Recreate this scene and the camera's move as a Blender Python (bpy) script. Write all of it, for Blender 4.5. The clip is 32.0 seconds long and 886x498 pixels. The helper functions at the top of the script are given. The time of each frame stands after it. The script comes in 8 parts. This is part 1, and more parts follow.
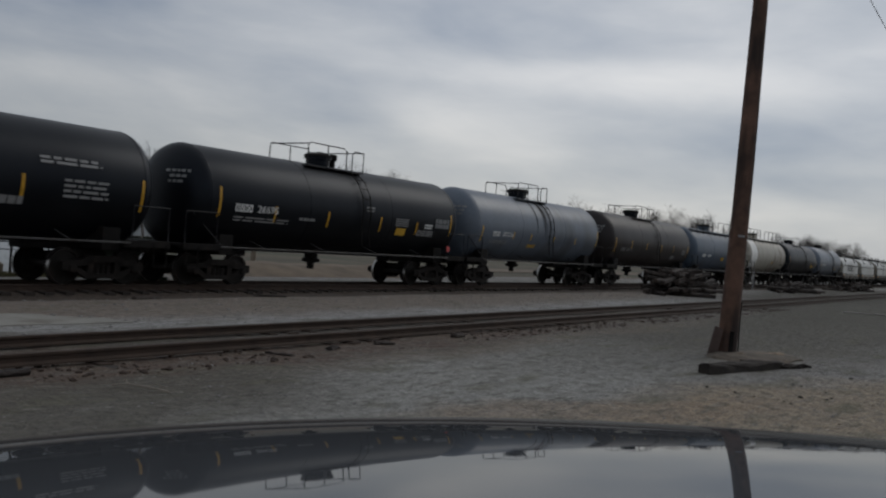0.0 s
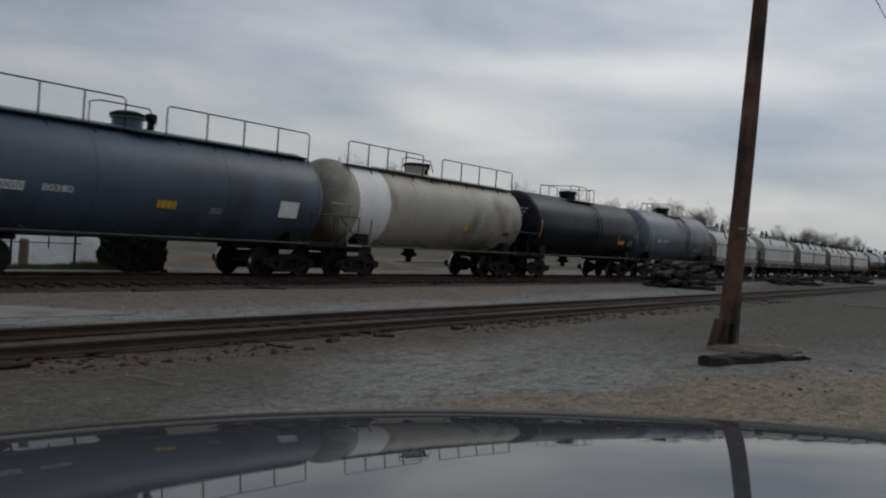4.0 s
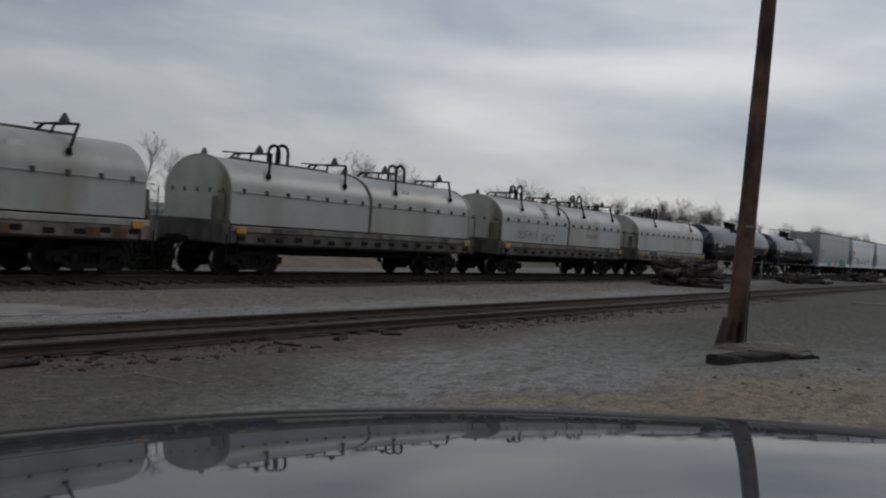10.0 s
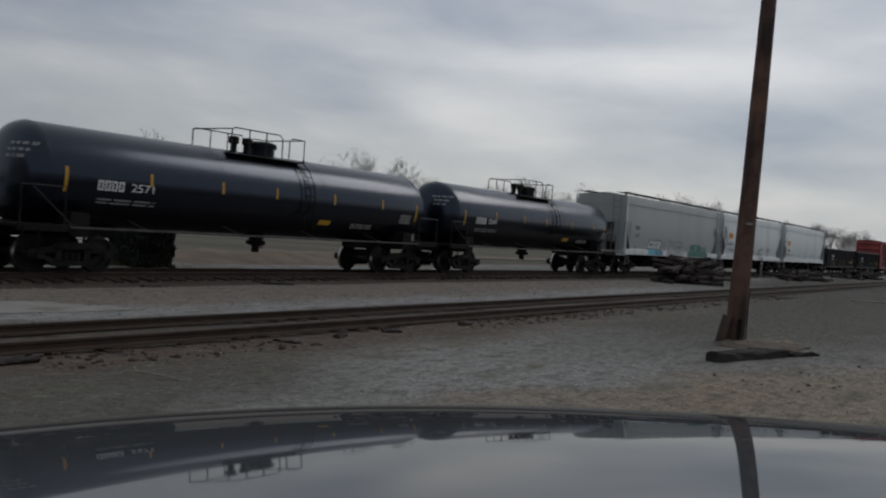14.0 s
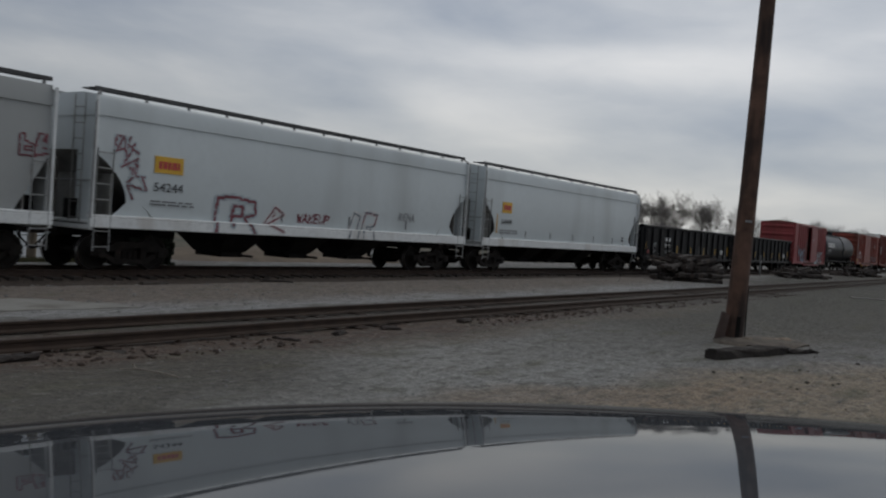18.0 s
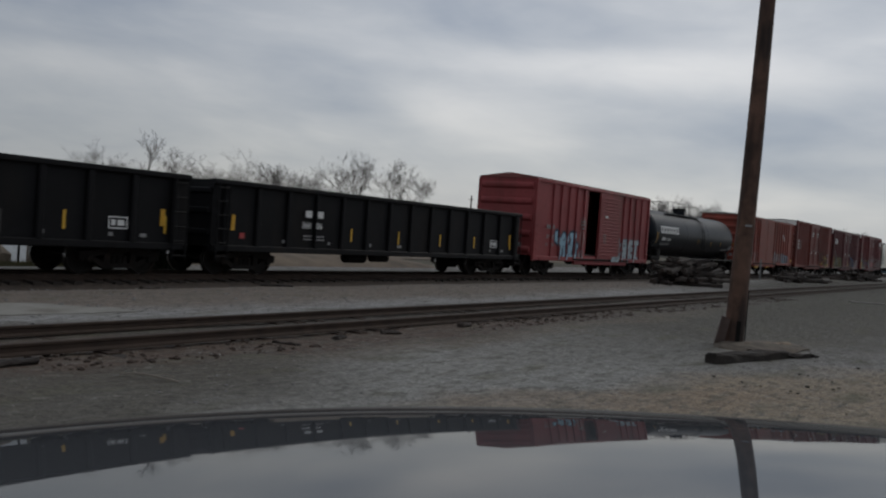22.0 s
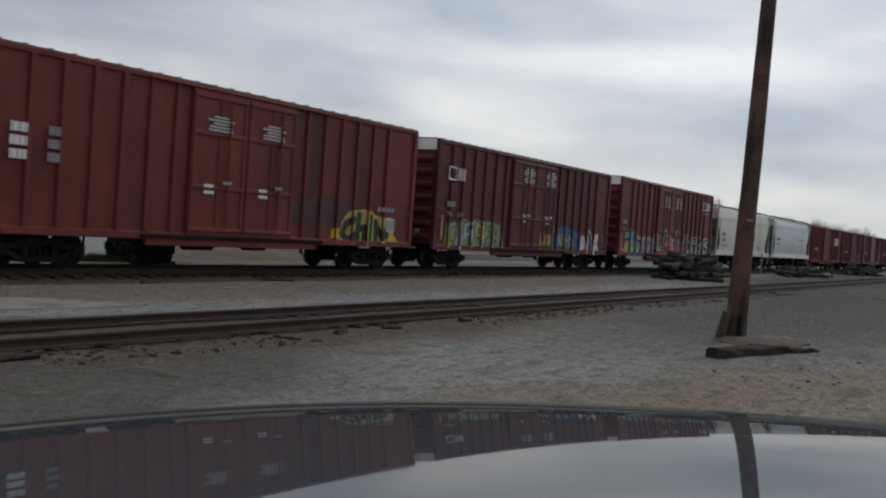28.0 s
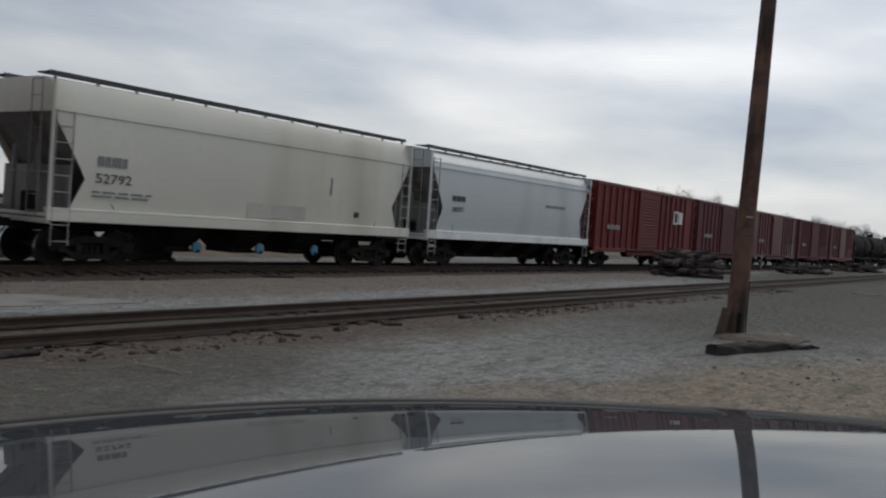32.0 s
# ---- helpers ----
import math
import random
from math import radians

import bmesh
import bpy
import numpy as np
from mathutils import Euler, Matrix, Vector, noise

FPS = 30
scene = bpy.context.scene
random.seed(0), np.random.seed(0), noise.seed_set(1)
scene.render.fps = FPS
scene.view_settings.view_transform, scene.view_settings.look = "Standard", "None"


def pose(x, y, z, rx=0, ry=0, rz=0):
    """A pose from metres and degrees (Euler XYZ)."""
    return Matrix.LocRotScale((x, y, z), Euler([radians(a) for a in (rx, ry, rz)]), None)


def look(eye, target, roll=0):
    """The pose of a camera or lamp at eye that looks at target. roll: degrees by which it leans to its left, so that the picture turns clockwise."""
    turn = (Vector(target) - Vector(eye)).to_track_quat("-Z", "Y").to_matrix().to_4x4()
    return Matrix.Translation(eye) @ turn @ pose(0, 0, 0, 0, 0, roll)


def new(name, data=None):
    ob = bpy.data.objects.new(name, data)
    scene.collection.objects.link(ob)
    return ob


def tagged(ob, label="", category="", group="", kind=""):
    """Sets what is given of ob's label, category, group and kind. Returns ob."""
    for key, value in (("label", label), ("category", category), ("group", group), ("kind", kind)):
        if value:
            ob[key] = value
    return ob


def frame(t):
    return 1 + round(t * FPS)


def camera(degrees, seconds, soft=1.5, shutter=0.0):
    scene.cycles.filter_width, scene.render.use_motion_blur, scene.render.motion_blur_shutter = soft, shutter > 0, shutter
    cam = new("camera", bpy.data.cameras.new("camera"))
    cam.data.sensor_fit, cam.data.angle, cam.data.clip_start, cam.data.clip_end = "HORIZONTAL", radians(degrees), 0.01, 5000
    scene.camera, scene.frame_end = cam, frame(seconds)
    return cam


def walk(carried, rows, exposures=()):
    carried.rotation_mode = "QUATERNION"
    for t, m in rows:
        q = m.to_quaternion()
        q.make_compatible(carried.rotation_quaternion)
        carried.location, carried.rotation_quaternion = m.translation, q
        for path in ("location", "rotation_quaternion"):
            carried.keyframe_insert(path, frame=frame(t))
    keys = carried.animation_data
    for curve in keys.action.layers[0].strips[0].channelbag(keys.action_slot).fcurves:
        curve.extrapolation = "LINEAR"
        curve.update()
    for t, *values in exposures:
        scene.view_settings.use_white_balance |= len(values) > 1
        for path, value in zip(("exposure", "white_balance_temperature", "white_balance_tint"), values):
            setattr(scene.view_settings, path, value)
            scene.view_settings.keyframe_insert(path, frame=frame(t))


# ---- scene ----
# Layout: x runs along the main track (the train rolls towards -x), y away from the
# camera, z up from the gravel. The camera sits in a parked vehicle at x = y = 0.
TRACK_Y, RAIL_Z = 20.40, 0.146
CAR_LIFT = 0.10  # the car bodies ride this much above their nominal height
EYE = (0.0, 0.0, 1.80)
FOCAL = 1570.0
cam = camera(53.07, 32.0, 2.15, 0.15)
# small nods of the mount: seconds, sideways and downward drift
SWAY = [(0, -13, 30.6), (0.5, -12.3, 21.4), (1, -12.3, 18.4), (1.5, -13, 19.9), (2, -12.3, 19.9), (2.5, -13, 19.9), (3, -12.3, 18.4), (3.5, -12.3, 17.6), (4, -13, 16.8), (4.5, -13, 19.9), (6.5, 1.5, 23), (7, 0, 18.4), (7.5, 0, 18.4), (8, 0, 21.4), (8.5, 0, 17.6), (9, 0, 15.3), (9.5, 0, 16.8), (10, 0, 13.8), (10.5, 0, 12.2), (11, 0, 12.2), (11.5, 0, 10.7), (12, 0, 10.7), (12.5, 0, 10.7), (13, 0, 10.7), (13.5, 0, 10.7), (14, 0, 9.2), (14.5, 0, 7.6), (16.5, 0, 6.1), (17, 0, 9.2), (17.5, 0, 6.2), (18, -1.5, 4.6), (18.5, -1.5, 1.5), (19, -1.5, 4.6), (19.5, -1.5, -0.8), (20, -1.5, 1.5), (20.5, -1.5, 4.6), (21, -1.5, 0), (21.5, -1.5, 3.1), (22, -1.5, 12.2), (22.5, 0, 19.9), (23, 0, 15.3), (23.5, 0, 6.1), (24, 0, 7.6), (24.5, 0, 0), (25, 0, 1.5), (25.5, 0, 1.5), (26, 0, 0), (26.5, 0, 0), (28.5, 0, 3.1), (29, 0, -1.5), (29.5, 0, -4.6), (30, 0, -3.1), (30.5, 0, -4.6), (31, 0, -4.6), (31.5, 0, -1.5), (32, 0, -3.1)]
cam_rows = []
for t, dx, dy in SWAY:
    cam_rows.append((t, pose(*EYE, 90 - 1.51, -4.07, -55.65) @ pose(0, 0, 0, math.degrees(dy / FOCAL), math.degrees(dx / FOCAL), 0)))
# the clip's camera opens up by about half a stop in its last third
EXPOSURE = [(0, 0.0), (21.5, 0.0), (23, 0.0), (24.5, 0.20), (26, 0.29), (29, 0.36), (32, 0.41)]
walk(cam, cam_rows, EXPOSURE)

# metres that the train has gone by each second named
GONE = [(0, 0), (2, 24.67), (4, 49.27), (6, 73.72), (8, 97.92), (10, 122.17), (12, 146.75), (14, 171.49), (16, 196.21), (18, 220.84), (20, 245.34), (22, 269.9), (24, 294.86), (26, 319.66), (28, 344.38), (30, 369.08), (32, 393.73)]

# ---- light ----
world = bpy.data.worlds.new("overcast_sky")
scene.world = world
world.use_nodes = True
wn, wl = world.node_tree.nodes, world.node_tree.links
wn.clear()
SUN_EL, SUN_ROT = radians(38), radians(60)


sky = wn.new("ShaderNodeTexSky")
sky.sky_type, sky.sun_disc, sky.sun_elevation, sky.sun_rotation = "NISHITA", False, SUN_EL, SUN_ROT
coord = wn.new("ShaderNodeTexCoord")
sep = wn.new("ShaderNodeSeparateXYZ")
wl.new(coord.outputs["Generated"], sep.inputs[0])


def wmath(op, a, b=0.0):
    n = wn.new("ShaderNodeMath")
    n.operation = op
    for i, v in enumerate((a, b)):
        if isinstance(v, (int, float)):
            n.inputs[i].default_value = v
        else:
            wl.new(v, n.inputs[i])
    return n.outputs[0]


# the cloud deck: layered bands of stratus, drawn out level along the horizon
azimuth = wmath("MULTIPLY", wmath("ARCTAN2", sep.outputs[1], sep.outputs[0]), 57.2958)
elevation = wmath("MULTIPLY", wmath("ARCSINE", sep.outputs[2]), 57.2958)
cloud_at = wn.new("ShaderNodeCombineXYZ")
wl.new(wmath("MULTIPLY", azimuth, 0.072), cloud_at.inputs[0])
wl.new(wmath("ADD", wmath("MULTIPLY", elevation, 0.225), wmath("MULTIPLY", azimuth, -0.012)), cloud_at.inputs[1])
clouds = wn.new("ShaderNodeTexNoise")
clouds.inputs["Scale"].default_value, clouds.inputs["Detail"].default_value, clouds.inputs["Roughness"].default_value, clouds.inputs["Distortion"].default_value = 1.0, 5.0, 0.45, 0.40
wl.new(cloud_at.outputs[0], clouds.inputs["Vector"])
cover = wmath("ADD", wmath("MULTIPLY", clouds.outputs["Fac"], 0.44), 0.268)
# small broken billows within the layers
billow_at = wn.new("ShaderNodeCombineXYZ")
wl.new(wmath("MULTIPLY", azimuth, 0.17), billow_at.inputs[0])
wl.new(wmath("ADD", wmath("MULTIPLY", elevation, 0.55), wmath("MULTIPLY", azimuth, -0.02)), billow_at.inputs[1])
billows = wn.new("ShaderNodeTexNoise")
billows.inputs["Scale"].default_value, billows.inputs["Detail"].default_value, billows.inputs["Roughness"].default_value, billows.inputs["Distortion"].default_value = 1.0, 6.0, 0.55, 0.25
wl.new(billow_at.outputs[0], billows.inputs["Vector"])
cover = wmath("ADD", cover, wmath("MULTIPLY", wmath("SUBTRACT", billows.outputs["Fac"], 0.5), 0.20))
# the thicker and thinner drifts: bearing, height and half-widths in degrees, slope, gain
drifts = ((22.5, 10.9, 9.0, 1.2, 0.02, 0.20), (33.0, 7.4, 5.5, 1.6, 0.20, 0.16), (13.0, 2.7, 12.0, 1.0, 0.0, 0.05), (11.0, 4.8, 8.0, 0.9, 0.0, -0.09), (28.0, 3.6, 16.0, 1.6, 0.0, 0.02), (28.0, 14.2, 12.0, 1.5, 0.0, -0.10), (12.0, 12.6, 8.0, 2.4, 0.0, 0.12), (17.0, 7.8, 10.0, 1.3, 0.05, -0.06),
          (56.0, 8.6, 8.0, 1.0, 0.0, 0.10), (46.0, 8.2, 8.0, 1.6, 0.1, -0.05), (60.0, 12.0, 14.0, 1.8, 0.0, -0.12), (40.0, 11.5, 7.0, 0.9, 0.1, 0.07), (62.0, 4.5, 10.0, 1.4, 0.0, -0.08))
ragged = wmath("MULTIPLY", wmath("SUBTRACT", clouds.outputs["Fac"], 0.5), 2.0)
for az, el, daz, del_, slope, gain in drifts:
    u = wmath("DIVIDE", wmath("SUBTRACT", azimuth, az), daz)
    v = wmath("DIVIDE", wmath("SUBTRACT", wmath("SUBTRACT", elevation, el), wmath("MULTIPLY", wmath("SUBTRACT", azimuth, az), slope)), del_)
    far_off = wmath("ADD", wmath("ADD", wmath("MULTIPLY", u, u), wmath("MULTIPLY", v, v)), ragged)
    soft_edge = wmath("DIVIDE", gain, wmath("ADD", 1.0, wmath("MAXIMUM", wmath("MULTIPLY", far_off, far_off), 0.0)))
    cover = wmath("ADD", cover, soft_edge)
ramp = wn.new("ShaderNodeValToRGB")
ramp.color_ramp.elements[0].position, ramp.color_ramp.elements[0].color = 0.28, (0.255, 0.300, 0.375, 1)
ramp.color_ramp.elements[1].position, ramp.color_ramp.elements[1].color = 0.78, (0.66, 0.665, 0.675, 1)
middle = ramp.color_ramp.elements.new(0.5)
middle.color = (0.415, 0.445, 0.49, 1)
wl.new(cover, ramp.inputs[0])
deck = wn.new("ShaderNodeMix")
deck.data_type = "RGBA"
deck.inputs["Factor"].default_value = 0.94
sky_dim = wn.new("ShaderNodeMix")
sky_dim.data_type, sky_dim.blend_type = "RGBA", "MULTIPLY"
sky_dim.inputs["Factor"].default_value = 1.0
wl.new(sky.outputs[0], sky_dim.inputs[6])
sky_dim.inputs[7].default_value = (0.08, 0.08, 0.08, 1)
wl.new(sky_dim.outputs[2], deck.inputs[6])
wl.new(ramp.outputs[0], deck.inputs[7])
# thinner cloud, and so a brighter sky, low ahead along the line
aim = wn.new("ShaderNodeVectorMath")
aim.operation = "DOT_PRODUCT"
wl.new(coord.outputs["Generated"], aim.inputs[0])
aim.inputs[1].default_value = Vector((0.95, 0.0, 0.28)).normalized()
thin = wn.new("ShaderNodeMapRange")
thin.interpolation_type = "SMOOTHSTEP"
thin.inputs[1].default_value, thin.inputs[2].default_value, thin.inputs[3].default_value, thin.inputs[4].default_value = 0.46, 1.0, 0.86, 1.11
wl.new(aim.outputs["Value"], thin.inputs[0])
back = wn.new("ShaderNodeBackground")
wl.new(thin.outputs[0], back.inputs["Strength"])
# the deck is slightly warmer low down, where it is seen through more haze
low = wn.new("ShaderNodeMapRange")
low.interpolation_type = "SMOOTHSTEP"
low.inputs[1].default_value, low.inputs[2].default_value, low.inputs[3].default_value, low.inputs[4].default_value = 1.0, 13.0, 1.0, 0.0
wl.new(elevation, low.inputs[0])
haze = wn.new("ShaderNodeMix")
haze.data_type, haze.blend_type = "RGBA", "MULTIPLY"
wl.new(low.outputs[0], haze.inputs[0])
wl.new(deck.outputs[2], haze.inputs[6])
haze.inputs[7].default_value = (1.06, 1.03, 0.97, 1)
wl.new(haze.outputs[2], back.inputs["Color"])
wl.new(back.outputs[0], wn.new("ShaderNodeOutputWorld").inputs["Surface"])

sun = new("sun", bpy.data.lights.new("sun", "SUN"))
sun.data.energy, sun.data.angle, sun.data.color = 0.5, radians(25), (1.0, 0.95, 0.88)
sun.matrix_world = look((0, 0, 30), (-30 * math.cos(0.5), 8, 30 - 22))


# ---- materials ----
def mat(name, col, rough=0.6, metal=0.0, vary=0.3, scale=2.5, streak=0.0, stain=None, stain_at=0.58, bump=0.0, bump_scale=40.0, island=0.0, spec=0.5, tint=None, grain=1.0):
    """Base colour broken up by fine grain, broad patches and, for steel sides, vertical streaks of a second colour."""
    m = bpy.data.materials.new(name)
    m.use_nodes = True
    n, l = m.node_tree.nodes, m.node_tree.links
    b = n["Principled BSDF"]
    b.inputs["Roughness"].default_value, b.inputs["Metallic"].default_value = rough, metal
    b.inputs["Specular IOR Level"].default_value = spec
    if tint:
        b.inputs["Specular Tint"].default_value = (*tint, 1)
    tc = n.new("ShaderNodeTexCoord")

    def noise_at(sc, detail, stretch=(1, 1, 1)):
        mp = n.new("ShaderNodeMapping")
        mp.inputs["Scale"].default_value = stretch
        l.new(tc.outputs["Object"], mp.inputs["Vector"])
        t = n.new("ShaderNodeTexNoise")
        t.inputs["Scale"].default_value, t.inputs["Detail"].default_value = sc, detail
        l.new(mp.outputs[0], t.inputs["Vector"])
        return t.outputs["Fac"]

    def mix(a, c, fac, mode="MIX"):
        x = n.new("ShaderNodeMix")
        x.data_type, x.blend_type = "RGBA", mode
        for sock, v in ((x.inputs[6], a), (x.inputs[7], c), (x.inputs[0], fac)):
            if isinstance(v, tuple):
                sock.default_value = (*v, 1)
            elif isinstance(v, (int, float)):
                sock.default_value = v
            else:
                l.new(v, sock)
        return x.outputs[2]

    def window(src, lo, hi):
        r = n.new("ShaderNodeMapRange")
        r.inputs[1].default_value, r.inputs[2].default_value = lo, hi
        l.new(src, r.inputs[0])
        return r.outputs[0]

    dark = tuple(c * (1 - vary) for c in col)
    light = tuple(min(1, c * (1 + vary)) for c in col)
    c1 = mix(dark, light, window(noise_at(scale, 5), 0.3, 0.7))
    c1 = mix(c1, tuple(c * (1 - 0.25 * grain) for c in col), window(noise_at(scale * 14, 3), 0.45, 0.9))
    if stain:
        stretch = (1, 1, 1 - 0.9 * streak)
        c1 = mix(c1, stain, window(noise_at(scale * 0.9, 6, stretch), stain_at, stain_at + 0.16))
    if island:
        r = n.new("ShaderNodeObjectInfo")
        c1 = mix(c1, tuple(c * (1 - island) for c in col), r.outputs["Random"])
    l.new(c1, b.inputs["Base Color"])
    if bump:
        bp = n.new("ShaderNodeBump")
        bp.inputs["Strength"].default_value, bp.inputs["Distance"].default_value = bump, 0.02
        l.new(noise_at(bump_scale, 4), bp.inputs["Height"])
        l.new(bp.outputs[0], b.inputs["Normal"])
    return m

M = {}
RUST = (0.10, 0.055, 0.035)
M["tank_black"] = mat("tank_black_paint", (0.0040, 0.0046, 0.0062), 0.42, 0, 0.35, 0.7, 0.7, (0.0072, 0.0078, 0.0092), 0.56, spec=0.20, tint=(0.74, 0.84, 1.0))
M["tank_gloss"] = mat("tank_gloss_black_paint", (0.0036, 0.0042, 0.0070), 0.23, 0, 0.3, 0.8, 0.6, (0.006, 0.007, 0.010), 0.6, spec=0.62, tint=(0.62, 0.74, 1.0))
M["tank_grey"] = mat("tank_blue_grey_paint", (0.108, 0.131, 0.165), 0.42, 0, 0.17, 0.6, 0.7, (0.056, 0.064, 0.076), 0.55, spec=0.5)
M["tank_dark"] = mat("tank_blackened_brown_paint", (0.021, 0.0165, 0.0165), 0.46, 0, 0.35, 0.8, 0.6, (0.034, 0.027, 0.025), 0.55, spec=0.28)
M["soot"] = mat("tank_soot_runs", (0.018, 0.018, 0.019), 0.7, 0, 0.4, 3.0, spec=0.2)
M["tank_sooty"] = mat("tank_sooty_black_paint", (0.010, 0.010, 0.011), 0.85, 0, 0.35, 0.8, 0.6, (0.018, 0.016, 0.015), 0.55, spec=0.08)
M["tank_blue"] = mat("tank_slate_blue_paint", (0.060, 0.084, 0.118), 0.45, 0, 0.18, 0.6, 0.7, (0.032, 0.041, 0.054), 0.55, spec=0.4)
M["tank_beige"] = mat("tank_soiled_cream_paint", (0.36, 0.335, 0.28), 0.5, 0, 0.2, 0.5, 0.3, (0.13, 0.105, 0.075), 0.50)
M["coil_white"] = mat("coil_cover_pale_paint", (0.365, 0.372, 0.352), 0.40, 0, 0.12, 0.5, 0.8, (0.265, 0.255, 0.225), 0.55, grain=.4)
M["coil_sill"] = mat("coil_sill_weathered", (0.125, 0.115, 0.10), 0.75, 0, 0.4, 1.2, 0.6, (0.045, 0.032, 0.024), 0.46)
M["coil_side"] = mat("coil_side_sill_grime", (0.160, 0.148, 0.125), 0.8, 0, 0.45, 1.6, 0.6, (0.05, 0.035, 0.026), 0.5)
M["coil_pale"] = mat("coil_top_sill_pale_dirty", (0.29, 0.28, 0.25), 0.7, 0, 0.25, 1.5, 0.7, (0.12, 0.092, 0.07), 0.53)
M["coil_end"] = mat("coil_end_brown_stained", (0.37, 0.365, 0.325), 0.65, 0, 0.25, 0.8, 0.8, (0.19, 0.165, 0.13), 0.5, grain=.4)
M["rust_plate"] = mat("rusted_patch_plate", (0.13, 0.062, 0.032), 0.9, 0, 0.4, 3.0, 0.3, (0.06, 0.034, 0.024), 0.5)
M["coil_grimy"] = mat("coil_sill_grimy", (0.085, 0.077, 0.068), 0.8, 0, 0.4, 1.2, 0.6, (0.03, 0.022, 0.018), 0.48)
M["hop_grey"] = mat("hopper_grey_paint", (0.325, 0.338, 0.335), 0.42, 0, 0.05, 0.35, 0.9, (0.275, 0.285, 0.277), 0.56, grain=.2)
M["hop_white"] = mat("hopper_pale_blue_grey_paint", (0.54, 0.588, 0.604), 0.36, 0, 0.05, 0.35, 0.9, (0.43, 0.465, 0.472), 0.58, grain=.2, spec=0.6)
M["hop_blue_grey"] = mat("hopper_blue_grey_paint", (0.42, 0.46, 0.475), 0.36, 0, 0.05, 0.35, 0.9, (0.33, 0.36, 0.37), 0.58, grain=.2, spec=0.6)
M["hop_tan"] = mat("hopper_pale_tan_paint", (0.545, 0.535, 0.47), 0.42, 0, 0.07, 0.35, 0.9, (0.42, 0.40, 0.33), 0.56, grain=.25)
M["hop_patch"] = mat("hopper_overpaint_patch", (0.42, 0.415, 0.37), 0.55, 0, 0.10, 1.0, 0.8, (0.36, 0.35, 0.31), 0.5)
# grime plus the shade under the car ends, both put into one darker grey
M["hop_end_shade"] = mat("hopper_end_grimy_and_shaded", (0.20, 0.196, 0.186), 0.7, 0, 0.3, 1.0, 0.7, (0.11, 0.095, 0.08), 0.52)
M["hop_sill"] = mat("hopper_sill_pale", (0.68, 0.70, 0.70), 0.55, 0, 0.08, 0.8, 0.8, (0.46, 0.44, 0.41), 0.58)
M["gond"] = mat("gondola_black_paint", (0.0068, 0.0068, 0.0078), 0.55, 0, 0.35, 0.9, 0.7, (0.013, 0.011, 0.010), 0.56, spec=0.13)
M["gond_grey"] = mat("gondola_grey_primer", (0.035, 0.034, 0.032), 0.75, 0, 0.3, 2.0)
M["box_red"] = mat("boxcar_faded_red_paint", (0.250, 0.051, 0.053), 0.48, 0, 0.18, 0.6, 0.85, (0.145, 0.042, 0.037), 0.56, spec=0.22)
M["box_rust"] = mat("boxcar_oxide_red_paint", (0.225, 0.052, 0.037), 0.5, 0, 0.24, 0.7, 0.85, (0.11, 0.038, 0.027), 0.52, spec=0.22)
M["box_brown"] = mat("boxcar_brown_red_paint", (0.158, 0.036, 0.028), 0.5, 0, 0.24, 0.6, 0.85, (0.075, 0.026, 0.023), 0.54, spec=0.22)
M["box_dark"] = mat("boxcar_maroon_paint", (0.104, 0.024, 0.027), 0.5, 0, 0.28, 0.6, 0.85, (0.060, 0.017, 0.019), 0.53, spec=0.22)
M["box_wine"] = mat("boxcar_wine_red_paint", (0.130, 0.026, 0.028), 0.5, 0, 0.26, 0.6, 0.85, (0.076, 0.018, 0.020), 0.53, spec=0.22)
M["box_bright"] = mat("boxcar_bright_red_paint", (0.130, 0.020, 0.020), 0.55, 0, 0.18, 0.6, 0.85, (0.070, 0.015, 0.016), 0.55, spec=0.15)
M["box_pink"] = mat("boxcar_chalky_red_paint", (0.112, 0.038, 0.046), 0.65, 0, 0.22, 0.6, 0.85, (0.064, 0.022, 0.028), 0.52, spec=0.15)
M["roof"] = mat("galvanised_roof_weathered", (0.20, 0.19, 0.18), 0.6, 0.3, 0.3, 1.0, 0.0, RUST, 0.55)
M["roof_white"] = mat("white_end_panel_paint", (0.78, 0.77, 0.74), 0.55, 0, 0.12, 0.8, 0.8, (0.38, 0.35, 0.31), 0.58)
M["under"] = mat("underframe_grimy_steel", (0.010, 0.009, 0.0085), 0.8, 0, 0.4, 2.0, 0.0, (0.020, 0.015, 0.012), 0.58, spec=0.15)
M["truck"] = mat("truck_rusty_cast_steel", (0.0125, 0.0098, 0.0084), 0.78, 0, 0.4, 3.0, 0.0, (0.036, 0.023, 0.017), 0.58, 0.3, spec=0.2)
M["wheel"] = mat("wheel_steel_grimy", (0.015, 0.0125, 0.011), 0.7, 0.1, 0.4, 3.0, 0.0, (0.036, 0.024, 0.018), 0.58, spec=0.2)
M["tread"] = mat("wheel_tread_polished_steel", (0.38, 0.37, 0.36), 0.3, 1.0, 0.15, 5.0)
M["yellow"] = mat("yellow_reflector_sheeting", (0.56, 0.30, 0.015), 0.45, 0, 0.15, 4.0)
M["sign_yellow"] = mat("yellow_panel_paint", (0.62, 0.36, 0.03), 0.5, 0, 0.1, 3.0)
M["orange_plate"] = mat("orange_reflector_plate", (0.44, 0.22, 0.025), 0.55, 0, 0.2, 4.0)
M["white"] = mat("white_stencil_paint", (0.70, 0.70, 0.69), 0.6, 0, 0.15, 6.0)
M["dim_white"] = mat("faded_stencil_paint", (0.22, 0.22, 0.22), 0.65, 0, 0.3, 6.0)
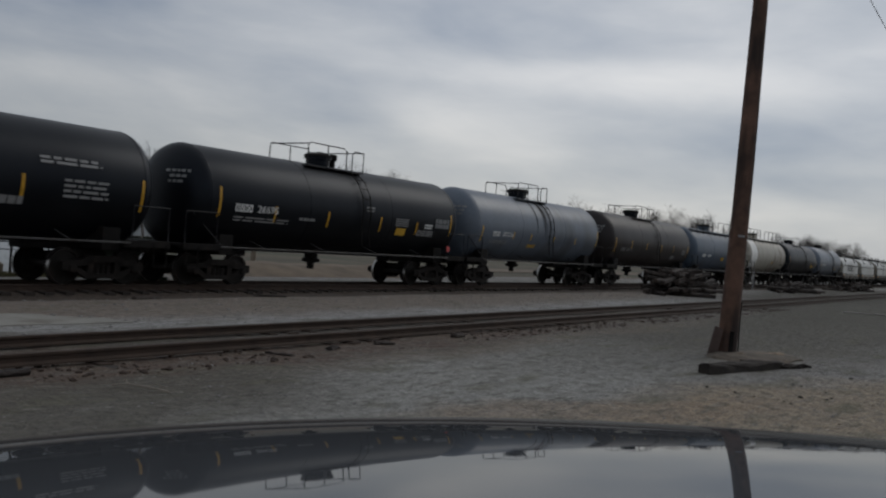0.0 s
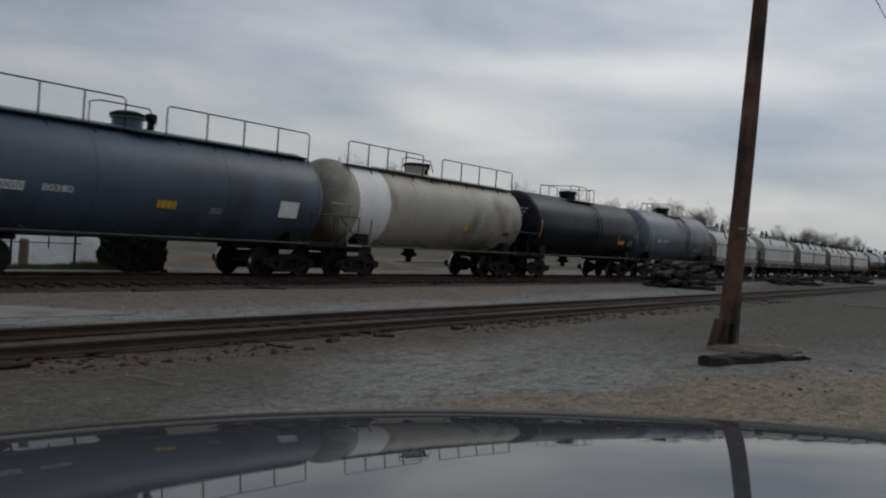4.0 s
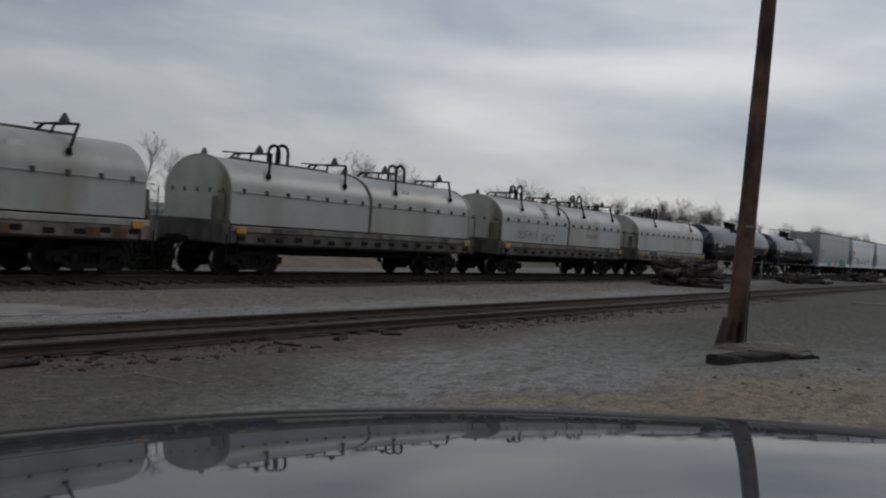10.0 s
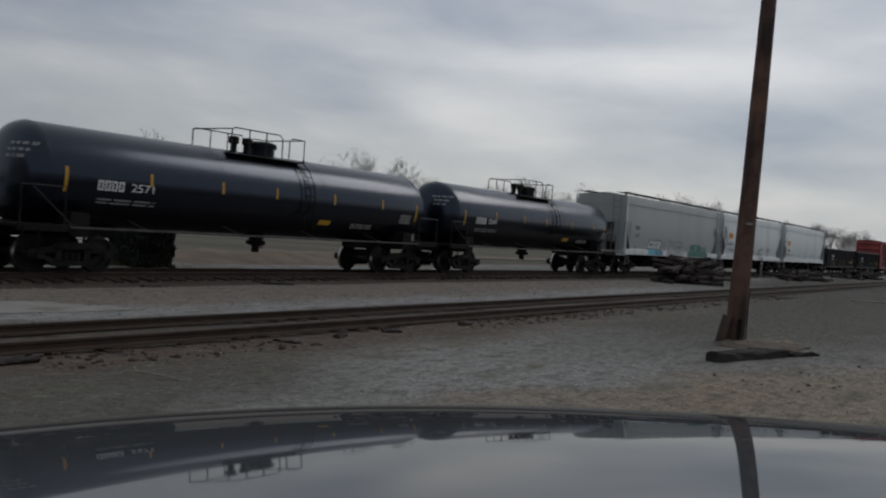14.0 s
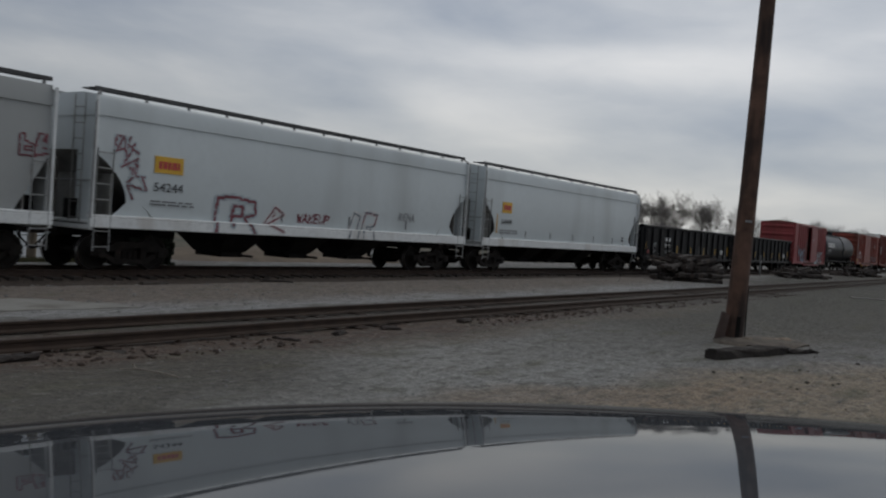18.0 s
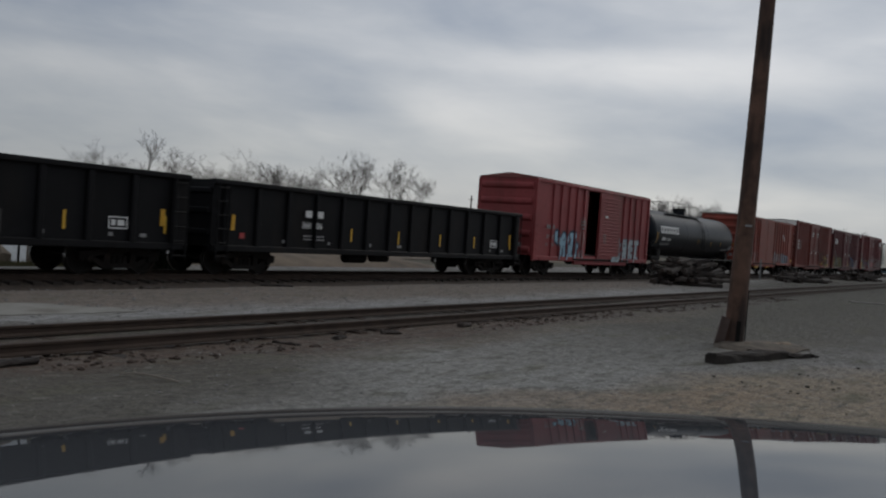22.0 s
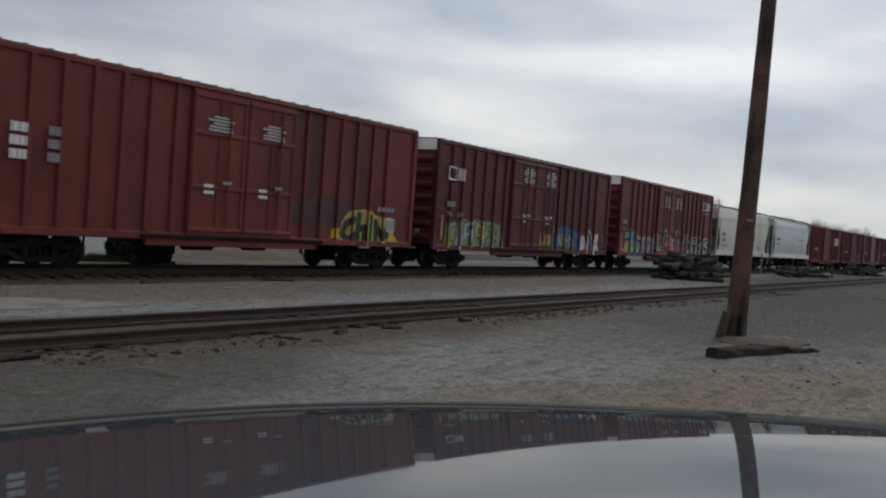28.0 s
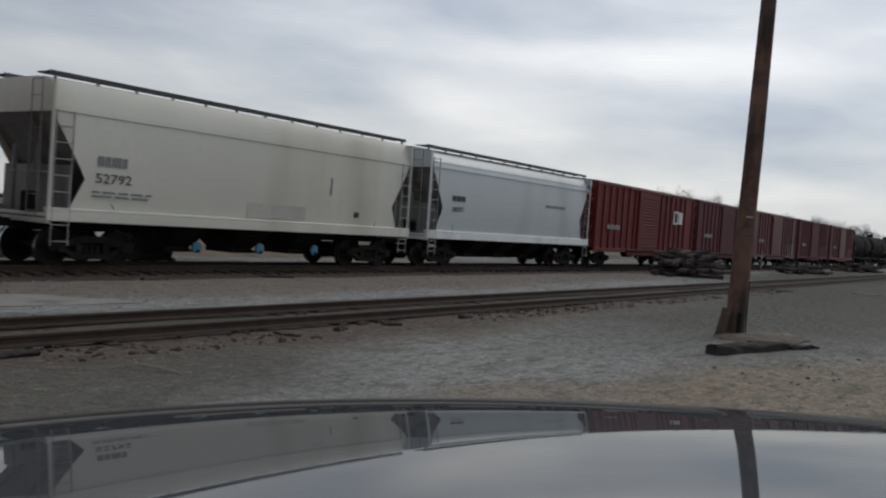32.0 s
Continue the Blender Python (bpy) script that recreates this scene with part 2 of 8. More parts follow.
M["stencil_grey"] = mat("greyed_white_stencil_paint", (0.40, 0.39, 0.38), 0.6, 0, 0.3, 6.0)
M["ink"] = mat("black_stencil_paint", (0.03, 0.03, 0.035), 0.6, 0, 0.3, 6.0)
M["dim_ink"] = mat("faded_grey_stencil_paint", (0.17, 0.175, 0.18), 0.65, 0, 0.3, 6.0)
M["rail_steel"] = mat("hand_rail_steel", (0.016, 0.016, 0.018), 0.6, 0.0, 0.3, 5.0, 0, (0.030, 0.022, 0.018), 0.6, spec=0.3)
M["rail_pale"] = mat("pale_hand_rail_paint", (0.22, 0.225, 0.225), 0.5, 0.0, 0.2, 5.0, 0, (0.12, 0.105, 0.09), 0.55)
# paler than the hand rails: skylight on the bar is put into its colour
M["side_rail"] = mat("side_rail_lit_steel", (0.050, 0.049, 0.049), 0.6, 0.2, 0.4, 3.0, 0, (0.03, 0.024, 0.02), 0.5)
M["run_board"] = mat("running_board_dull_steel", (0.055, 0.056, 0.058), 0.7, 0.1, 0.3, 2.0)
M["dark_void"] = mat("unlit_car_interior_steel", (0.02, 0.018, 0.017), 0.8, 0, 0.3, 2.0)
M["faded_red"] = mat("faded_red_script_paint", (0.26, 0.15, 0.14), 0.6, 0, 0.3, 6.0)
M["red_sign"] = mat("placard_red", (0.45, 0.05, 0.05), 0.5)
M["blue_gate"] = mat("blue_outlet_paint", (0.06, 0.24, 0.36), 0.5, 0, 0.2, 4)
SPRAY = {}
for key, col in {"teal": (0.03, 0.20, 0.22), "cyan": (0.12, 0.42, 0.55), "blue": (0.04, 0.09, 0.26), "ice": (0.26, 0.42, 0.52), "green": (0.03, 0.15, 0.11), "lime": (0.30, 0.34, 0.06),
                 "yellow": (0.52, 0.38, 0.04), "gold": (0.48, 0.30, 0.10), "red": (0.42, 0.03, 0.03), "pink": (0.42, 0.12, 0.22), "purple": (0.13, 0.07, 0.26), "white": (0.58, 0.58, 0.58), "black": (0.012, 0.012, 0.014),
                 "grey": (0.26, 0.27, 0.28), "oxblood": (0.16, 0.03, 0.045), "orange": (0.5, 0.18, 0.03), "navy": (0.012, 0.028, 0.055), "slate": (0.10, 0.14, 0.17), "pale": (0.34, 0.40, 0.43), "lilac": (0.26, 0.23, 0.40), "deep_blue": (0.012, 0.10, 0.22), "deep_green": (0.012, 0.07, 0.05), "aqua": (0.03, 0.33, 0.29), "olive": (0.28, 0.24, 0.04), "chalk": (0.26, 0.15, 0.14), "oxide": (0.055, 0.022, 0.022), "lichen": (0.24, 0.27, 0.13)}.items():
    SPRAY[key] = mat("spray_paint_" + key, col, 0.55, 0, 0.25, 3.0)


# ---- mesh building ----
def finish(name, bm, material, smooth=False):
    me = bpy.data.meshes.new(name)
    bm.to_mesh(me)
    bm.free()
    me.materials.append(material)
    if smooth:
        me.polygons.foreach_set("use_smooth", [True] * len(me.polygons))
        me.set_sharp_from_angle(angle=radians(38))
    return me


def part(name, bm, material, parent, label="", smooth=False, at=None):
    """Links a bmesh, or a mesh made before, as one object under a thing or under a part."""
    me = bm if isinstance(bm, bpy.types.Mesh) else finish(name, bm, material, smooth)
    ob = new(name, me)
    ob.parent = parent
    if at is not None:
        ob.matrix_basis = at if isinstance(at, Matrix) else Matrix.Translation(at)
    if label:
        ob["label"] = label
    return ob


def box(bm, x0, x1, y0, y1, z0, z1, b=0.0):
    """A box with its edges along x, y and z; b chamfers the four long edges of its largest direction."""
    if b <= 0:
        v = [bm.verts.new((x, y, z)) for x in (x0, x1) for y in (y0, y1) for z in (z0, z1)]
        for q in ((0, 1, 3, 2), (4, 6, 7, 5), (0, 4, 5, 1), (2, 3, 7, 6), (0, 2, 6, 4), (1, 5, 7, 3)):
            bm.faces.new([v[i] for i in q])
        return
    dims = (x1 - x0, y1 - y0, z1 - z0)
    ax = dims.index(max(dims))
    lo, hi = (x0, y0, z0), (x1, y1, z1)
    p, q = [i for i in range(3) if i != ax]
    ring = [(lo[p] + b, lo[q]), (hi[p] - b, lo[q]), (hi[p], lo[q] + b), (hi[p], hi[q] - b), (hi[p] - b, hi[q]), (lo[p] + b, hi[q]), (lo[p], hi[q] - b), (lo[p], lo[q] + b)]
    ends = []
    for e in (lo[ax], hi[ax]):
        row = []
        for a, c in ring:
            co = [0, 0, 0]
            co[ax], co[p], co[q] = e, a, c
            row.append(bm.verts.new(co))
        ends.append(row)
    flip = ax == 1
    for i in range(8):
        f = [ends[0][i], ends[0][(i + 1) % 8], ends[1][(i + 1) % 8], ends[1][i]]
        bm.faces.new(f[::-1] if flip else f)
    bm.faces.new(ends[0] if flip else ends[0][::-1])
    bm.faces.new(ends[1][::-1] if flip else ends[1])


def boxes(*rows, b=0.0):
    bm = bmesh.new()
    for r in rows:
        box(bm, *r, b=b)
    return bm


def tube(bm, pts, r, n=6, closed=False):
    """A round bar along the points."""
    pts = [Vector(p) for p in pts]
    rings = []
    for i, p in enumerate(pts):
        a, c = pts[max(i - 1, 0)], pts[min(i + 1, len(pts) - 1)]
        d = (c - a).normalized() if (c - a).length > 1e-6 else Vector((0, 0, 1))
        s = d.cross(Vector((0, 0, 1))) if abs(d.z) < 0.9 else d.cross(Vector((0, 1, 0)))
        s.normalize()
        u = s.cross(d)
        rings.append([bm.verts.new(p + r * (math.cos(k * math.tau / n) * s + math.sin(k * math.tau / n) * u)) for k in range(n)])
    for a, c in zip(rings, rings[1:]):
        for k in range(n):
            bm.faces.new((a[k], a[(k + 1) % n], c[(k + 1) % n], c[k]))
    bm.faces.new(rings[0][::-1])
    bm.faces.new(rings[-1])


def bar(*pts, r=0.02, n=6):
    bm = bmesh.new()
    tube(bm, pts, r, n)
    return bm


def lathe(bm, profile, n=24, axis="x", at=(0, 0, 0)):
    """Turns (along, radius) pairs round an axis."""
    rings = []
    for a, r in profile:
        row = []
        for k in range(n):
            c, s = r * math.cos(k * math.tau / n), r * math.sin(k * math.tau / n)
            co = (a, c, s) if axis == "x" else (s, a, c) if axis == "y" else (c, s, a)
            row.append(bm.verts.new((co[0] + at[0], co[1] + at[1], co[2] + at[2])))
        rings.append(row)
    for a, c in zip(rings, rings[1:]):
        for k in range(n):
            bm.faces.new((a[k], a[(k + 1) % n], c[(k + 1) % n], c[k]))
    bm.faces.new(rings[0][::-1])
    bm.faces.new(rings[-1])
    bmesh.ops.recalc_face_normals(bm, faces=bm.faces[:])
    return bm


def slab(bm, outline, y0, y1):
    """An outline of (x, z) pairs, given thickness from y0 to y1."""
    a = [bm.verts.new((x, y0, z)) for x, z in outline]
    c = [bm.verts.new((x, y1, z)) for x, z in outline]
    n = len(outline)
    fs = [bm.faces.new(a), bm.faces.new(c[::-1])]
    for i in range(n):
        fs.append(bm.faces.new((a[i], c[i], c[(i + 1) % n], a[(i + 1) % n])))
    return fs


def extrude_x(bm, ring, x0, x1, cap=True):
    """A cross-section of (y, z) pairs drawn out along x."""
    a = [bm.verts.new((x0, y, z)) for y, z in ring]
    c = [bm.verts.new((x1, y, z)) for y, z in ring]
    n = len(ring)
    for i in range(n):
        bm.faces.new((a[i], c[i], c[(i + 1) % n], a[(i + 1) % n]))
    if cap:
        bm.faces.new(a)
        bm.faces.new(c[::-1])


def mesh_text(words, size):
    """Raised lettering in the built-in font, as a mesh in the xz plane with its lower left corner at the origin."""
    cu = bpy.data.curves.new("lettering", "FONT")
    cu.body, cu.size, cu.extrude, cu.resolution_u = words, size, 0.003, 2
    ob = new("lettering", cu)
    me = bpy.data.meshes.new_from_object(ob)
    bpy.data.objects.remove(ob)
    me.transform(Euler((math.pi / 2, 0, 0)).to_matrix().to_4x4())
    return me


def lettering(parent, words, x, z, size, material, y, stretch=1.0):
    me = mesh_text(words, size)
    me.materials.append(material)
    me.transform(Matrix.Diagonal((stretch, 1, 1, 1)))
    return part("lettering", me, material, parent, at=(x, y, z))


BLOCKS = {}


def block_of(material):
    """A unit block in one paint, shared by all small marks in that paint."""
    if material.name not in BLOCKS:
        BLOCKS[material.name] = finish("stencil", boxes((0, 1, 0, 1, 0, 1)), material)
    return BLOCKS[material.name]


def bars_of(parent, x, z, w, h, material, y, rows=1, fill=0.55, seed=1, name="stencil", at=None):
    """Small writing that cannot be read, as rows of plain bars."""
    rnd = random.Random(seed)
    for k in range(rows):
        zz, a = z + h - (k + 1) * h / rows, x
        while a < x + w - 0.02:
            b = min(a + (0.1 + 0.25 * rnd.random()) * w, x + w)
            if b - a > 0.02:
                m = Matrix.Translation((a, y - 0.003, zz)) @ Matrix.Diagonal((b - a, 0.009, h / rows * fill, 1))
                part(name, block_of(material), None, parent, at=m if at is None else at @ m)
            a = b + 0.05 * w


def text_block(parent, x, z, w, h, material, y, rows, fill=0.6, seed=1):
    """A panel of centred lines of small writing, one plain bar a line."""
    rnd = random.Random(seed)
    for k in range(rows):
        ww = w * rnd.uniform(.5, 1.0)
        m = Matrix.Translation((x + (w - ww) / 2, y - .003, z + h - (k + 1) * h / rows)) @ Matrix.Diagonal((ww, .009, h / rows * fill, 1))
        part("stencil", block_of(material), None, parent, at=m)


def hollow_block(parent, x, y, z, w, h, t, material, at=None):
    """One letter's place in a name or code, as a plain upright frame."""
    bm = bmesh.new()
    out = [(0, 0), (w, 0), (w, h), (0, h)]
    inn = [(t, t), (w - t, t), (w - t, h - t), (t, h - t)]
    rows = [[bm.verts.new((p, d, q)) for p, q in ring] for ring, d in ((out, .006), (out, -.003), (inn, -.003), (inn, .006))]
    for p, q in zip(rows, rows[1:]):
        for i in range(4):
            bm.faces.new((p[i], p[(i + 1) % 4], q[(i + 1) % 4], q[i]))
    m = Matrix.Translation((x, y, z))
    part("owner_mark", bm, material, parent, at=m if at is None else at @ m)


def curve_y(z, side):
    """Where the skin of a round tank lies at the height z: side = (radius, centre height)."""
    r, zc = side
    return -math.sqrt(max(r * r - (z - zc) ** 2, 0.01))


# ---- spray paint ----
STROKES = {
    "S": [[(1, .9), (.3, 1), (0, .75), (.3, .52), (.9, .45), (1, .2), (.6, 0), (0, .1)]], "C": [[(1, .85), (.5, 1), (0, .6), (.1, .2), (.5, 0), (1, .15)]], "A": [[(0, 0), (.5, 1), (1, 0)], [(.2, .35), (.8, .35)]],
    "L": [[(.1, 1), (.1, 0), (1, .05)]], "Y": [[(0, 1), (.5, .5), (1, 1)], [(.5, .5), (.5, 0)]], "W": [[(0, 1), (.25, 0), (.5, .6), (.75, 0), (1, 1)]], "G": [[(1, .85), (.5, 1), (0, .5), (.4, 0), (1, .1), (1, .45), (.6, .45)]],
    "T": [[(0, .95), (1, 1)], [(.5, 1), (.45, 0)]], "U": [[(0, 1), (.05, .2), (.5, 0), (.95, .2), (1, 1)]], "E": [[(1, 1), (0, .95), (0, .05), (1, 0)], [(0, .5), (.8, .5)]], "O": [[(.5, 1), (0, .6), (.1, .15), (.5, 0), (.9, .15), (1, .6), (.5, 1)]],
    "I": [[(.5, 1), (.5, 0)]], "K": [[(0, 1), (.05, 0)], [(1, 1), (.1, .45), (1, 0)]], "R": [[(0, 0), (0, 1), (.8, .9), (.8, .6), (0, .5), (1, 0)]], "N": [[(0, 0), (.05, 1), (.9, 0), (1, 1)]], "H": [[(0, 1), (0, 0)], [(1, 1), (1, 0)], [(0, .5), (1, .5)]],
    "X": [[(0, 1), (1, 0)], [(0, 0), (1, 1)]], "M": [[(0, 0), (.1, 1), (.5, .4), (.9, 1), (1, 0)]], "Z": [[(0, 1), (1, .95), (0, .05), (1, 0)]], "P": [[(0, 0), (0, 1), (.9, .9), (.8, .5), (0, .45)]]}


class Canvas:
    """A raster of spray colours on a car side, turned into a thin skin that follows the posts."""

    def __init__(self, w, h, res=0.04):
        self.res, self.nx, self.nz = res, int(w / res), int(h / res)
        self.a = np.zeros((self.nz, self.nx), int)
        self.zz, self.xx = np.mgrid[0:self.nz, 0:self.nx] * res + res / 2
        self.names = [""]

    def colour(self, c):
        if c not in self.names:
            self.names.append(c)
        return self.names.index(c)

    def line(self, pts, width, c):
        k = self.colour(c)
        for (x0, z0), (x1, z1) in zip(pts, pts[1:]):
            dx, dz = x1 - x0, z1 - z0
            t = np.clip(((self.xx - x0) * dx + (self.zz - z0) * dz) / max(dx * dx + dz * dz, 1e-9), 0, 1)
            self.a[(self.xx - x0 - t * dx) ** 2 + (self.zz - z0 - t * dz) ** 2 < width * width / 4] = k

    def blob(self, x, z, rx, rz, c, ragged=0.25, seed=1):
        rnd = random.Random(seed)
        ph = [rnd.random() * 6.3 for _ in range(4)]
        ang = np.arctan2((self.zz - z) / rz, (self.xx - x) / rx)
        lim = 1 + ragged * (np.sin(3 * ang + ph[0]) + 0.6 * np.sin(7 * ang + ph[1])) / 1.6
        self.a[((self.xx - x) / rx) ** 2 + ((self.zz - z) / rz) ** 2 < lim ** 2] = self.colour(c)

    def word(self, text, x, z, w, h, fill, edge=None, thick=0.16, rim=0.08, lean=0.1, seed=1):
        rnd = random.Random(seed)
        n = len(text)
        cw = w / n
        fills = fill if isinstance(fill, (list, tuple)) else [fill]
        for layer in (0, 1):
            rnd.seed(seed)
            for i, ch in enumerate(text):
                dz, sc = rnd.uniform(-0.06, 0.06) * h, rnd.uniform(0.9, 1.08)
                pts = [[(x + i * cw + cw * 0.12 + px * cw * 0.76 + lean * pz * h, z + dz + pz * h * sc) for px, pz in s] for s in STROKES[ch]]
                for s in pts:
                    if layer == 0 and edge:
                        self.line(s, thick + 2 * rim, edge)
                    if layer == 1:
                        self.line(s, thick, fills[i % len(fills)])

    def glyph(self, ch, x, z, size, angle, width, c):
        """One spray-painted letter, turned by an angle in degrees."""
        ca, sa = math.cos(radians(angle)), math.sin(radians(angle))
        for pts in STROKES[ch]:
            turned = [((px - .5) * size * .8, (pz - .5) * size) for px, pz in pts]
            self.line([(x + px * ca - pz * sa, z + px * sa + pz * ca) for px, pz in turned], width, c)

    def wedge(self, mask, x0, z0, x1, z1, w0, w1):
        """Marks a stroke whose width runs from w0 to w1."""
        dx, dz = x1 - x0, z1 - z0
        n = max(dx * dx + dz * dz, 1e-9)
        t = ((self.xx - x0) * dx + (self.zz - z0) * dz) / n
        d = np.abs((self.xx - x0) * dz - (self.zz - z0) * dx) / math.sqrt(n)
        mask |= (t > -.04) & (t < 1.04) & (d < (w0 + (w1 - w0) * np.clip(t, 0, 1)) / 2)

    def grown(self, mask, r):
        k = int(round(r / self.res))
        nz, nx = mask.shape
        wide = np.zeros((nz + 2 * k, nx + 2 * k), bool)
        for i in range(2 * k + 1):
            for j in range(2 * k + 1):
                if (i - k) ** 2 + (j - k) ** 2 <= k * k + 1:
                    wide[i:i + nz, j:j + nx] |= mask
        return wide[k:k + nz, k:k + nx]

    def poly(self, pts, c, edge=None, rim=0.05):
        """Fills an outline of (x, z) corners."""
        inside = np.zeros(self.a.shape, bool)
        for (x0, z0), (x1, z1) in zip(pts, pts[1:] + pts[:1]):
            cross = (z0 > self.zz) != (z1 > self.zz)
            at = x0 + (self.zz - z0) * (x1 - x0) / ((z1 - z0) or 1e-9)
            inside ^= cross & (self.xx < at)
        if edge:
            self.a[self.grown(inside, rim)] = self.colour(edge)
        self.a[inside] = self.colour(c)

    def strokes(self, lines, width, fill, edge, rim):
        for pts in lines:
            self.line(pts, width + 2 * rim, edge)
        for pts in lines:
            self.line(pts, width, fill)

    def wild(self, x, z, w, h, n, fills, edge, glow=None, seed=1, shine=None, inner=None):
        """Interlocking angular letter shapes with outline, a cloud behind and bright nicks."""
        rnd = random.Random(seed)
        cw = w / n
        masks = []
        for i in range(n):
            m = np.zeros(self.a.shape, bool)
            cx, tilt = x + (i + .5) * cw, rnd.uniform(-.12, .2) * h
            hh, dz = h * rnd.uniform(.85, 1.08), rnd.uniform(-.05, .08) * h
            kind = rnd.randrange(4)
            t = cw * rnd.uniform(.24, .34)
            self.wedge(m, cx - cw * .36, z + dz, cx - cw * .30 + tilt, z + dz + hh, t * 1.2, t * .8)
            if kind != 1:
                self.wedge(m, cx + cw * .34, z + dz + hh * (.0 if kind else .1), cx + cw * .22 + tilt, z + dz + hh * rnd.uniform(.7, 1), t, t * 1.2)
            for zz in rnd.sample((.06, .5, .94), 2):
                self.wedge(m, cx - cw * .40 + tilt * zz, z + dz + hh * zz, cx + cw * rnd.uniform(.3, .58) + tilt * zz, z + dz + hh * (zz + rnd.uniform(-.16, .16)), t * .8, t * rnd.uniform(.35, .9))
            if rnd.random() < .5:
                self.wedge(m, cx + cw * .2, z + dz + hh * .5, cx + cw * .72, z + dz + hh * rnd.uniform(.1, 1.0), t * .9, t * .1)
            masks.append(m)
        every = np.any(masks, axis=0)
        if glow:
            self.a[self.grown(every, .2)] = self.colour(glow)
        for i, m in enumerate(masks):
            self.a[self.grown(m, .055)] = self.colour(edge)
            f1, f2 = fills[i % len(fills)] if isinstance(fills[i % len(fills)], tuple) else (fills[i % len(fills)],) * 2
            low = self.zz < z + h * (.42 + .1 * np.sin(self.xx * 5 + i))
            self.a[m & ~low] = self.colour(f1)
            self.a[m & low] = self.colour(f2)
            if inner:
                core = ~self.grown(~m, .07)
                self.a[core] = self.colour(inner)
            if shine:
                for _ in range(2):
                    self.line([(x + (i + rnd.random()) * cw, z + h * rnd.uniform(.6, .95)), (x + (i + rnd.random()) * cw, z + h * rnd.uniform(.6, .95))], .04, shine) if rnd.random() < .5 else None

    def put(self, parent, x, z, y_of, name="graffiti", fade=0.03, seed=1, limit=None):
        rng = np.random.default_rng(seed)
        a = np.where(rng.random(self.a.shape) < fade, 0, self.a)
        if limit:
            for j in range(self.nz):
                lo, hi = limit(z + (j + .5) * self.res)
                xs = x + (np.arange(self.nx) + .5) * self.res
                a[j] = np.where((xs < lo) | (xs > hi), 0, a[j])
        for k in range(1, len(self.names)):
            bm = bmesh.new()
            for j in range(self.nz):
                row, i = a[j], 0
                while i < self.nx:
                    if row[i] != k:
                        i += 1
                        continue
                    y0, i0 = y_of(x + (i + 0.5) * self.res, z + (j + 0.5) * self.res), i
                    while i < self.nx and row[i] == k and abs(y_of(x + (i + 0.5) * self.res, z + (j + 0.5) * self.res) - y0) < 1e-3:
                        i += 1
                    xa, xb, za, zb = x + i0 * self.res, x + i * self.res, z + j * self.res, z + (j + 1) * self.res
                    ya, yb = y0, y0
                    bm.faces.new([bm.verts.new(c) for c in ((xa, ya - 0.004, za), (xb, yb - 0.004, za), (xb, yb - 0.004, zb), (xa, ya - 0.004, zb))])
            if len(bm.faces):
                part(name, bm, SPRAY[self.names[k]], parent, self.names[k] + " spray paint")["kind"] = "stuff"
            else:
                bm.free()


# ---- running gear, built once and shared ----
def shared_truck():
    frame_bm = bmesh.new()
    for pts in ([(-1.15, .38), (-1.15, .58), (-.62, .64), (-.45, .74), (.45, .74), (.62, .64), (1.15, .58), (1.15, .38), (1.0, .36), (.9, .46), (.5, .50), (.4, .58), (-.4, .58), (-.5, .50), (-.9, .46), (-1.0, .36)],
                [(-.95, .46), (-.78, .48), (-.42, .30), (.42, .30), (.78, .48), (.95, .46), (.5, .18), (-.5, .18)],
                [(-.46, .28), (-.46, .6), (-.3, .6), (-.3, .28)], [(.3, .28), (.3, .6), (.46, .6), (.46, .28)]):
        slab(frame_bm, pts, -0.09, 0.09)
    for x in (-0.16, 0.0, 0.16):
        lathe(frame_bm, [(z, 0.065 + 0.012 * (k % 2)) for k, z in enumerate((.3, .34, .38, .42, .46, .50))], 8, "z", (x, 0, 0))
    for x in (-0.88, 0.88):
        lathe(frame_bm, [(-.14, .07), (-.13, .1), (.1, .1)], 12, "y", (x, 0, .42))
    bolster = boxes((-.2, .2, -.98, .98, .42, .66), (-.35, .35, -.3, .3, .66, .86), b=0.03)
    tube(bolster, [(-.6, -.5, .5), (.6, -.5, .5)], .035)
    tube(bolster, [(-.6, .5, .5), (.6, .5, .5)], .035)
    ws = bmesh.new()
    for s in (-1, 1):
        prof = [(s * .64, .1), (s * .66, .2), (s * .70, .26), (s * .69, .37), (s * .655, .385), (s * .655, .47), (s * .685, .475), (s * .70, .452), (s * .795, .444), (s * .80, .38), (s * .76, .37), (s * .755, .25), (s * .80, .17), (s * .82, .1), (s * .98, .08)]
        lathe(ws, prof, 28, "y")
    lathe(ws, [(-.7, .085), (.7, .085)], 12, "y")
    me = finish("wheelset", ws, M["wheel"], True)
    me.materials.append(M["tread"])
    for p in me.polygons:
        rr = [math.hypot(me.vertices[v].co.x, me.vertices[v].co.z) for v in p.vertices]
        if min(rr) > 0.44 and max(rr) < 0.46:
            p.material_index = 1
    return finish("truck", bolster, M["truck"]), finish("side_frame", frame_bm, M["truck"], True), me


TRUCK, SIDE_FRAME, WHEELSET = shared_truck()
WHEELS = []
COUPLER = finish("coupler", boxes((-.55, .25, -.09, .09, .78, .98), (.25, .5, -.16, .16, .74, 1.02), (.42, .6, -.17, -.03, .76, 1.0), b=0.02), M["truck"])
HOSE = finish("air_hose", bar((0, -.35, .85), (.2, -.36, .6), (.45, -.33, .38), (.66, -.3, .42), r=.025), M["under"])


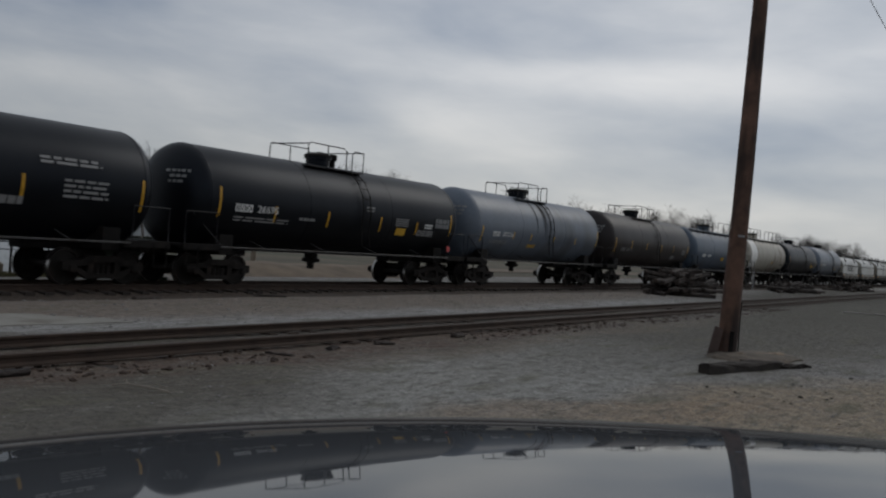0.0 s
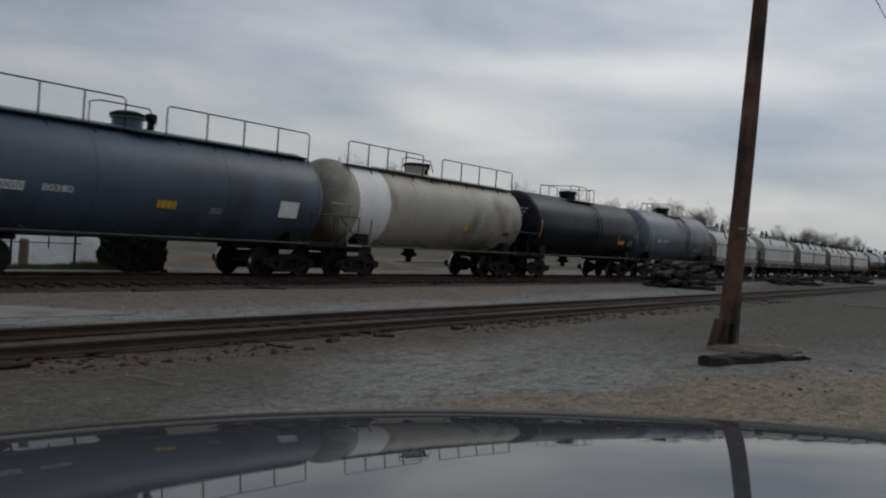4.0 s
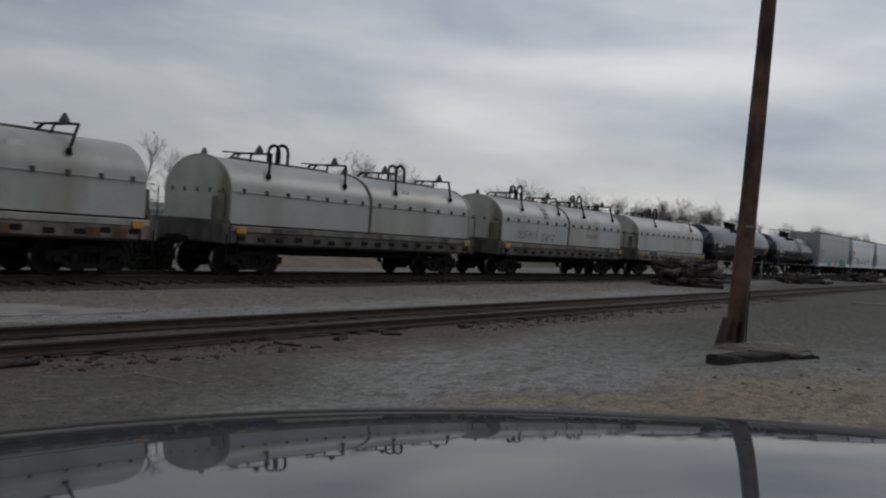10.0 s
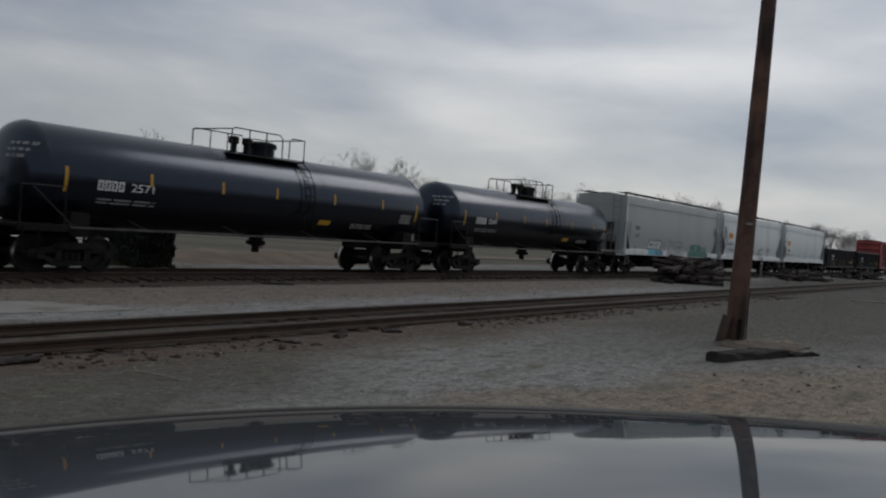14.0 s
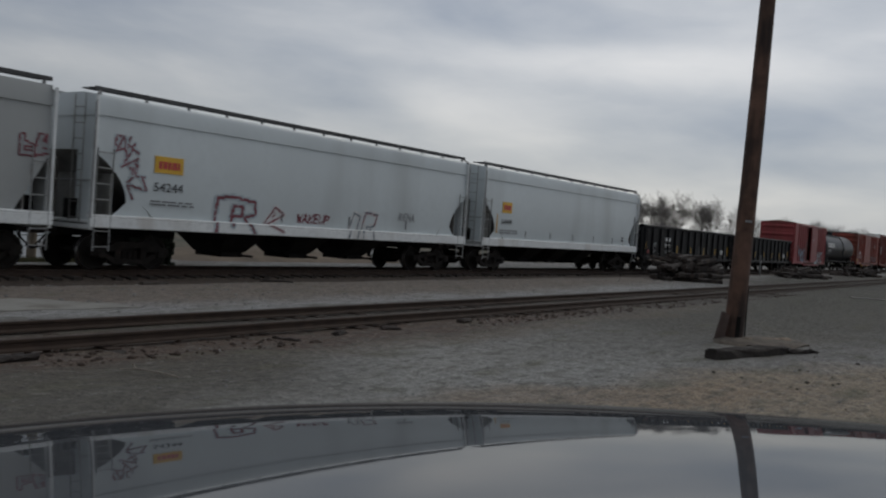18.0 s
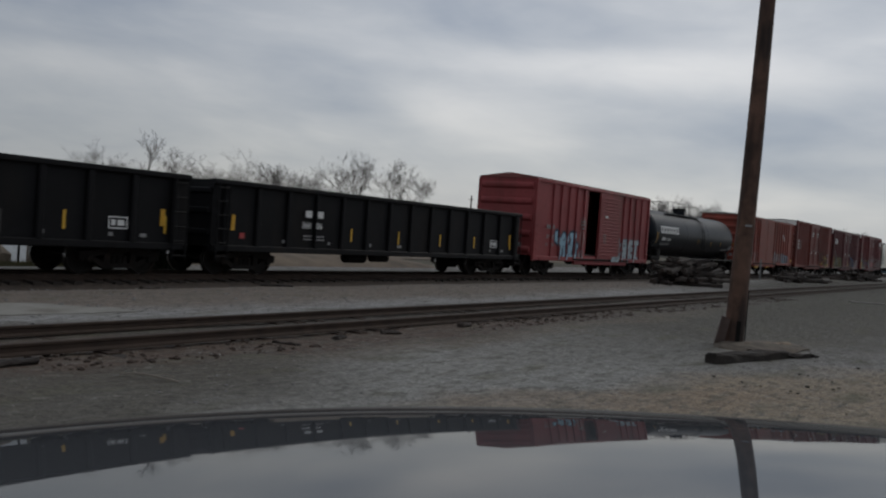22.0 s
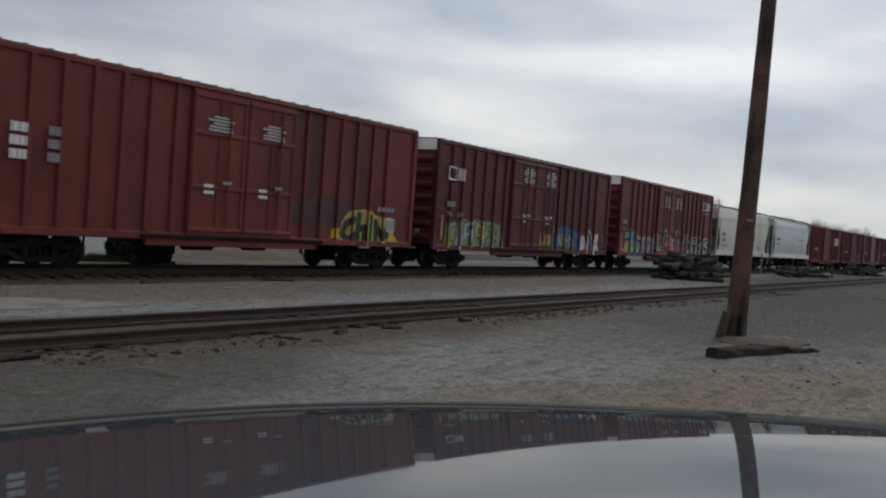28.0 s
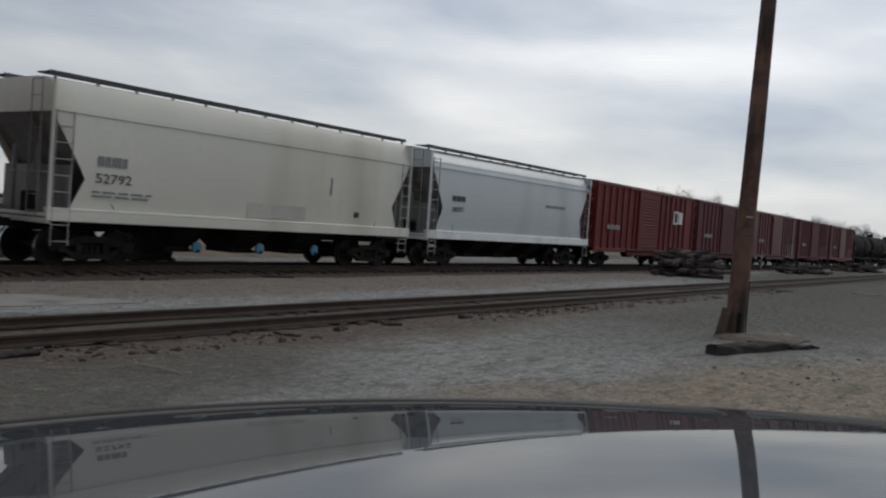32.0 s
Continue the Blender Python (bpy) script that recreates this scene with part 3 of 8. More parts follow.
def add_truck(car, x):
    t = part("truck", TRUCK, None, car, at=(x, 0, -CAR_LIFT))
    for y in (-1.02, 1.02):
        part("side_frame", SIDE_FRAME, None, t, at=(0, y, 0))
    for a in (-0.88, 0.88):
        WHEELS.append(part("wheelset", WHEELSET, None, t, at=(a, 0, 0.452)))


def add_couplers(car, x0, x1, reach):
    for x, turn in ((x0, 180), (x1, 0)):
        s = 1 if turn == 0 else -1
        part("coupler", COUPLER, None, car, at=pose(x + s * (reach - 0.55), 0, 0, 0, 0, turn))
        part("air_hose", HOSE, None, car, at=pose(x + s * (reach - 0.75), 0, 0, 0, 0, turn))


def rolling_car(name, label, category, xc):
    """The car's Empty on the rail head; xc is its middle when the clip starts."""
    car = tagged(new(name), label, category, "cars of the freight train")
    car.location = (xc, TRACK_Y, RAIL_Z + CAR_LIFT)
    CARS.append((car, xc))
    return car


CARS = []


def ladder(car, x, y, z0, z1, material, w=0.42, axis="x", gap=0.38, name="ladder", r=0.018):
    bm = bmesh.new()
    ends = ((x - w / 2, y), (x + w / 2, y)) if axis == "x" else ((x, y - w / 2), (x, y + w / 2))
    for a, c in ends:
        tube(bm, [(a, c, z0), (a, c, z1)], r * 1.3)
    z = z0 + 0.1
    while z < z1:
        tube(bm, [(*ends[0], z), (*ends[1], z)], r)
        z += gap
    return part(name, bm, material, car)


# ---- tank cars ----
def tank_car(name, label, x0, x1, R, zc, material, hatch, walkway=False, bars=(), bar_mat="yellow", ladder_at=0.9, rails=(-1.4, 1.4), gloss=False, head_mat=None, stripe=None, truck_in=1.4):
    xc = (x0 + x1) / 2
    car = rolling_car(name, label, "tank car", xc)
    a, b = x0 - xc, x1 - xc
    hd = 0.62
    prof = [(a + hd * (1 - math.cos(q)), max(R * math.sin(q) ** 0.8, 0.02)) for q in [radians(d) for d in (1, 12, 25, 38, 52, 66, 80, 90)]]
    prof += [(a + hd + (b - a - 2 * hd) * k / 6, R) for k in range(1, 6)]
    prof += [(b - hd * (1 - math.cos(q)), max(R * math.sin(q) ** 0.8, 0.02)) for q in [radians(d) for d in (90, 80, 66, 52, 38, 25, 12, 1)]]
    bm = lathe(bmesh.new(), prof, 56, "x", (0, 0, zc))
    shell = part("tank", bm, material, car, "", True)
    if stripe:
        part("paint_band", lathe(bmesh.new(), [(stripe[0] - xc, R - .05), (stripe[0] - xc, R + .004), (stripe[1] - xc, R + .004), (stripe[1] - xc, R - .05)], 56, "x", (0, 0, zc)), M["roof_white"], shell, "clean white painted band", True)
    for x in (a + hd, b - hd, (a + b) / 2 - 2.1, (a + b) / 2 + 2.1):
        part("weld_seam", lathe(bmesh.new(), [(x - .03, R - .02), (x - .012, R + .007), (x + .012, R + .007), (x + .03, R - .02)], 56, "x", (0, 0, zc)), material, shell)
    top = zc + R
    h = hatch - xc
    # manway with its lid and bolts
    dome = part("manway", lathe(bmesh.new(), [(top - .15, .40), (top + .20, .40), (top + .20, .46), (top + .26, .46)], 20, "z", (h, 0, 0)), M["tank_black"] if not walkway else material, car, "", True)
    lid = lathe(bmesh.new(), [(top + .26, .47), (top + .33, .46), (top + .40, .30), (top + .42, .05)], 20, "z", (h, 0, 0))
    part("lid", lid, M["under"], dome, "", True)
    valve_x = (h - 1.15, h - .62) if gloss else (h + .75,)
    for vx in valve_x:
        part("valve", lathe(bmesh.new(), [(top - .1, .10), (top + .22, .10), (top + .24, .16), (top + .42, .16), (top + .45, .08)], 12, "z", (vx, 0, 0)), M["under"], car, "", True)
    if walkway:
        wa, wb = a + hd + .1, b - hd - .05
        deck = part("walkway", boxes((wa, h - .6, -.95, -.45, top - .20, top - .15), (h + .6, wb, -.95, -.45, top - .20, top - .15), (h - .6, h + .6, -1.05, -.45, top - .22, top - .17), b=.01), M["rail_steel"], car)
        n = 9
        for k in range(n + 1):
            x = wa + (wb - wa) * k / n
            part("bracket", bar((x, -.92, top - .2), (x, -1.02, top - .46), r=.022), M["rail_steel"], deck)
        for c, d in ((wa, h - .75), (h + .55, wb)):
            m = 3
            part("hand_rail", bar((c, -.92, top - .15), (c, -.92, top + .55), (c + .1, -.92, top + .62), (d - .1, -.92, top + .62), (d, -.92, top + .55), (d, -.92, top - .15), r=.021), M["rail_steel"], deck)
            for k in range(1, m + 1):
                x = c + (d - c) * k / (m + 1)
                part("rail_post", bar((x, -.92, top - .15), (x, -.92, top + .62), r=.024), M["rail_steel"], deck)
        part("hand_rail", bar((h - 1.5, -.5, top - .1), (h - 1.5, -.5, top + .42), (h - 1.2, -.5, top + .5), (h + .3, -.5, top + .5), (h + .55, -.5, top + .1), r=.021), M["rail_steel"], deck)
    else:
        l, r = h + rails[0], h + rails[1]
        deck = part("platform", boxes((l, r, -.85, -.45, top - .16, top - .12), (l, r, .45, .85, top - .16, top - .12), b=.01), M["rail_steel"], car)
        gap = l + (r - l) * .68
        for y in (-.85, .85):
            part("hand_rail", bar((l, y, top - .15), (l, y, top + .52), (l + .1, y, top + .60), (gap - .12, y, top + .60), (gap, y, top + .5), (gap, y, top - .15), r=.02), M["rail_steel"], deck)
            part("hand_rail", bar((gap + .3, y, top - .15), (gap + .3, y, top + .45), (gap + .42, y, top + .56), (r, y, top + .56), (r, y, top - .15), r=.02), M["rail_steel"], deck)
            for k in range(1, 1 + max(1, int((gap - l) / 1.0))):
                x = l + (gap - l) * k / (1 + max(1, int((gap - l) / 1.0)))
                part("rail_post", bar((x, y, top - .15), (x, y, top + .60), r=.02), M["rail_steel"], deck)
        for x in (l, r):
            part("hand_rail", bar((x, -.85, top + .56), (x, .85, top + .56), r=.02), M["rail_steel"], deck)
        # ladder down the near flank
        lad = bmesh.new()
        for sx in (-.2, .2):
            tube(lad, [(h + ladder_at + sx, -(R + .1) * math.sin(radians(q)), zc + (R + .1) * math.cos(radians(q))) for q in (30, 50, 70, 90, 105)] + [(h + ladder_at + sx, -R - .1, zc - R * .75)], .02)
        for q in range(34, 125, 13):
            tube(lad, [(h + ladder_at - .2, -(R + .1) * math.sin(radians(q)), zc + (R + .1) * math.cos(radians(q))), (h + ladder_at + .2, -(R + .1) * math.sin(radians(q)), zc + (R + .1) * math.cos(radians(q)))], .016)
        part("ladder", lad, M["under"], car)
    # stub sills, bolsters, end platforms, side rail
    for lo, hi in ((a + .25, a + 3.1), (b - 3.1, b - .25)):
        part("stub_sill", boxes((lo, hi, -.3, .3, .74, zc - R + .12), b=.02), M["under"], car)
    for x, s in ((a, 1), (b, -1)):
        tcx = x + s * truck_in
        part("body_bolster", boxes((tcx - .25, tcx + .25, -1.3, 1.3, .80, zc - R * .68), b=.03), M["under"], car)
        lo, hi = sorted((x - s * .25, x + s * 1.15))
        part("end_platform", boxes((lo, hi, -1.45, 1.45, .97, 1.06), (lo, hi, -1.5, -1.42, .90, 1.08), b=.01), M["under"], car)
        part("hand_rail", bar((x - s * .2, -1.45, 1.05), (x - s * .2, -1.45, 1.95), (x + s * .9, -1.45, 1.95), (x + s * .9, -1.45, 1.05), r=.02), M["rail_steel"], car)
        part("step", bar((x - s * .15, -1.5, 1.0), (x - s * .15, -1.5, .42), (x + s * .25, -1.5, .42), (x + s * .25, -1.5, 1.0), r=.022), M["under"], car)
        add_truck(car, tcx)
    part("side_rail", boxes((a + 1.0, b - 1.0, -1.55, -1.44, .985, 1.035), b=.01), M["side_rail"], car, "grey side rail painted lighter as if catching the sky")
    for k in range(4):
        x = a + (b - a) * (.20 + .20 * k)
        part("strut", bar((x, -1.5, 1.03), (x - .08, curve_y(1.24 - zc, (R, 0)) + .01, 1.24), r=.018), M["side_rail"], car)
    part("brace", bar((a + .25, -1.18, 1.92), (a + 1.1, -1.44, 1.06), r=.016), M["rail_steel"], car)
    rh = random.Random(int(abs(x0) * 10))
    for row in range(3):
        y = -1.02 + .08 * row
        while y < -.38:
            w = rh.uniform(.07, .20)
            z = zc + .62 - .15 * row
            cs = []
            for yy, zz in ((y, z), (y + w, z), (y + w, z + .075), (y, z + .075)):
                q = math.asin(min(1.0, (math.hypot(yy, zz - zc) / R) ** 1.25))
                cs.append((a + hd * (1 - math.cos(q)) - .014, yy, zz))
            mk = bmesh.new()
            mk.faces.new([mk.verts.new(c_) for c_ in cs[::-1]])
            part("stencil", mk, M["dim_white"], car)
            y += w + .05
    part("outlet_valve", lathe(bmesh.new(), [(zc - R + .1, .22), (zc - R - .12, .22), (zc - R - .16, .30), (zc - R - .26, .30), (zc - R - .30, .12), (zc - R - .5, .12)], 14, "z", (h, 0, 0)), M["under"], car, "", True)
    part("brake_cylinder", lathe(bmesh.new(), [(b - 1.6, .16), (b - 1.0, .16), (b - .98, .1)], 14, "x", (0, -.9, 1.25)), M["under"], car, "", True)
    add_couplers(car, a, b, .62)
    for x, z, hh in bars:
        bm = bmesh.new()
        zs = [z + hh * k / 5 for k in range(6)]
        rows = [[bm.verts.new((x - xc + dx, curve_y(q - zc, (R + .008, 0)), q)) for dx in (-.036, .036)] for q in zs]
        for p, q in zip(rows, rows[1:]):
            bm.faces.new((p[0], p[1], q[1], q[0]))
        part("reflector_strip", bm, M[bar_mat], car)
    return car, (a, b, R, zc, xc)


def tank_mark(car, spec, x, z, w, h, material, rows=1, fill=0.6, seed=1, words=None, solid=False):
    """Writing or a panel on the near flank of a tank."""
    a, b, R, zc, xc = spec
    y = curve_y(z + h / 2 - zc, (R + .012, 0))
    slope = math.degrees(math.asin(max(-1, min(1, (z + h / 2 - zc) / R))))
    m = pose(x - xc, y, z + h / 2, -slope, 0, 0)
    if words:
        me = mesh_text(words, h)
        me.materials.append(material)
        xs = [v.co.x for v in me.vertices]
        me.transform(Matrix.Translation((0, 0, -h * .35)) @ Matrix.Diagonal((w / max(max(xs), .01), 1, 1, 1)))
        return part("lettering", me, material, car, at=m)
    if solid:
        return part("panel", boxes((0, w, -.004, .004, -h / 2, h / 2)), material, car, at=m)
    bars_of(car, 0, -h / 2, w, h, material, 0, rows, fill, seed, at=m)


def hollow_mark(car, spec, x, z, w, h, t, material):
    a, b, R, zc, xc = spec
    y = curve_y(z + h / 2 - zc, (R + .014, 0))
    slope = math.degrees(math.asin(max(-1, min(1, (z + h / 2 - zc) / R))))
    hollow_block(car, 0, 0, -h / 2, w, h, t, material, pose(x - xc, y, z + h / 2, -slope, 0, 0))


def tank_code(car, spec, x, z, n, h, material):
    """An owner's code as a row of plain upright boxes."""
    for k in range(n):
        hollow_mark(car, spec, x + k * h * .78, z, h * .60, h, h * .17, material)


def soot_runs(car, spec, x, seed, n=12, spread=.55):
    """Dark spill runs down the near flank below a manway."""
    a, b, R, zc, xc = spec
    rnd = random.Random(seed)
    for _ in range(n):
        cx, w = x - xc + rnd.gauss(0, spread), rnd.uniform(.02, .07)
        q0, q1 = rnd.uniform(26, 34), rnd.uniform(55, 108)
        bm = bmesh.new()
        rows = []
        for k in range(9):
            q = radians(q0 + (q1 - q0) * k / 8)
            ww = w * (1 - .75 * k / 8)
            rows.append([bm.verts.new((cx + dx * ww + .012 * math.sin(k * 1.7 + cx), -(R + .005) * math.sin(q), zc + (R + .005) * math.cos(q))) for dx in (-1, 1)])
        for p, r in zip(rows, rows[1:]):
            bm.faces.new((r[0], r[1], p[1], p[0]))
        part("soot_run", bm, M["soot"], car)


# ---- boxcars ----
def box_car(name, label, x0, x1, zb, ze, peak, paint, posts, door, roof="roof", white_end=False, ribs=5, gap_reach=.62, truck_in=1.75, end_paint=None):
    """posts: the pitch of the side posts. door: (from, to, leaves, open, style) along x."""
    xc = (x0 + x1) / 2
    car = rolling_car(name, label, "boxcar", xc)
    a, b = x0 - xc, x1 - xc
    d0, d1, leaves, gap, style = door
    d0, d1 = d0 - xc, d1 - xc
    ys, yp = 1.48, 1.555
    # side sheets, with the doorway cut through
    near = boxes((a + .02, d0, -ys, -ys + .05, zb + .1, ze), (d1, b - .02, -ys, -ys + .05, zb + .1, ze), (d0, d1, -ys, -ys + .05, zb + .1, zb + .28), (d0, d1, -ys, -ys + .05, ze - .12, ze))
    bmesh.ops.remove_doubles(near, verts=near.verts[:], dist=1e-4)
    part("side_wall", near, paint, car)
    part("side_wall", boxes((a + .02, b - .02, ys - .05, ys, zb + .1, ze + .06)), paint, car)
    part("floor", boxes((a + .05, b - .05, -ys + .06, ys - .06, zb + .25, zb + .33)), M["dark_void"], car)
    for x in (a, b):
        s = 1 if x == a else -1
        lo, hi = sorted((x, x + s * .05))
        part("end_wall", boxes((lo, hi, -ys + .052, ys - .052, zb + .2, ze + .06)), end_paint or paint, car)
        for k in range(ribs):
            z = zb + .45 + (ze - zb - (1.15 if white_end else .75)) * k / (ribs - 1)
            bm = bmesh.new()
            ring = [(0, -.16), (-.05, -.12), (-.105, -.05), (-.105, .05), (-.05, .12), (0, .16)]
            va = [bm.verts.new((x + s * p, -ys + .14, z + q)) for p, q in ring]
            vb = [bm.verts.new((x + s * p, ys - .14, z + q)) for p, q in ring]
            for i in range(5):
                bm.faces.new((va[i], vb[i], vb[i + 1], va[i + 1]))
            bm.faces.new(va)
            bm.faces.new(vb[::-1])
            bmesh.ops.recalc_face_normals(bm, faces=bm.faces[:])
            part("end_rib", bm, end_paint or paint, car)
        for y in (-1, 1):
            lo, hi = sorted((x - s * .02, x + s * .16))
            part("corner_post", boxes((lo, hi, y * 1.5 - .055, y * 1.5 + .055, zb, ze + .02), b=.02), paint, car)
        if white_end:
            lo, hi = sorted((x - s * .002, x - s * .05))
            part("end_panel", boxes((lo, hi, -1.42, 1.42, ze - .36, ze + .1)), M["roof_white"], car, "white painted end panel")
    part("end_plate", boxes((a - .125, a - .106, -.95, -.72, zb + .58, zb + .74)), M["dim_white"], car, "small white end plate")
    # outside posts, shared mesh
    post = finish("side_post", boxes((-.07, .07, -yp, -ys - .0005, zb + .2, ze - .08), b=.02), paint)
    xs = []
    x = d0 - .45
    while x > a + .9:
        xs.append(x)
        x -= posts
    x = d1 + .55
    while x < b - .9:
        xs.append(x)
        x += posts
    for x in xs:
        part("side_post", post, paint, car, at=(x, 0, 0))
    part("top_chord", boxes((a, b, -1.53, -1.44, ze - .1, ze + .05), b=.02), paint, car)
    part("side_sill", boxes((a, b, -1.545, -1.42, zb, zb + .2), b=.02), paint, car)
    part("side_sill", boxes((d0 - 1.2, d1 + 1.2, -1.535, -1.40, zb - .16, zb + .01), b=.02), paint, car)
    # doors
    n = leaves
    wl_ = (d1 - d0 - (gap if style == "corrugated" else 0)) / n
    for k in range(n):
        lo = d0 + k * wl_ + gap
        hi = lo + wl_
        leaf = part("door", boxes((lo + .01, hi - .01, -yp - .02, -ys - .01, zb + .16, ze - .1)), paint, car)
        if style == "corrugated":
            m = int((ze - zb - .5) / .17)
            rib = finish("door_corrugation", boxes((lo + .06, hi - .06, -yp - .055, -yp - .019, -.05, .05), b=.025), paint)
            for j in range(m):
                part("door_corrugation", rib, paint, leaf, at=(0, 0, zb + .36 + j * .17))
        else:
            for z in (zb + .3, zb + 1.45, zb + 2.9, ze - .25):
                part("door_rail", boxes((lo + .04, hi - .04, -yp - .06, -yp - .019, z - .06, z + .06), b=.02), paint, leaf)
            for x in (lo + .1, hi - .1, (lo + hi) / 2):
                part("door_stile", boxes((x - .05, x + .05, -yp - .05, -yp - .018, zb + .3, ze - .25), b=.015), paint, leaf)
            part("lock_bar", bar(((lo + hi) / 2 + .3, -yp - .09, zb + .35), ((lo + hi) / 2 + .3, -yp - .09, ze - .4), r=.03), paint, leaf)
            part("handle", boxes(((lo + hi) / 2 + .1, (lo + hi) / 2 + .42, -yp - .13, -yp - .1, zb + 1.55, zb + 1.65), b=.02), M["dim_white"], leaf)
    part("door_track", boxes((d0 - 1.4, d1 + 1.4, -yp - .06, -ys - .012, zb + .05, zb + .14), b=.02), M["under"], car)
    part("door_track", boxes((d0 - 1.4, d1 + 1.4, -yp - .05, -ys - .012, ze - .09, ze - .02), b=.02), paint, car)
    # pitched roof with its seam caps
    bm = bmesh.new()
    extrude_x(bm, [(-1.50, ze + .045), (-1.50, ze + .075), (0, peak), (1.50, ze + .075), (1.50, ze + .045)], a - .05, b + .05)
    part("roof_sheet", bm, M[roof], car)
    cap = bmesh.new()
    extrude_x(cap, [(-1.51, ze + .05), (-1.51, ze + .10), (0, peak + .022), (1.51, ze + .10), (1.51, ze + .05)], -.035, .035)
    cap = finish("roof_rib", cap, M[roof])
    m = int((b - a) / .58)
    for k in range(m):
        part("roof_rib", cap, None, car, at=(a + (b - a) * (k + .5) / m, 0, 0))
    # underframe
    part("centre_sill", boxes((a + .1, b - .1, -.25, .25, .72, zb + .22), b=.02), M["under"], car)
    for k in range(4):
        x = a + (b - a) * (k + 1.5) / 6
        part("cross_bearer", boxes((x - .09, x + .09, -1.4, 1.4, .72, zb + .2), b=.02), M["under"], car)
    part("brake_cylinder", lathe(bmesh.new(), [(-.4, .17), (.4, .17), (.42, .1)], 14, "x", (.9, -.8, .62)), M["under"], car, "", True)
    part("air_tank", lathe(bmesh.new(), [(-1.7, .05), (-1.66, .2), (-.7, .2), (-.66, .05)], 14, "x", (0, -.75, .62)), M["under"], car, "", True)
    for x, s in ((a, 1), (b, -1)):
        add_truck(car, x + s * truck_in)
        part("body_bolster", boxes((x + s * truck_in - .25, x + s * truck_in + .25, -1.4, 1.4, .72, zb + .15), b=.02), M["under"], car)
        part("step", bar((x + s * .12, -1.54, zb + .1), (x + s * .12, -1.54, .34), (x + s * .55, -1.54, .34), (x + s * .55, -1.54, zb + .1), r=.02), M["under"], car)
        for z in (zb + .5, zb + .85, zb + 1.2, zb + 1.55):
            part("grab_iron", bar((x + s * .1, -1.555, z), (x + s * .1, -1.61, z), (x + s * .52, -1.61, z), (x + s * .52, -1.555, z), r=.014, n=5), paint, car)
    add_couplers(car, a, b, gap_reach)
    flat = sorted(xs)

    def y_of(x, z):
        if d0 <= x <= d1:
            return -yp - .062 if style == "corrugated" else -yp - .024
        for q in flat:
            if abs(x - q) < .07:
                return -yp - .002
        return -ys - .002

    return car, (a, b, zb, ze, xc, y_of)


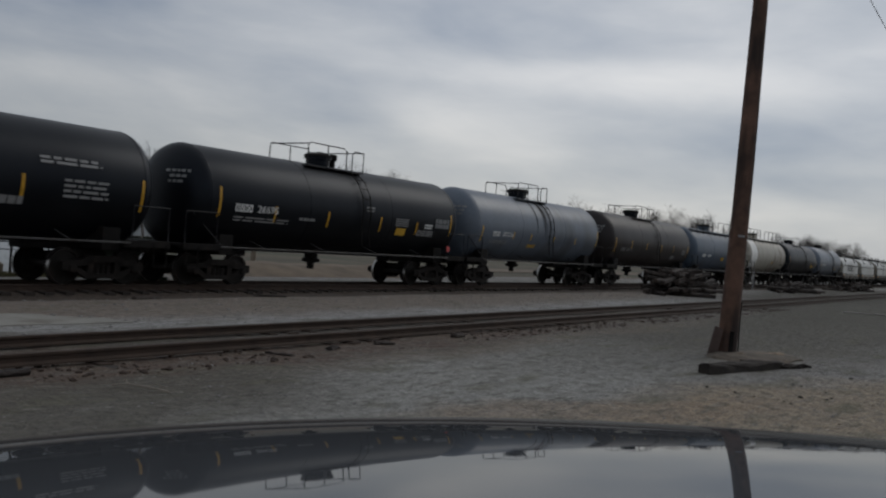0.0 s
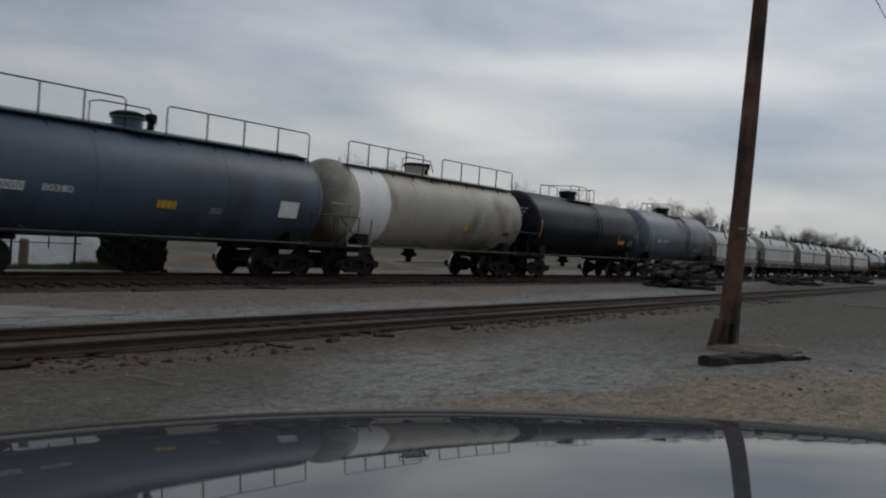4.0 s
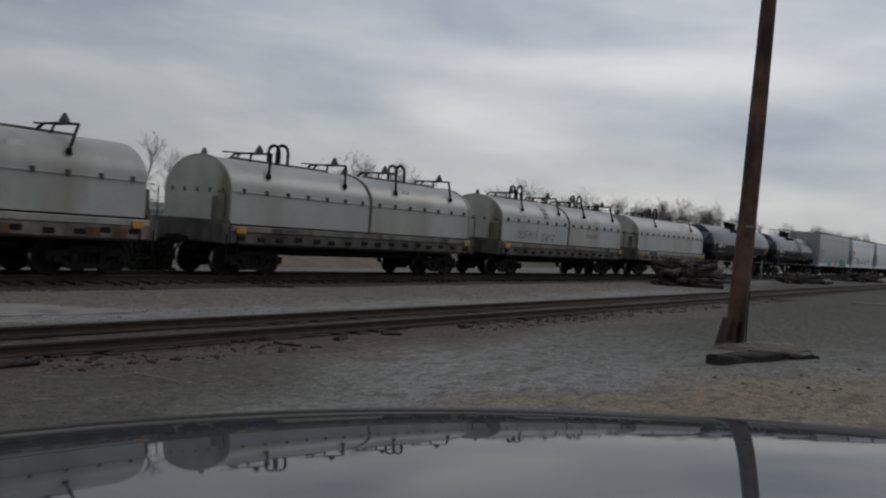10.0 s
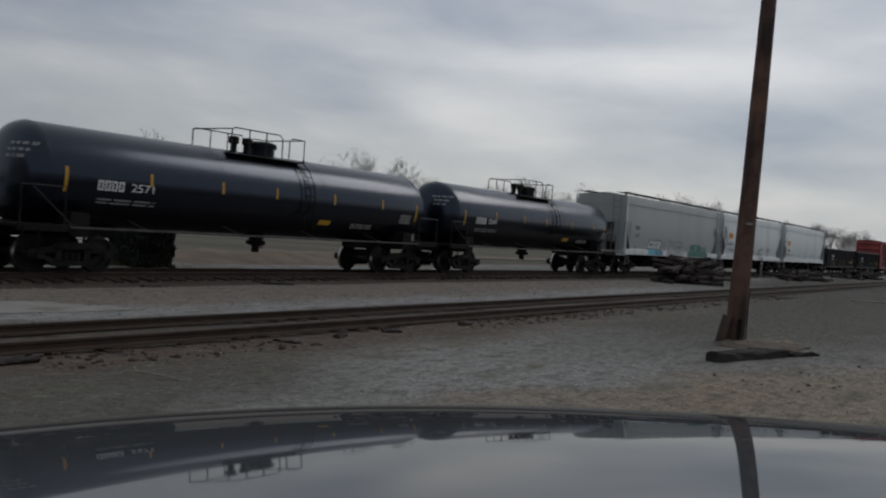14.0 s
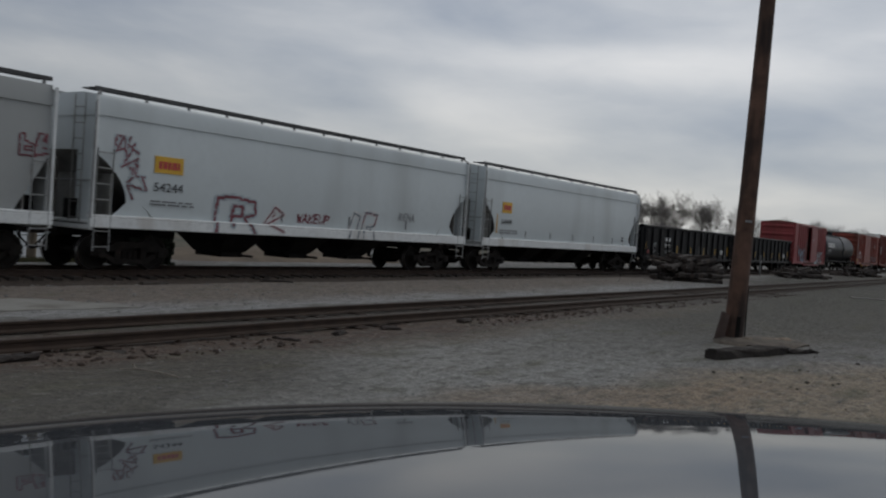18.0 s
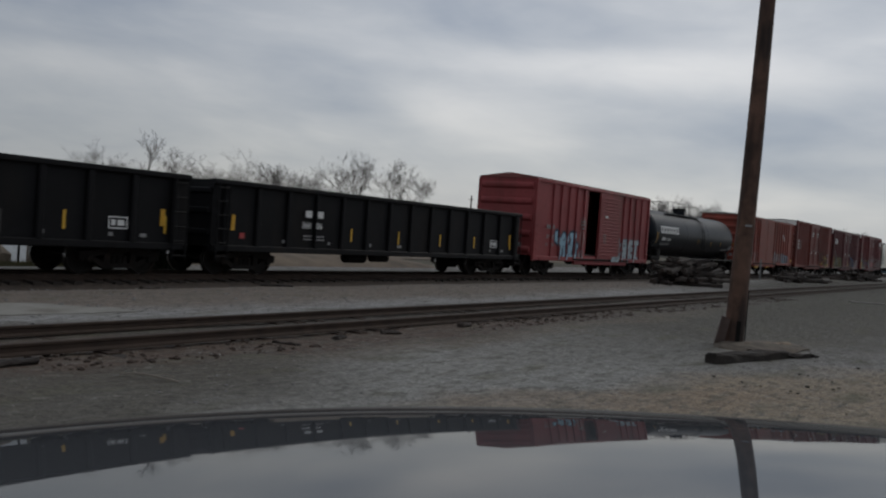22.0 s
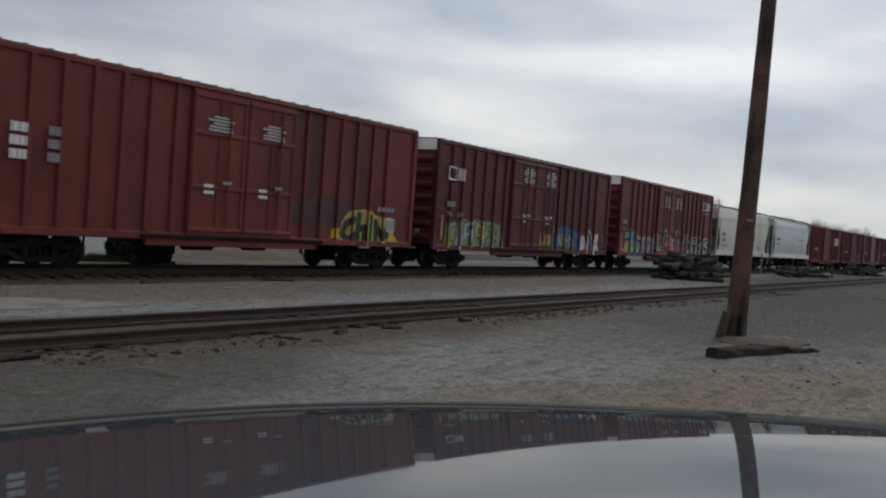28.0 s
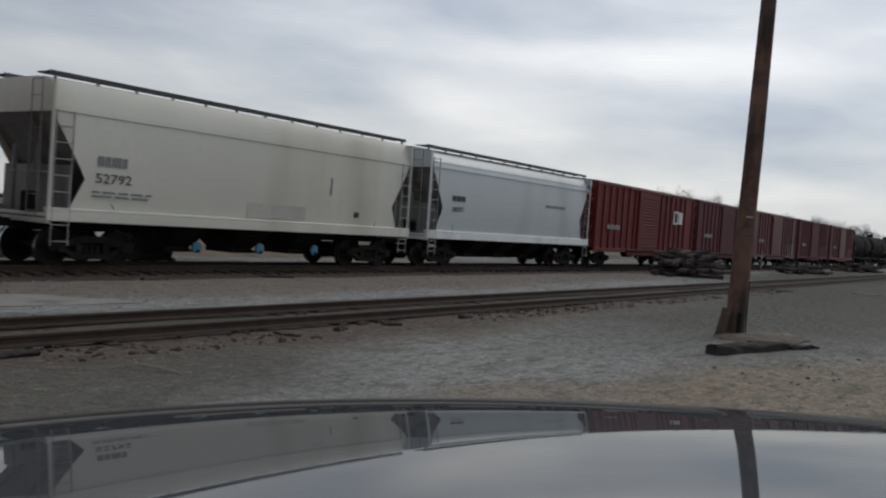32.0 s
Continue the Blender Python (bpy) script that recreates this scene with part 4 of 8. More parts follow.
# ---- covered hoppers ----
def hopper_car(name, label, x0, x1, paint, sill, cut_style="slope", ze=4.26, roof_z=4.33, bays=3, truck_in=1.55, gates=None, pale_rail="rail_pale", cut_z=2.75, cut_in=.95, drop=.30, lean=1.42):
    xc = (x0 + x1) / 2
    car = rolling_car(name, label, "covered hopper car", xc)
    a, b = x0 - xc, x1 - xc
    zs = 1.30
    W = 1.55
    side_z = ze - drop

    # the bowed flank, cut back at both ends above the trucks
    def cut(z):
        if z > cut_z:
            return .12
        q = (cut_z - z) / (cut_z - zs)
        if cut_style == "round":
            return .12 + .92 * math.sin(min(1.0, q * 1.25) * math.pi / 2) ** 0.8 - .35 * max(0, q - .8) / .2
        if cut_style == "wedge":
            return .12 + cut_in * min(1.0, q / .66) - .34 * max(0.0, q - .66) / .34
        return .12 + cut_in * q

    levels = [zs + (cut_z - zs) * k / 9 for k in range(10)] + [cut_z + .01, (cut_z + side_z) / 2, side_z]
    for sy in (-1, 1):
        bm = bmesh.new()
        rows = []
        for z in levels:
            bow = W - .05 - .10 * ((z - 2.6) / 1.6) ** 2
            c = cut(z)
            rows.append([bm.verts.new((a + c + (b - a - 2 * c) * k / 12, sy * bow, z)) for k in range(13)])
        for p, q in zip(rows, rows[1:]):
            for k in range(12):
                f = (p[k], p[k + 1], q[k + 1], q[k])
                bm.faces.new(f if sy < 0 else f[::-1])
        part("side_sheet", bm, paint, car, "", True)
    # end sheets: upright above, then sloping in under the body, shade painted in
    for x, s in ((a, 1), (b, -1)):
        bm = bmesh.new()
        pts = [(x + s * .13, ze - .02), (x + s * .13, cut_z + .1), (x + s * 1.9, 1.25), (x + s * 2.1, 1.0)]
        for name_, seg, paint_ in (("end_sheet", pts[:2], paint), ("slope_sheet", pts[1:], M["hop_end_shade"])):
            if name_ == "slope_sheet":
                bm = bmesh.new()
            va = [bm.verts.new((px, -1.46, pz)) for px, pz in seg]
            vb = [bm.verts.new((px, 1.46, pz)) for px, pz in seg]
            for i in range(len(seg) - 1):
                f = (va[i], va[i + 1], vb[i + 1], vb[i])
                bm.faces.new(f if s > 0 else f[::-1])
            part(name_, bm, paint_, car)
        for y in (-.5, .5):
            part("end_strut", boxes((x + s * .35 - .05, x + s * .35 + .05, y - .05, y + .05, 1.2, 2.75), b=.015), M["hop_end_shade"], car)
        lo, hi = sorted((x, x + s * 2.2))
        part("end_platform", boxes((lo, hi, -1.5, 1.5, 1.03, 1.10), b=.01), M["under"], car)
        part("end_sill", boxes((*sorted((x, x + s * .12)), -1.52, 1.52, .92, 1.16), b=.02), sill, car)
        part("corner_post", boxes((*sorted((x + s * .02, x + s * .10)), -1.56, -1.48, 1.12, ze - .05), b=.02), sill, car)
        part("corner_post", boxes((*sorted((x + s * .02, x + s * .10)), 1.48, 1.56, 1.12, ze - .05), b=.02), sill, car)
        ladder(car, x + s * .34, -1.56, .42, cut_z + .15, M[pale_rail], .44, r=.014)
        ladder(car, x - s * .02, -.95, 1.1, ze, M["hop_end_shade"], .42, "y", r=.012)
        part("hand_rail", bar((x, -1.45, 2.1), (x, .2, 2.1), r=.02), M[pale_rail], car)
        for y in ((-1.12, 1.12) if cut_style != "wedge" else ()):
            part("end_column", boxes((*sorted((x + s * .05, x + s * .13)), y - .30, y + .30, 1.10, cut_z + .12), b=.02), paint, car)
        # the bulkhead has the recess's shade in its colour too
        part("bulkhead", boxes((*sorted((x + s * .62, x + s * .66)), -1.40, 1.40, 1.10, 2.3), b=.01), M["hop_end_shade"], car)
        part("brake_gear", boxes((*sorted((x + s * .0, x + s * .13)), -.95, -.45, 1.16, 1.65), b=.03), M["under"], car)
        add_truck(car, x + s * truck_in)
    # bent rails from sill to roof at the corners
    if cut_style == "round":
        for x, s in ((a, 1), (b, -1)):
            part("grab_rail", bar((x + s * .0, -1.57, 1.2), (x + s * .0, -1.57, ze - .25), (x + s * .08, -1.5, ze), (x + s * .3, -1.25, ze + .16), (x + s * .6, -.9, ze + .2), r=.026), M[pale_rail], car)
    # roof, hatch coaming and running boards
    bm = bmesh.new()
    half = [(W - .12, side_z - .03), (W - .055, side_z - .012)]
    for k in range(7):
        q = radians(90 * k / 6)
        bulge = 1.0 if cut_style == "round" else 0.35
        flat = k / 6
        py = lean + (W - .055 - lean) * (bulge * math.cos(q) + (1 - bulge) * (1 - flat))
        pz = side_z + (ze - side_z) * (bulge * math.sin(q) + (1 - bulge) * flat)
        half.append((py, pz))
    half.append((.75, roof_z))
    ring = [(-p, q) for p, q in half] + half[::-1]
    extrude_x(bm, ring[::-1], a + .1, b - .1)
    bmesh.ops.recalc_face_normals(bm, faces=bm.faces[:])
    part("roof_sheet", bm, paint, car, "", True)
    part("hatch_trough", boxes((a + .5, b - .5, -.32, .32, roof_z - .03, roof_z + .08), b=.03), M["run_board"], car)
    for y in ((-1.08, 1.08) if cut_style != "wedge" else (-.96, .96)):
        # dark edge strip made deeper to stand in for shade below the board
        board = part("running_board", boxes((a + .08, b - .08, y - .26, y + .26, roof_z + .07, roof_z + .10), (a + .08, b - .08, y - .28, y - .255, roof_z + .02, roof_z + .125), b=.006), M["run_board"], car)
        n = 13
        for k in range(n):
            x = a + .25 + (b - a - .5) * k / (n - 1)
            part("bracket", boxes((x - .03, x + .03, y - .27, y - .20, ze - .02, roof_z + .072), b=.01), M["rail_pale"], board)
    # deep pale side sill
    part("side_sill", boxes((a, b, -1.575, -1.47, .98, 1.24), (a, b, -1.575, -1.40, 1.22, 1.30), b=.02), sill, car)
    part("side_sill", boxes((a, b, 1.47, 1.575, .98, 1.30), b=.02), sill, car)
    for lo, hi in ((a + .1, a + 3.6), (b - 3.6, b - .1)):
        part("centre_sill", boxes((lo, hi, -.2, .2, .72, 1.02), b=.02), M["under"], car)
    # discharge bays
    lo, hi = a + .25 * (b - a) - .1, b - .25 * (b - a) + .1
    for k in range(bays):
        c = lo + (hi - lo) * (k + .5) / bays
        w = (hi - lo) / bays * .5
        bm = bmesh.new()
        loft = []
        for j in range(9):
            u = j / 8
            hx = w * (.38 + .60 * (1 - math.sqrt(max(0.0, 1 - u * u))))
            hy = .50 + .88 * u ** .8
            z = .40 + .76 * u
            loft.append([bm.verts.new((c + sx * hx, sy * hy, z)) for sx, sy in ((-1, -1), (1, -1), (1, 1), (-1, 1))])
        for p, q in zip(loft, loft[1:]):
            for i in range(4):
                bm.faces.new((p[i], p[(i + 1) % 4], q[(i + 1) % 4], q[i]))
        bm.faces.new(loft[0][::-1])
        bay = part("hopper_bay", bm, M["under"], car)
        part("outlet_gate", boxes((c - .42, c + .42, -.56, .56, .26, .40), b=.03), M["under"], bay)
        if gates:
            part("gate_wheel", lathe(bmesh.new(), [(-1.05, .05), (-1.03, .16), (-.96, .16), (-.94, .05)], 14, "y", (c + .3, 0, .42)), gates, bay, "blue painted gate handwheel")
        part("gate_shaft", bar((c + .3, -1.1, .32), (c + .3, 1.1, .32), r=.04), M["under"], bay)
    add_couplers(car, a, b, .55)

    def y_of(x, z):
        if z < zs:
            return -1.577
        z = round(z / .12) * .12
        return -(W - .045 - .10 * ((z - 2.6) / 1.6) ** 2) - .004

    def span(z):
        c_ = cut(max(z, zs)) if z > zs else 0.0
        return a + c_ + .03, b - c_ - .03

    return car, (a, b, zs, ze, xc, y_of, span)


# ---- coil cars ----
def coil_car(name, label, x0, x1, covers, clean=True, truck_in=1.3, gear=0.0):
    xc = (x0 + x1) / 2
    car = rolling_car(name, label, "coil car", xc)
    a, b = x0 - xc, x1 - xc
    W, z0, zm, zt = 1.42, 1.41, 2.33, 3.33
    paint = M["coil_white"]
    n = covers
    for k in range(n):
        lo, hi = a + (b - a) * k / n + (.02 if k else 0), a + (b - a) * (k + 1) / n - (.02 if k < n - 1 else 0)
        ring = [(-W, z0), (-W, zm)] + [(-W * math.cos(radians(q)), zm + (zt - zm) * math.sin(radians(q))) for q in range(10, 171, 8)] + [(W, zm), (W, z0)]
        bm = bmesh.new()
        extrude_x(bm, ring[::-1], lo, hi)
        bmesh.ops.recalc_face_normals(bm, faces=bm.faces[:])
        cover = part("cover", bm, paint, car, "", True)
        # grimy end bulkhead sheets
        for x, s in ((lo, -1), (hi, 1)):
            if (s < 0 and k == 0) or (s > 0 and k == n - 1):
                sheet = bmesh.new()
                extrude_x(sheet, [(y * .985, z0 + (z - z0) * .985) for y, z in ring][::-1], *sorted((x + s * .003, x + s * (.042 if n > 1 else .012))))
                bmesh.ops.recalc_face_normals(sheet, faces=sheet.faces[:])
                part("end_sheet", sheet, M["coil_end"], cover, "brown-stained end sheet")
        # rolled seam at mid height with its stubs
        for y in (-1, 1):
            part("seam_flange", boxes((lo + .01, hi - .01, y * W - .03, y * W + .03, zm - .035, zm + .015), b=.01), paint, cover)
        stub = finish("stub", boxes((-.05, .05, -W - .06, -W + .02, zm - .05, zm + .09), b=.015), M["coil_sill"])
        m = max(4, int((hi - lo) / .85))
        for j in range(m):
            part("stub", stub, None, cover, at=(lo + (hi - lo) * (j + .5) / m, 0, 0))
        for x in ((lo, hi) if n > 1 else ()):
            rim = bmesh.new()
            out = [(y * 1.02, z0 + (z - z0) * 1.02) for y, z in ring]
            extrude_x(rim, out[::-1], x - .035, x + .035)
            part("end_rim", rim, M["coil_sill"] if 0 < k * 1.0 + (x == hi) < n else paint, cover)
        # lifting brackets with their draw bars, and the centre hoops
        L = hi - lo
        for fx, back in ((.27, .24), (.83, .26)):
            x = lo + L * fx + gear
            top = zt + .24
            part("draw_bar", bar((x - (.86 if n == 1 else L * back), -.3, zt + .16), (x - .1, -.36, top - .02), r=.024), M["under"], cover)
            f = bmesh.new()
            for y in (-1, 1):
                tube(f, [(x, y * .80, top), (x - .50, y * 1.26, 2.88)], .042)
                tube(f, [(x - .26, y * .24, top), (x - .48, y * .38, zt - .06)], .035)
                tube(f, [(x, y * .80, top), (x - .27, y * .22, top)], .035)
                lathe(f, [(2.78, .085), (2.92, .065)], 8, "z", (x - .51, y * 1.27, 0))
            tube(f, [(x - .26, -.26, top), (x - .26, .26, top)], .03)
            part("lifting_bracket", f, M["under"], cover)
            part("lifting_cone", lathe(bmesh.new(), [(top - .02, .15), (top + .12, .11), (top + .26, .03)], 10, "z", (x - .14, -.42, 0)), M["run_board"], cover)
        part("end_cone", lathe(bmesh.new(), [(zt - .02, .11), (zt + .10, .09), (zt + .22, .04)], 10, "z", (lo + .12, 0, 0)), M["coil_sill"], cover)
        c = lo + L * .46 + gear * .85
        for y in (-.16, .22):
            hoop = [(c - .24, y, zt - .1), (c - .24, y, zt + .42)] + [(c - .24 * math.cos(radians(q)), y, zt + .42 + .22 * math.sin(radians(q))) for q in (30, 60, 90, 120, 150)] + [(c + .24, y, zt + .42), (c + .24, y, zt - .1)]
            part("lifting_hoop", bar(*hoop, r=.05, n=8), M["under"], cover)
        part("ridge_bar", boxes((lo + L * .2, hi - L * .12, -.08, .08, zt - .02, zt + .07), b=.02), M["coil_sill"], cover)
    # underframe: pale top sill, pockets, dark lower sill
    for lo, hi in ((-1.56, -1.36), (1.36, 1.56)):
        part("top_sill", boxes((a - .05, b + .05, lo, hi, 1.19, 1.36), b=.02), M["coil_side"] if covers > 1 else M["coil_pale"] if clean else M["coil_side"], car)
    for lo, hi in ((-1.53, -1.30), (1.30, 1.53)):
        part("side_sill", boxes((a - .05, b + .05, lo, hi, .86, 1.188), b=.02), M["coil_grimy"] if covers > 1 else M["coil_side"], car)
    part("bottom_flange", boxes((a + .3, b - .3, -1.57, -1.28, .80, .86), b=.015), M["under"], car)
    pocket = finish("stake_pocket", boxes((-.16, .10, -1.57, -1.531, .97, 1.10), b=.02), M["under"])
    m = int((b - a) / .75)
    rusty = finish("rust_patch_plate", boxes((-.22, .20, -1.545, -1.5305, .90, 1.12), b=.004), M["rust_plate"])
    pick = random.Random(int(x0 * 10))
    for j in range(m):
        x = a + .4 + (b - a - .8) * j / (m - 1)
        if n > 1 or pick.random() < .75:
            part("stake_pocket", pocket, None, car, at=(x + pick.uniform(-.08, .08), 0, pick.uniform(-.05, .03)))
        if n == 1 and pick.random() < .3:
            part("patch_plate", rusty, None, car, at=(x + .38, 0, 0))
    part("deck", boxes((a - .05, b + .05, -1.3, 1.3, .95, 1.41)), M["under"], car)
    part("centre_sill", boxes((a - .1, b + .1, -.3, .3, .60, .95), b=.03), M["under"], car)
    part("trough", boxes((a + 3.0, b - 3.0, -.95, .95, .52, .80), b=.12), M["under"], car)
    for x, s in ((a, 1), (b, -1)):
        part("end_plate", boxes((*sorted((x - s * .35, x - s * .06)), -1.5, 1.5, .85, 1.5), b=.02), M["coil_grimy"], car)
        part("reflector_plate", boxes((x + s * .30 - .17, x + s * .30 + .17, -1.595, -1.562, 1.14, 1.33), b=.01), M["orange_plate"], car, "orange reflector plate")
        part("step", bar((x - s * .2, -1.55, 1.1), (x - s * .2, -1.55, .40), (x + s * .2, -1.55, .40), (x + s * .2, -1.55, 1.1), r=.022), M["under"], car)
        part("hand_rail", bar((x - s * .30, -1.5, 1.4), (x - s * .30, -1.5, 2.25), (x - s * .30, -1.2, 2.3), r=.018), M["under"], car)
        part("brake_stand", boxes((*sorted((x - s * .22, x - s * .32)), -1.15, -.95, 1.4, 2.15), b=.02), M["coil_sill"], car)
        part("seam_flange", boxes((*sorted((x - s * .03, x + s * .01)), -1.40, 1.40, 2.29, 2.345)), M["coil_sill"], car)
        for y in (-1.1, -.55, 0, .55, 1.1):
            part("stub", boxes((*sorted((x - s * .07, x)), y - .05, y + .05, 2.27, 2.40), b=.015), M["coil_sill"], car)
        add_truck(car, x + s * truck_in)
    add_couplers(car, a - .3, b + .3, .62)

    def y_of(x, z):
        if z < zm:
            return -W - .002
        z = round(z / .08) * .08
        return -W * math.sqrt(max(0.02, 1 - ((z - zm) / (zt - zm)) ** 2)) - .012

    return car, (a, b, z0, zt, xc, y_of)


# ---- gondolas ----
def gondola_car(name, label, x0, x1, seed=1, truck_in=1.7):
    xc = (x0 + x1) / 2
    car = rolling_car(name, label, "gondola car", xc)
    a, b = x0 - xc, x1 - xc
    zb, zt = .62, 2.47
    paint = M["gond"]
    for y in (-1, 1):
        lo, hi = sorted((y * 1.46, y * 1.41))
        part("side_wall", boxes((a, b, lo, hi, zb + .1, zt)), paint, car)
        lo, hi = sorted((y * 1.58, y * 1.38))
        part("top_chord", boxes((a, b, lo, hi, zt - .02, zt + .13), b=.03), paint, car)
        lo, hi = sorted((y * 1.56, y * 1.40))
        part("side_sill", boxes((a, b, lo, hi, zb - .02, zb + .16), b=.02), paint, car)
    post = finish("side_post", boxes((-.09, .09, -1.56, -1.4605, zb + .16, zt - .02), b=.035), paint)
    n = 14
    xs = [a + .45 + (b - a - .9) * k / (n - 1) for k in range(n)]
    for x in xs:
        part("side_post", post, paint, car, at=(x, 0, 0))
        part("side_post", post, paint, car, at=pose(x, 0, 0, 0, 0, 180))
    for x, s in ((a, 1), (b, -1)):
        part("end_wall", boxes((*sorted((x, x + s * .06)), -1.41, 1.41, zb + .1, zt + .1)), paint, car)
        for z in (zb + .5, zb + 1.1, zb + 1.65):
            part("end_rib", boxes((*sorted((x - s * .09, x - s * .001)), -1.4, 1.4, z - .08, z + .08), b=.03), paint, car)
        add_truck(car, x + s * truck_in)
        ladder(car, x + s * .3, -1.6, .36, zt, paint, .42)
        part("reflector_strip", boxes((x + s * .78 - .065, x + s * .78 + .065, -1.475, -1.461, 1.2, 1.64)), M["yellow"], car)
    part("floor", boxes((a + .07, b - .07, -1.4, 1.4, 1.0, 1.08)), M["dark_void"], car)
    part("centre_sill", boxes((a + .1, b - .1, -.25, .25, .66, 1.0), b=.02), M["under"], car)
    for k in range(5):
        x = a + (b - a) * (k + 1) / 6
        part("cross_bearer", boxes((x - .1, x + .1, -1.39, 1.39, .64, 1.0), b=.02), M["under"], car)
    part("brake_cylinder", lathe(bmesh.new(), [(-.4, .17), (.4, .17), (.42, .1)], 14, "x", (-.4, -.9, .52)), M["under"], car, "", True)
    part("air_tank", lathe(bmesh.new(), [(-2.2, .05), (-2.16, .2), (-1.2, .2), (-1.16, .05)], 14, "x", (0, -.85, .5)), M["under"], car, "", True)
    add_couplers(car, a, b, .55)

    def y_of(x, z):
        return -1.562 if any(abs(x - q) < .09 for q in xs) else -1.462

    return car, (a, b, zb, zt, xc, y_of)


# ---- ground ----
def ground_material():
    m = bpy.data.materials.new("gravel_lot")
    m.use_nodes = True
    n, l = m.node_tree.nodes, m.node_tree.links
    b = n["Principled BSDF"]
    b.inputs["Roughness"].default_value = 0.95
    tc = n.new("ShaderNodeTexCoord")

    def tex(scale, detail, stretch=(1, 1, 1), kind="ShaderNodeTexNoise"):
        mp = n.new("ShaderNodeMapping")
        mp.inputs["Scale"].default_value = stretch
        l.new(tc.outputs["Object"], mp.inputs["Vector"])
        t = n.new(kind)
        t.inputs["Scale"].default_value = scale
        if kind == "ShaderNodeTexNoise":
            t.inputs["Detail"].default_value = detail
        l.new(mp.outputs[0], t.inputs["Vector"])
        return t

    def rng(src, lo, hi):
        r = n.new("ShaderNodeMapRange")
        r.inputs[1].default_value, r.inputs[2].default_value = lo, hi
        l.new(src, r.inputs[0])
        return r.outputs[0]

    def mix(a, c, fac, mode="MIX"):
        x = n.new("ShaderNodeMix")
        x.data_type, x.blend_type = "RGBA", mode
        for sock, v in ((x.inputs[6], a), (x.inputs[7], c), (x.inputs[0], fac)):
            if isinstance(v, tuple):
                sock.default_value = (*v, 1)
            elif isinstance(v, (int, float)):
                sock.default_value = v
            else:
                l.new(v, sock)
        return x.outputs[2]

    def mul(a, c):
        x = n.new("ShaderNodeMath")
        x.operation = "MULTIPLY"
        l.new(a, x.inputs[0])
        if isinstance(c, float):
            x.inputs[1].default_value = c
        else:
            l.new(c, x.inputs[1])
        return x.outputs[0]

    base = mix((0.205, 0.199, 0.188), (0.315, 0.307, 0.293), rng(tex(0.35, 7).outputs["Fac"], 0.35, 0.65))
    base = mix(base, (0.14, 0.132, 0.122), mul(rng(tex(1.6, 6, (0.6, 1.5, 1)).outputs["Fac"], 0.48, 0.70), 0.6))
    base = mix(base, (0.21, 0.172, 0.130), mul(rng(tex(0.22, 5, (0.5, 1.6, 1)).outputs["Fac"], 0.5, 0.68), 0.55))
    # sandy soil round the pole
    def patch(x, y, rx, ry, turn=0.0):
        mp = n.new("ShaderNodeMapping")
        mp.vector_type = "TEXTURE"
        mp.inputs["Location"].default_value, mp.inputs["Scale"].default_value = (x, y, 0), (rx, ry, 50)
        mp.inputs["Rotation"].default_value = (0, 0, radians(turn))
        w = n.new("ShaderNodeVectorMath")
        w.operation = "ADD"
        l.new(tc.outputs["Object"], w.inputs[0])
        sc = n.new("ShaderNodeVectorMath")
        sc.operation = "SCALE"
        sc.inputs["Scale"].default_value = 2.2
        l.new(tex(0.6, 4).outputs["Color"], sc.inputs[0])
        l.new(sc.outputs[0], w.inputs[1])
        l.new(w.outputs[0], mp.inputs["Vector"])
        g = n.new("ShaderNodeTexGradient")
        g.gradient_type = "SPHERICAL"
        l.new(mp.outputs[0], g.inputs[0])
        return rng(g.outputs["Fac"], 0.0, 0.45)
    # clean grey gravel across the yard
    base = mix(base, (0.335, 0.330, 0.306), mul(patch(13.0, 8.0, 9.0, 3.4), 0.75))
    base = mix(base, (0.300, 0.238, 0.165), mul(patch(14.2, 3.3, 5.5, 2.0, -20), 0.9))
    base = mix(base, (0.285, 0.205, 0.135), mul(patch(10.8, 5.1, 3.4, 0.9, -25), 0.55))
    base = mix(base, (0.088, 0.081, 0.064), mul(patch(31.5, 7.8, 20.0, 6.6), 0.95))
    base = mix(base, (0.062, 0.058, 0.042), mul(patch(60.0, 8.6, 38.0, 7.0), 0.95))
    base = mix(base, (0.34, 0.336, 0.328), mul(patch(20.0, 13.9, 34.0, 1.9), 0.85))
    base = mix(base, (0.215, 0.174, 0.142), mul(patch(18.0, 17.9, 44.0, 3.9), 0.95))
    base = mix(base, (0.165, 0.130, 0.098), mul(patch(12.0, 10.2, 26.0, 1.7), 0.8))
    base = mix(base, (0.074, 0.060, 0.049), mul(patch(20.0, 11.6, 48.0, 2.3), 0.97))
    base = mix(base, (0.085, 0.074, 0.056), mul(patch(6.0, 9.6, 5.5, 3.2), 0.85))
    base = mix(base, (0.045, 0.040, 0.030), mul(patch(80.0, 13.0, 46.0, 5.5), 0.95))
    # rust-stained soil along the near rail of the siding
    base = mix(base, (0.098, 0.060, 0.040), mul(patch(10.0, 10.75, 18.0, 1.3), 0.9))
    # lumps, ruts and dead weeds
    base = mix(base, (0.085, 0.080, 0.062), mul(rng(tex(3.2, 6, (0.7, 1.8, 1)).outputs["Fac"], 0.52, 0.66), 0.62))
    base = mix(base, (0.31, 0.298, 0.275), mul(rng(tex(4.6, 5, (0.8, 1.5, 1)).outputs["Fac"], 0.56, 0.68), 0.3))
    base = mix(base, (0.105, 0.098, 0.058), mul(rng(tex(1.1, 6, (0.6, 1.5, 1)).outputs["Fac"], 0.56, 0.68), 0.55))
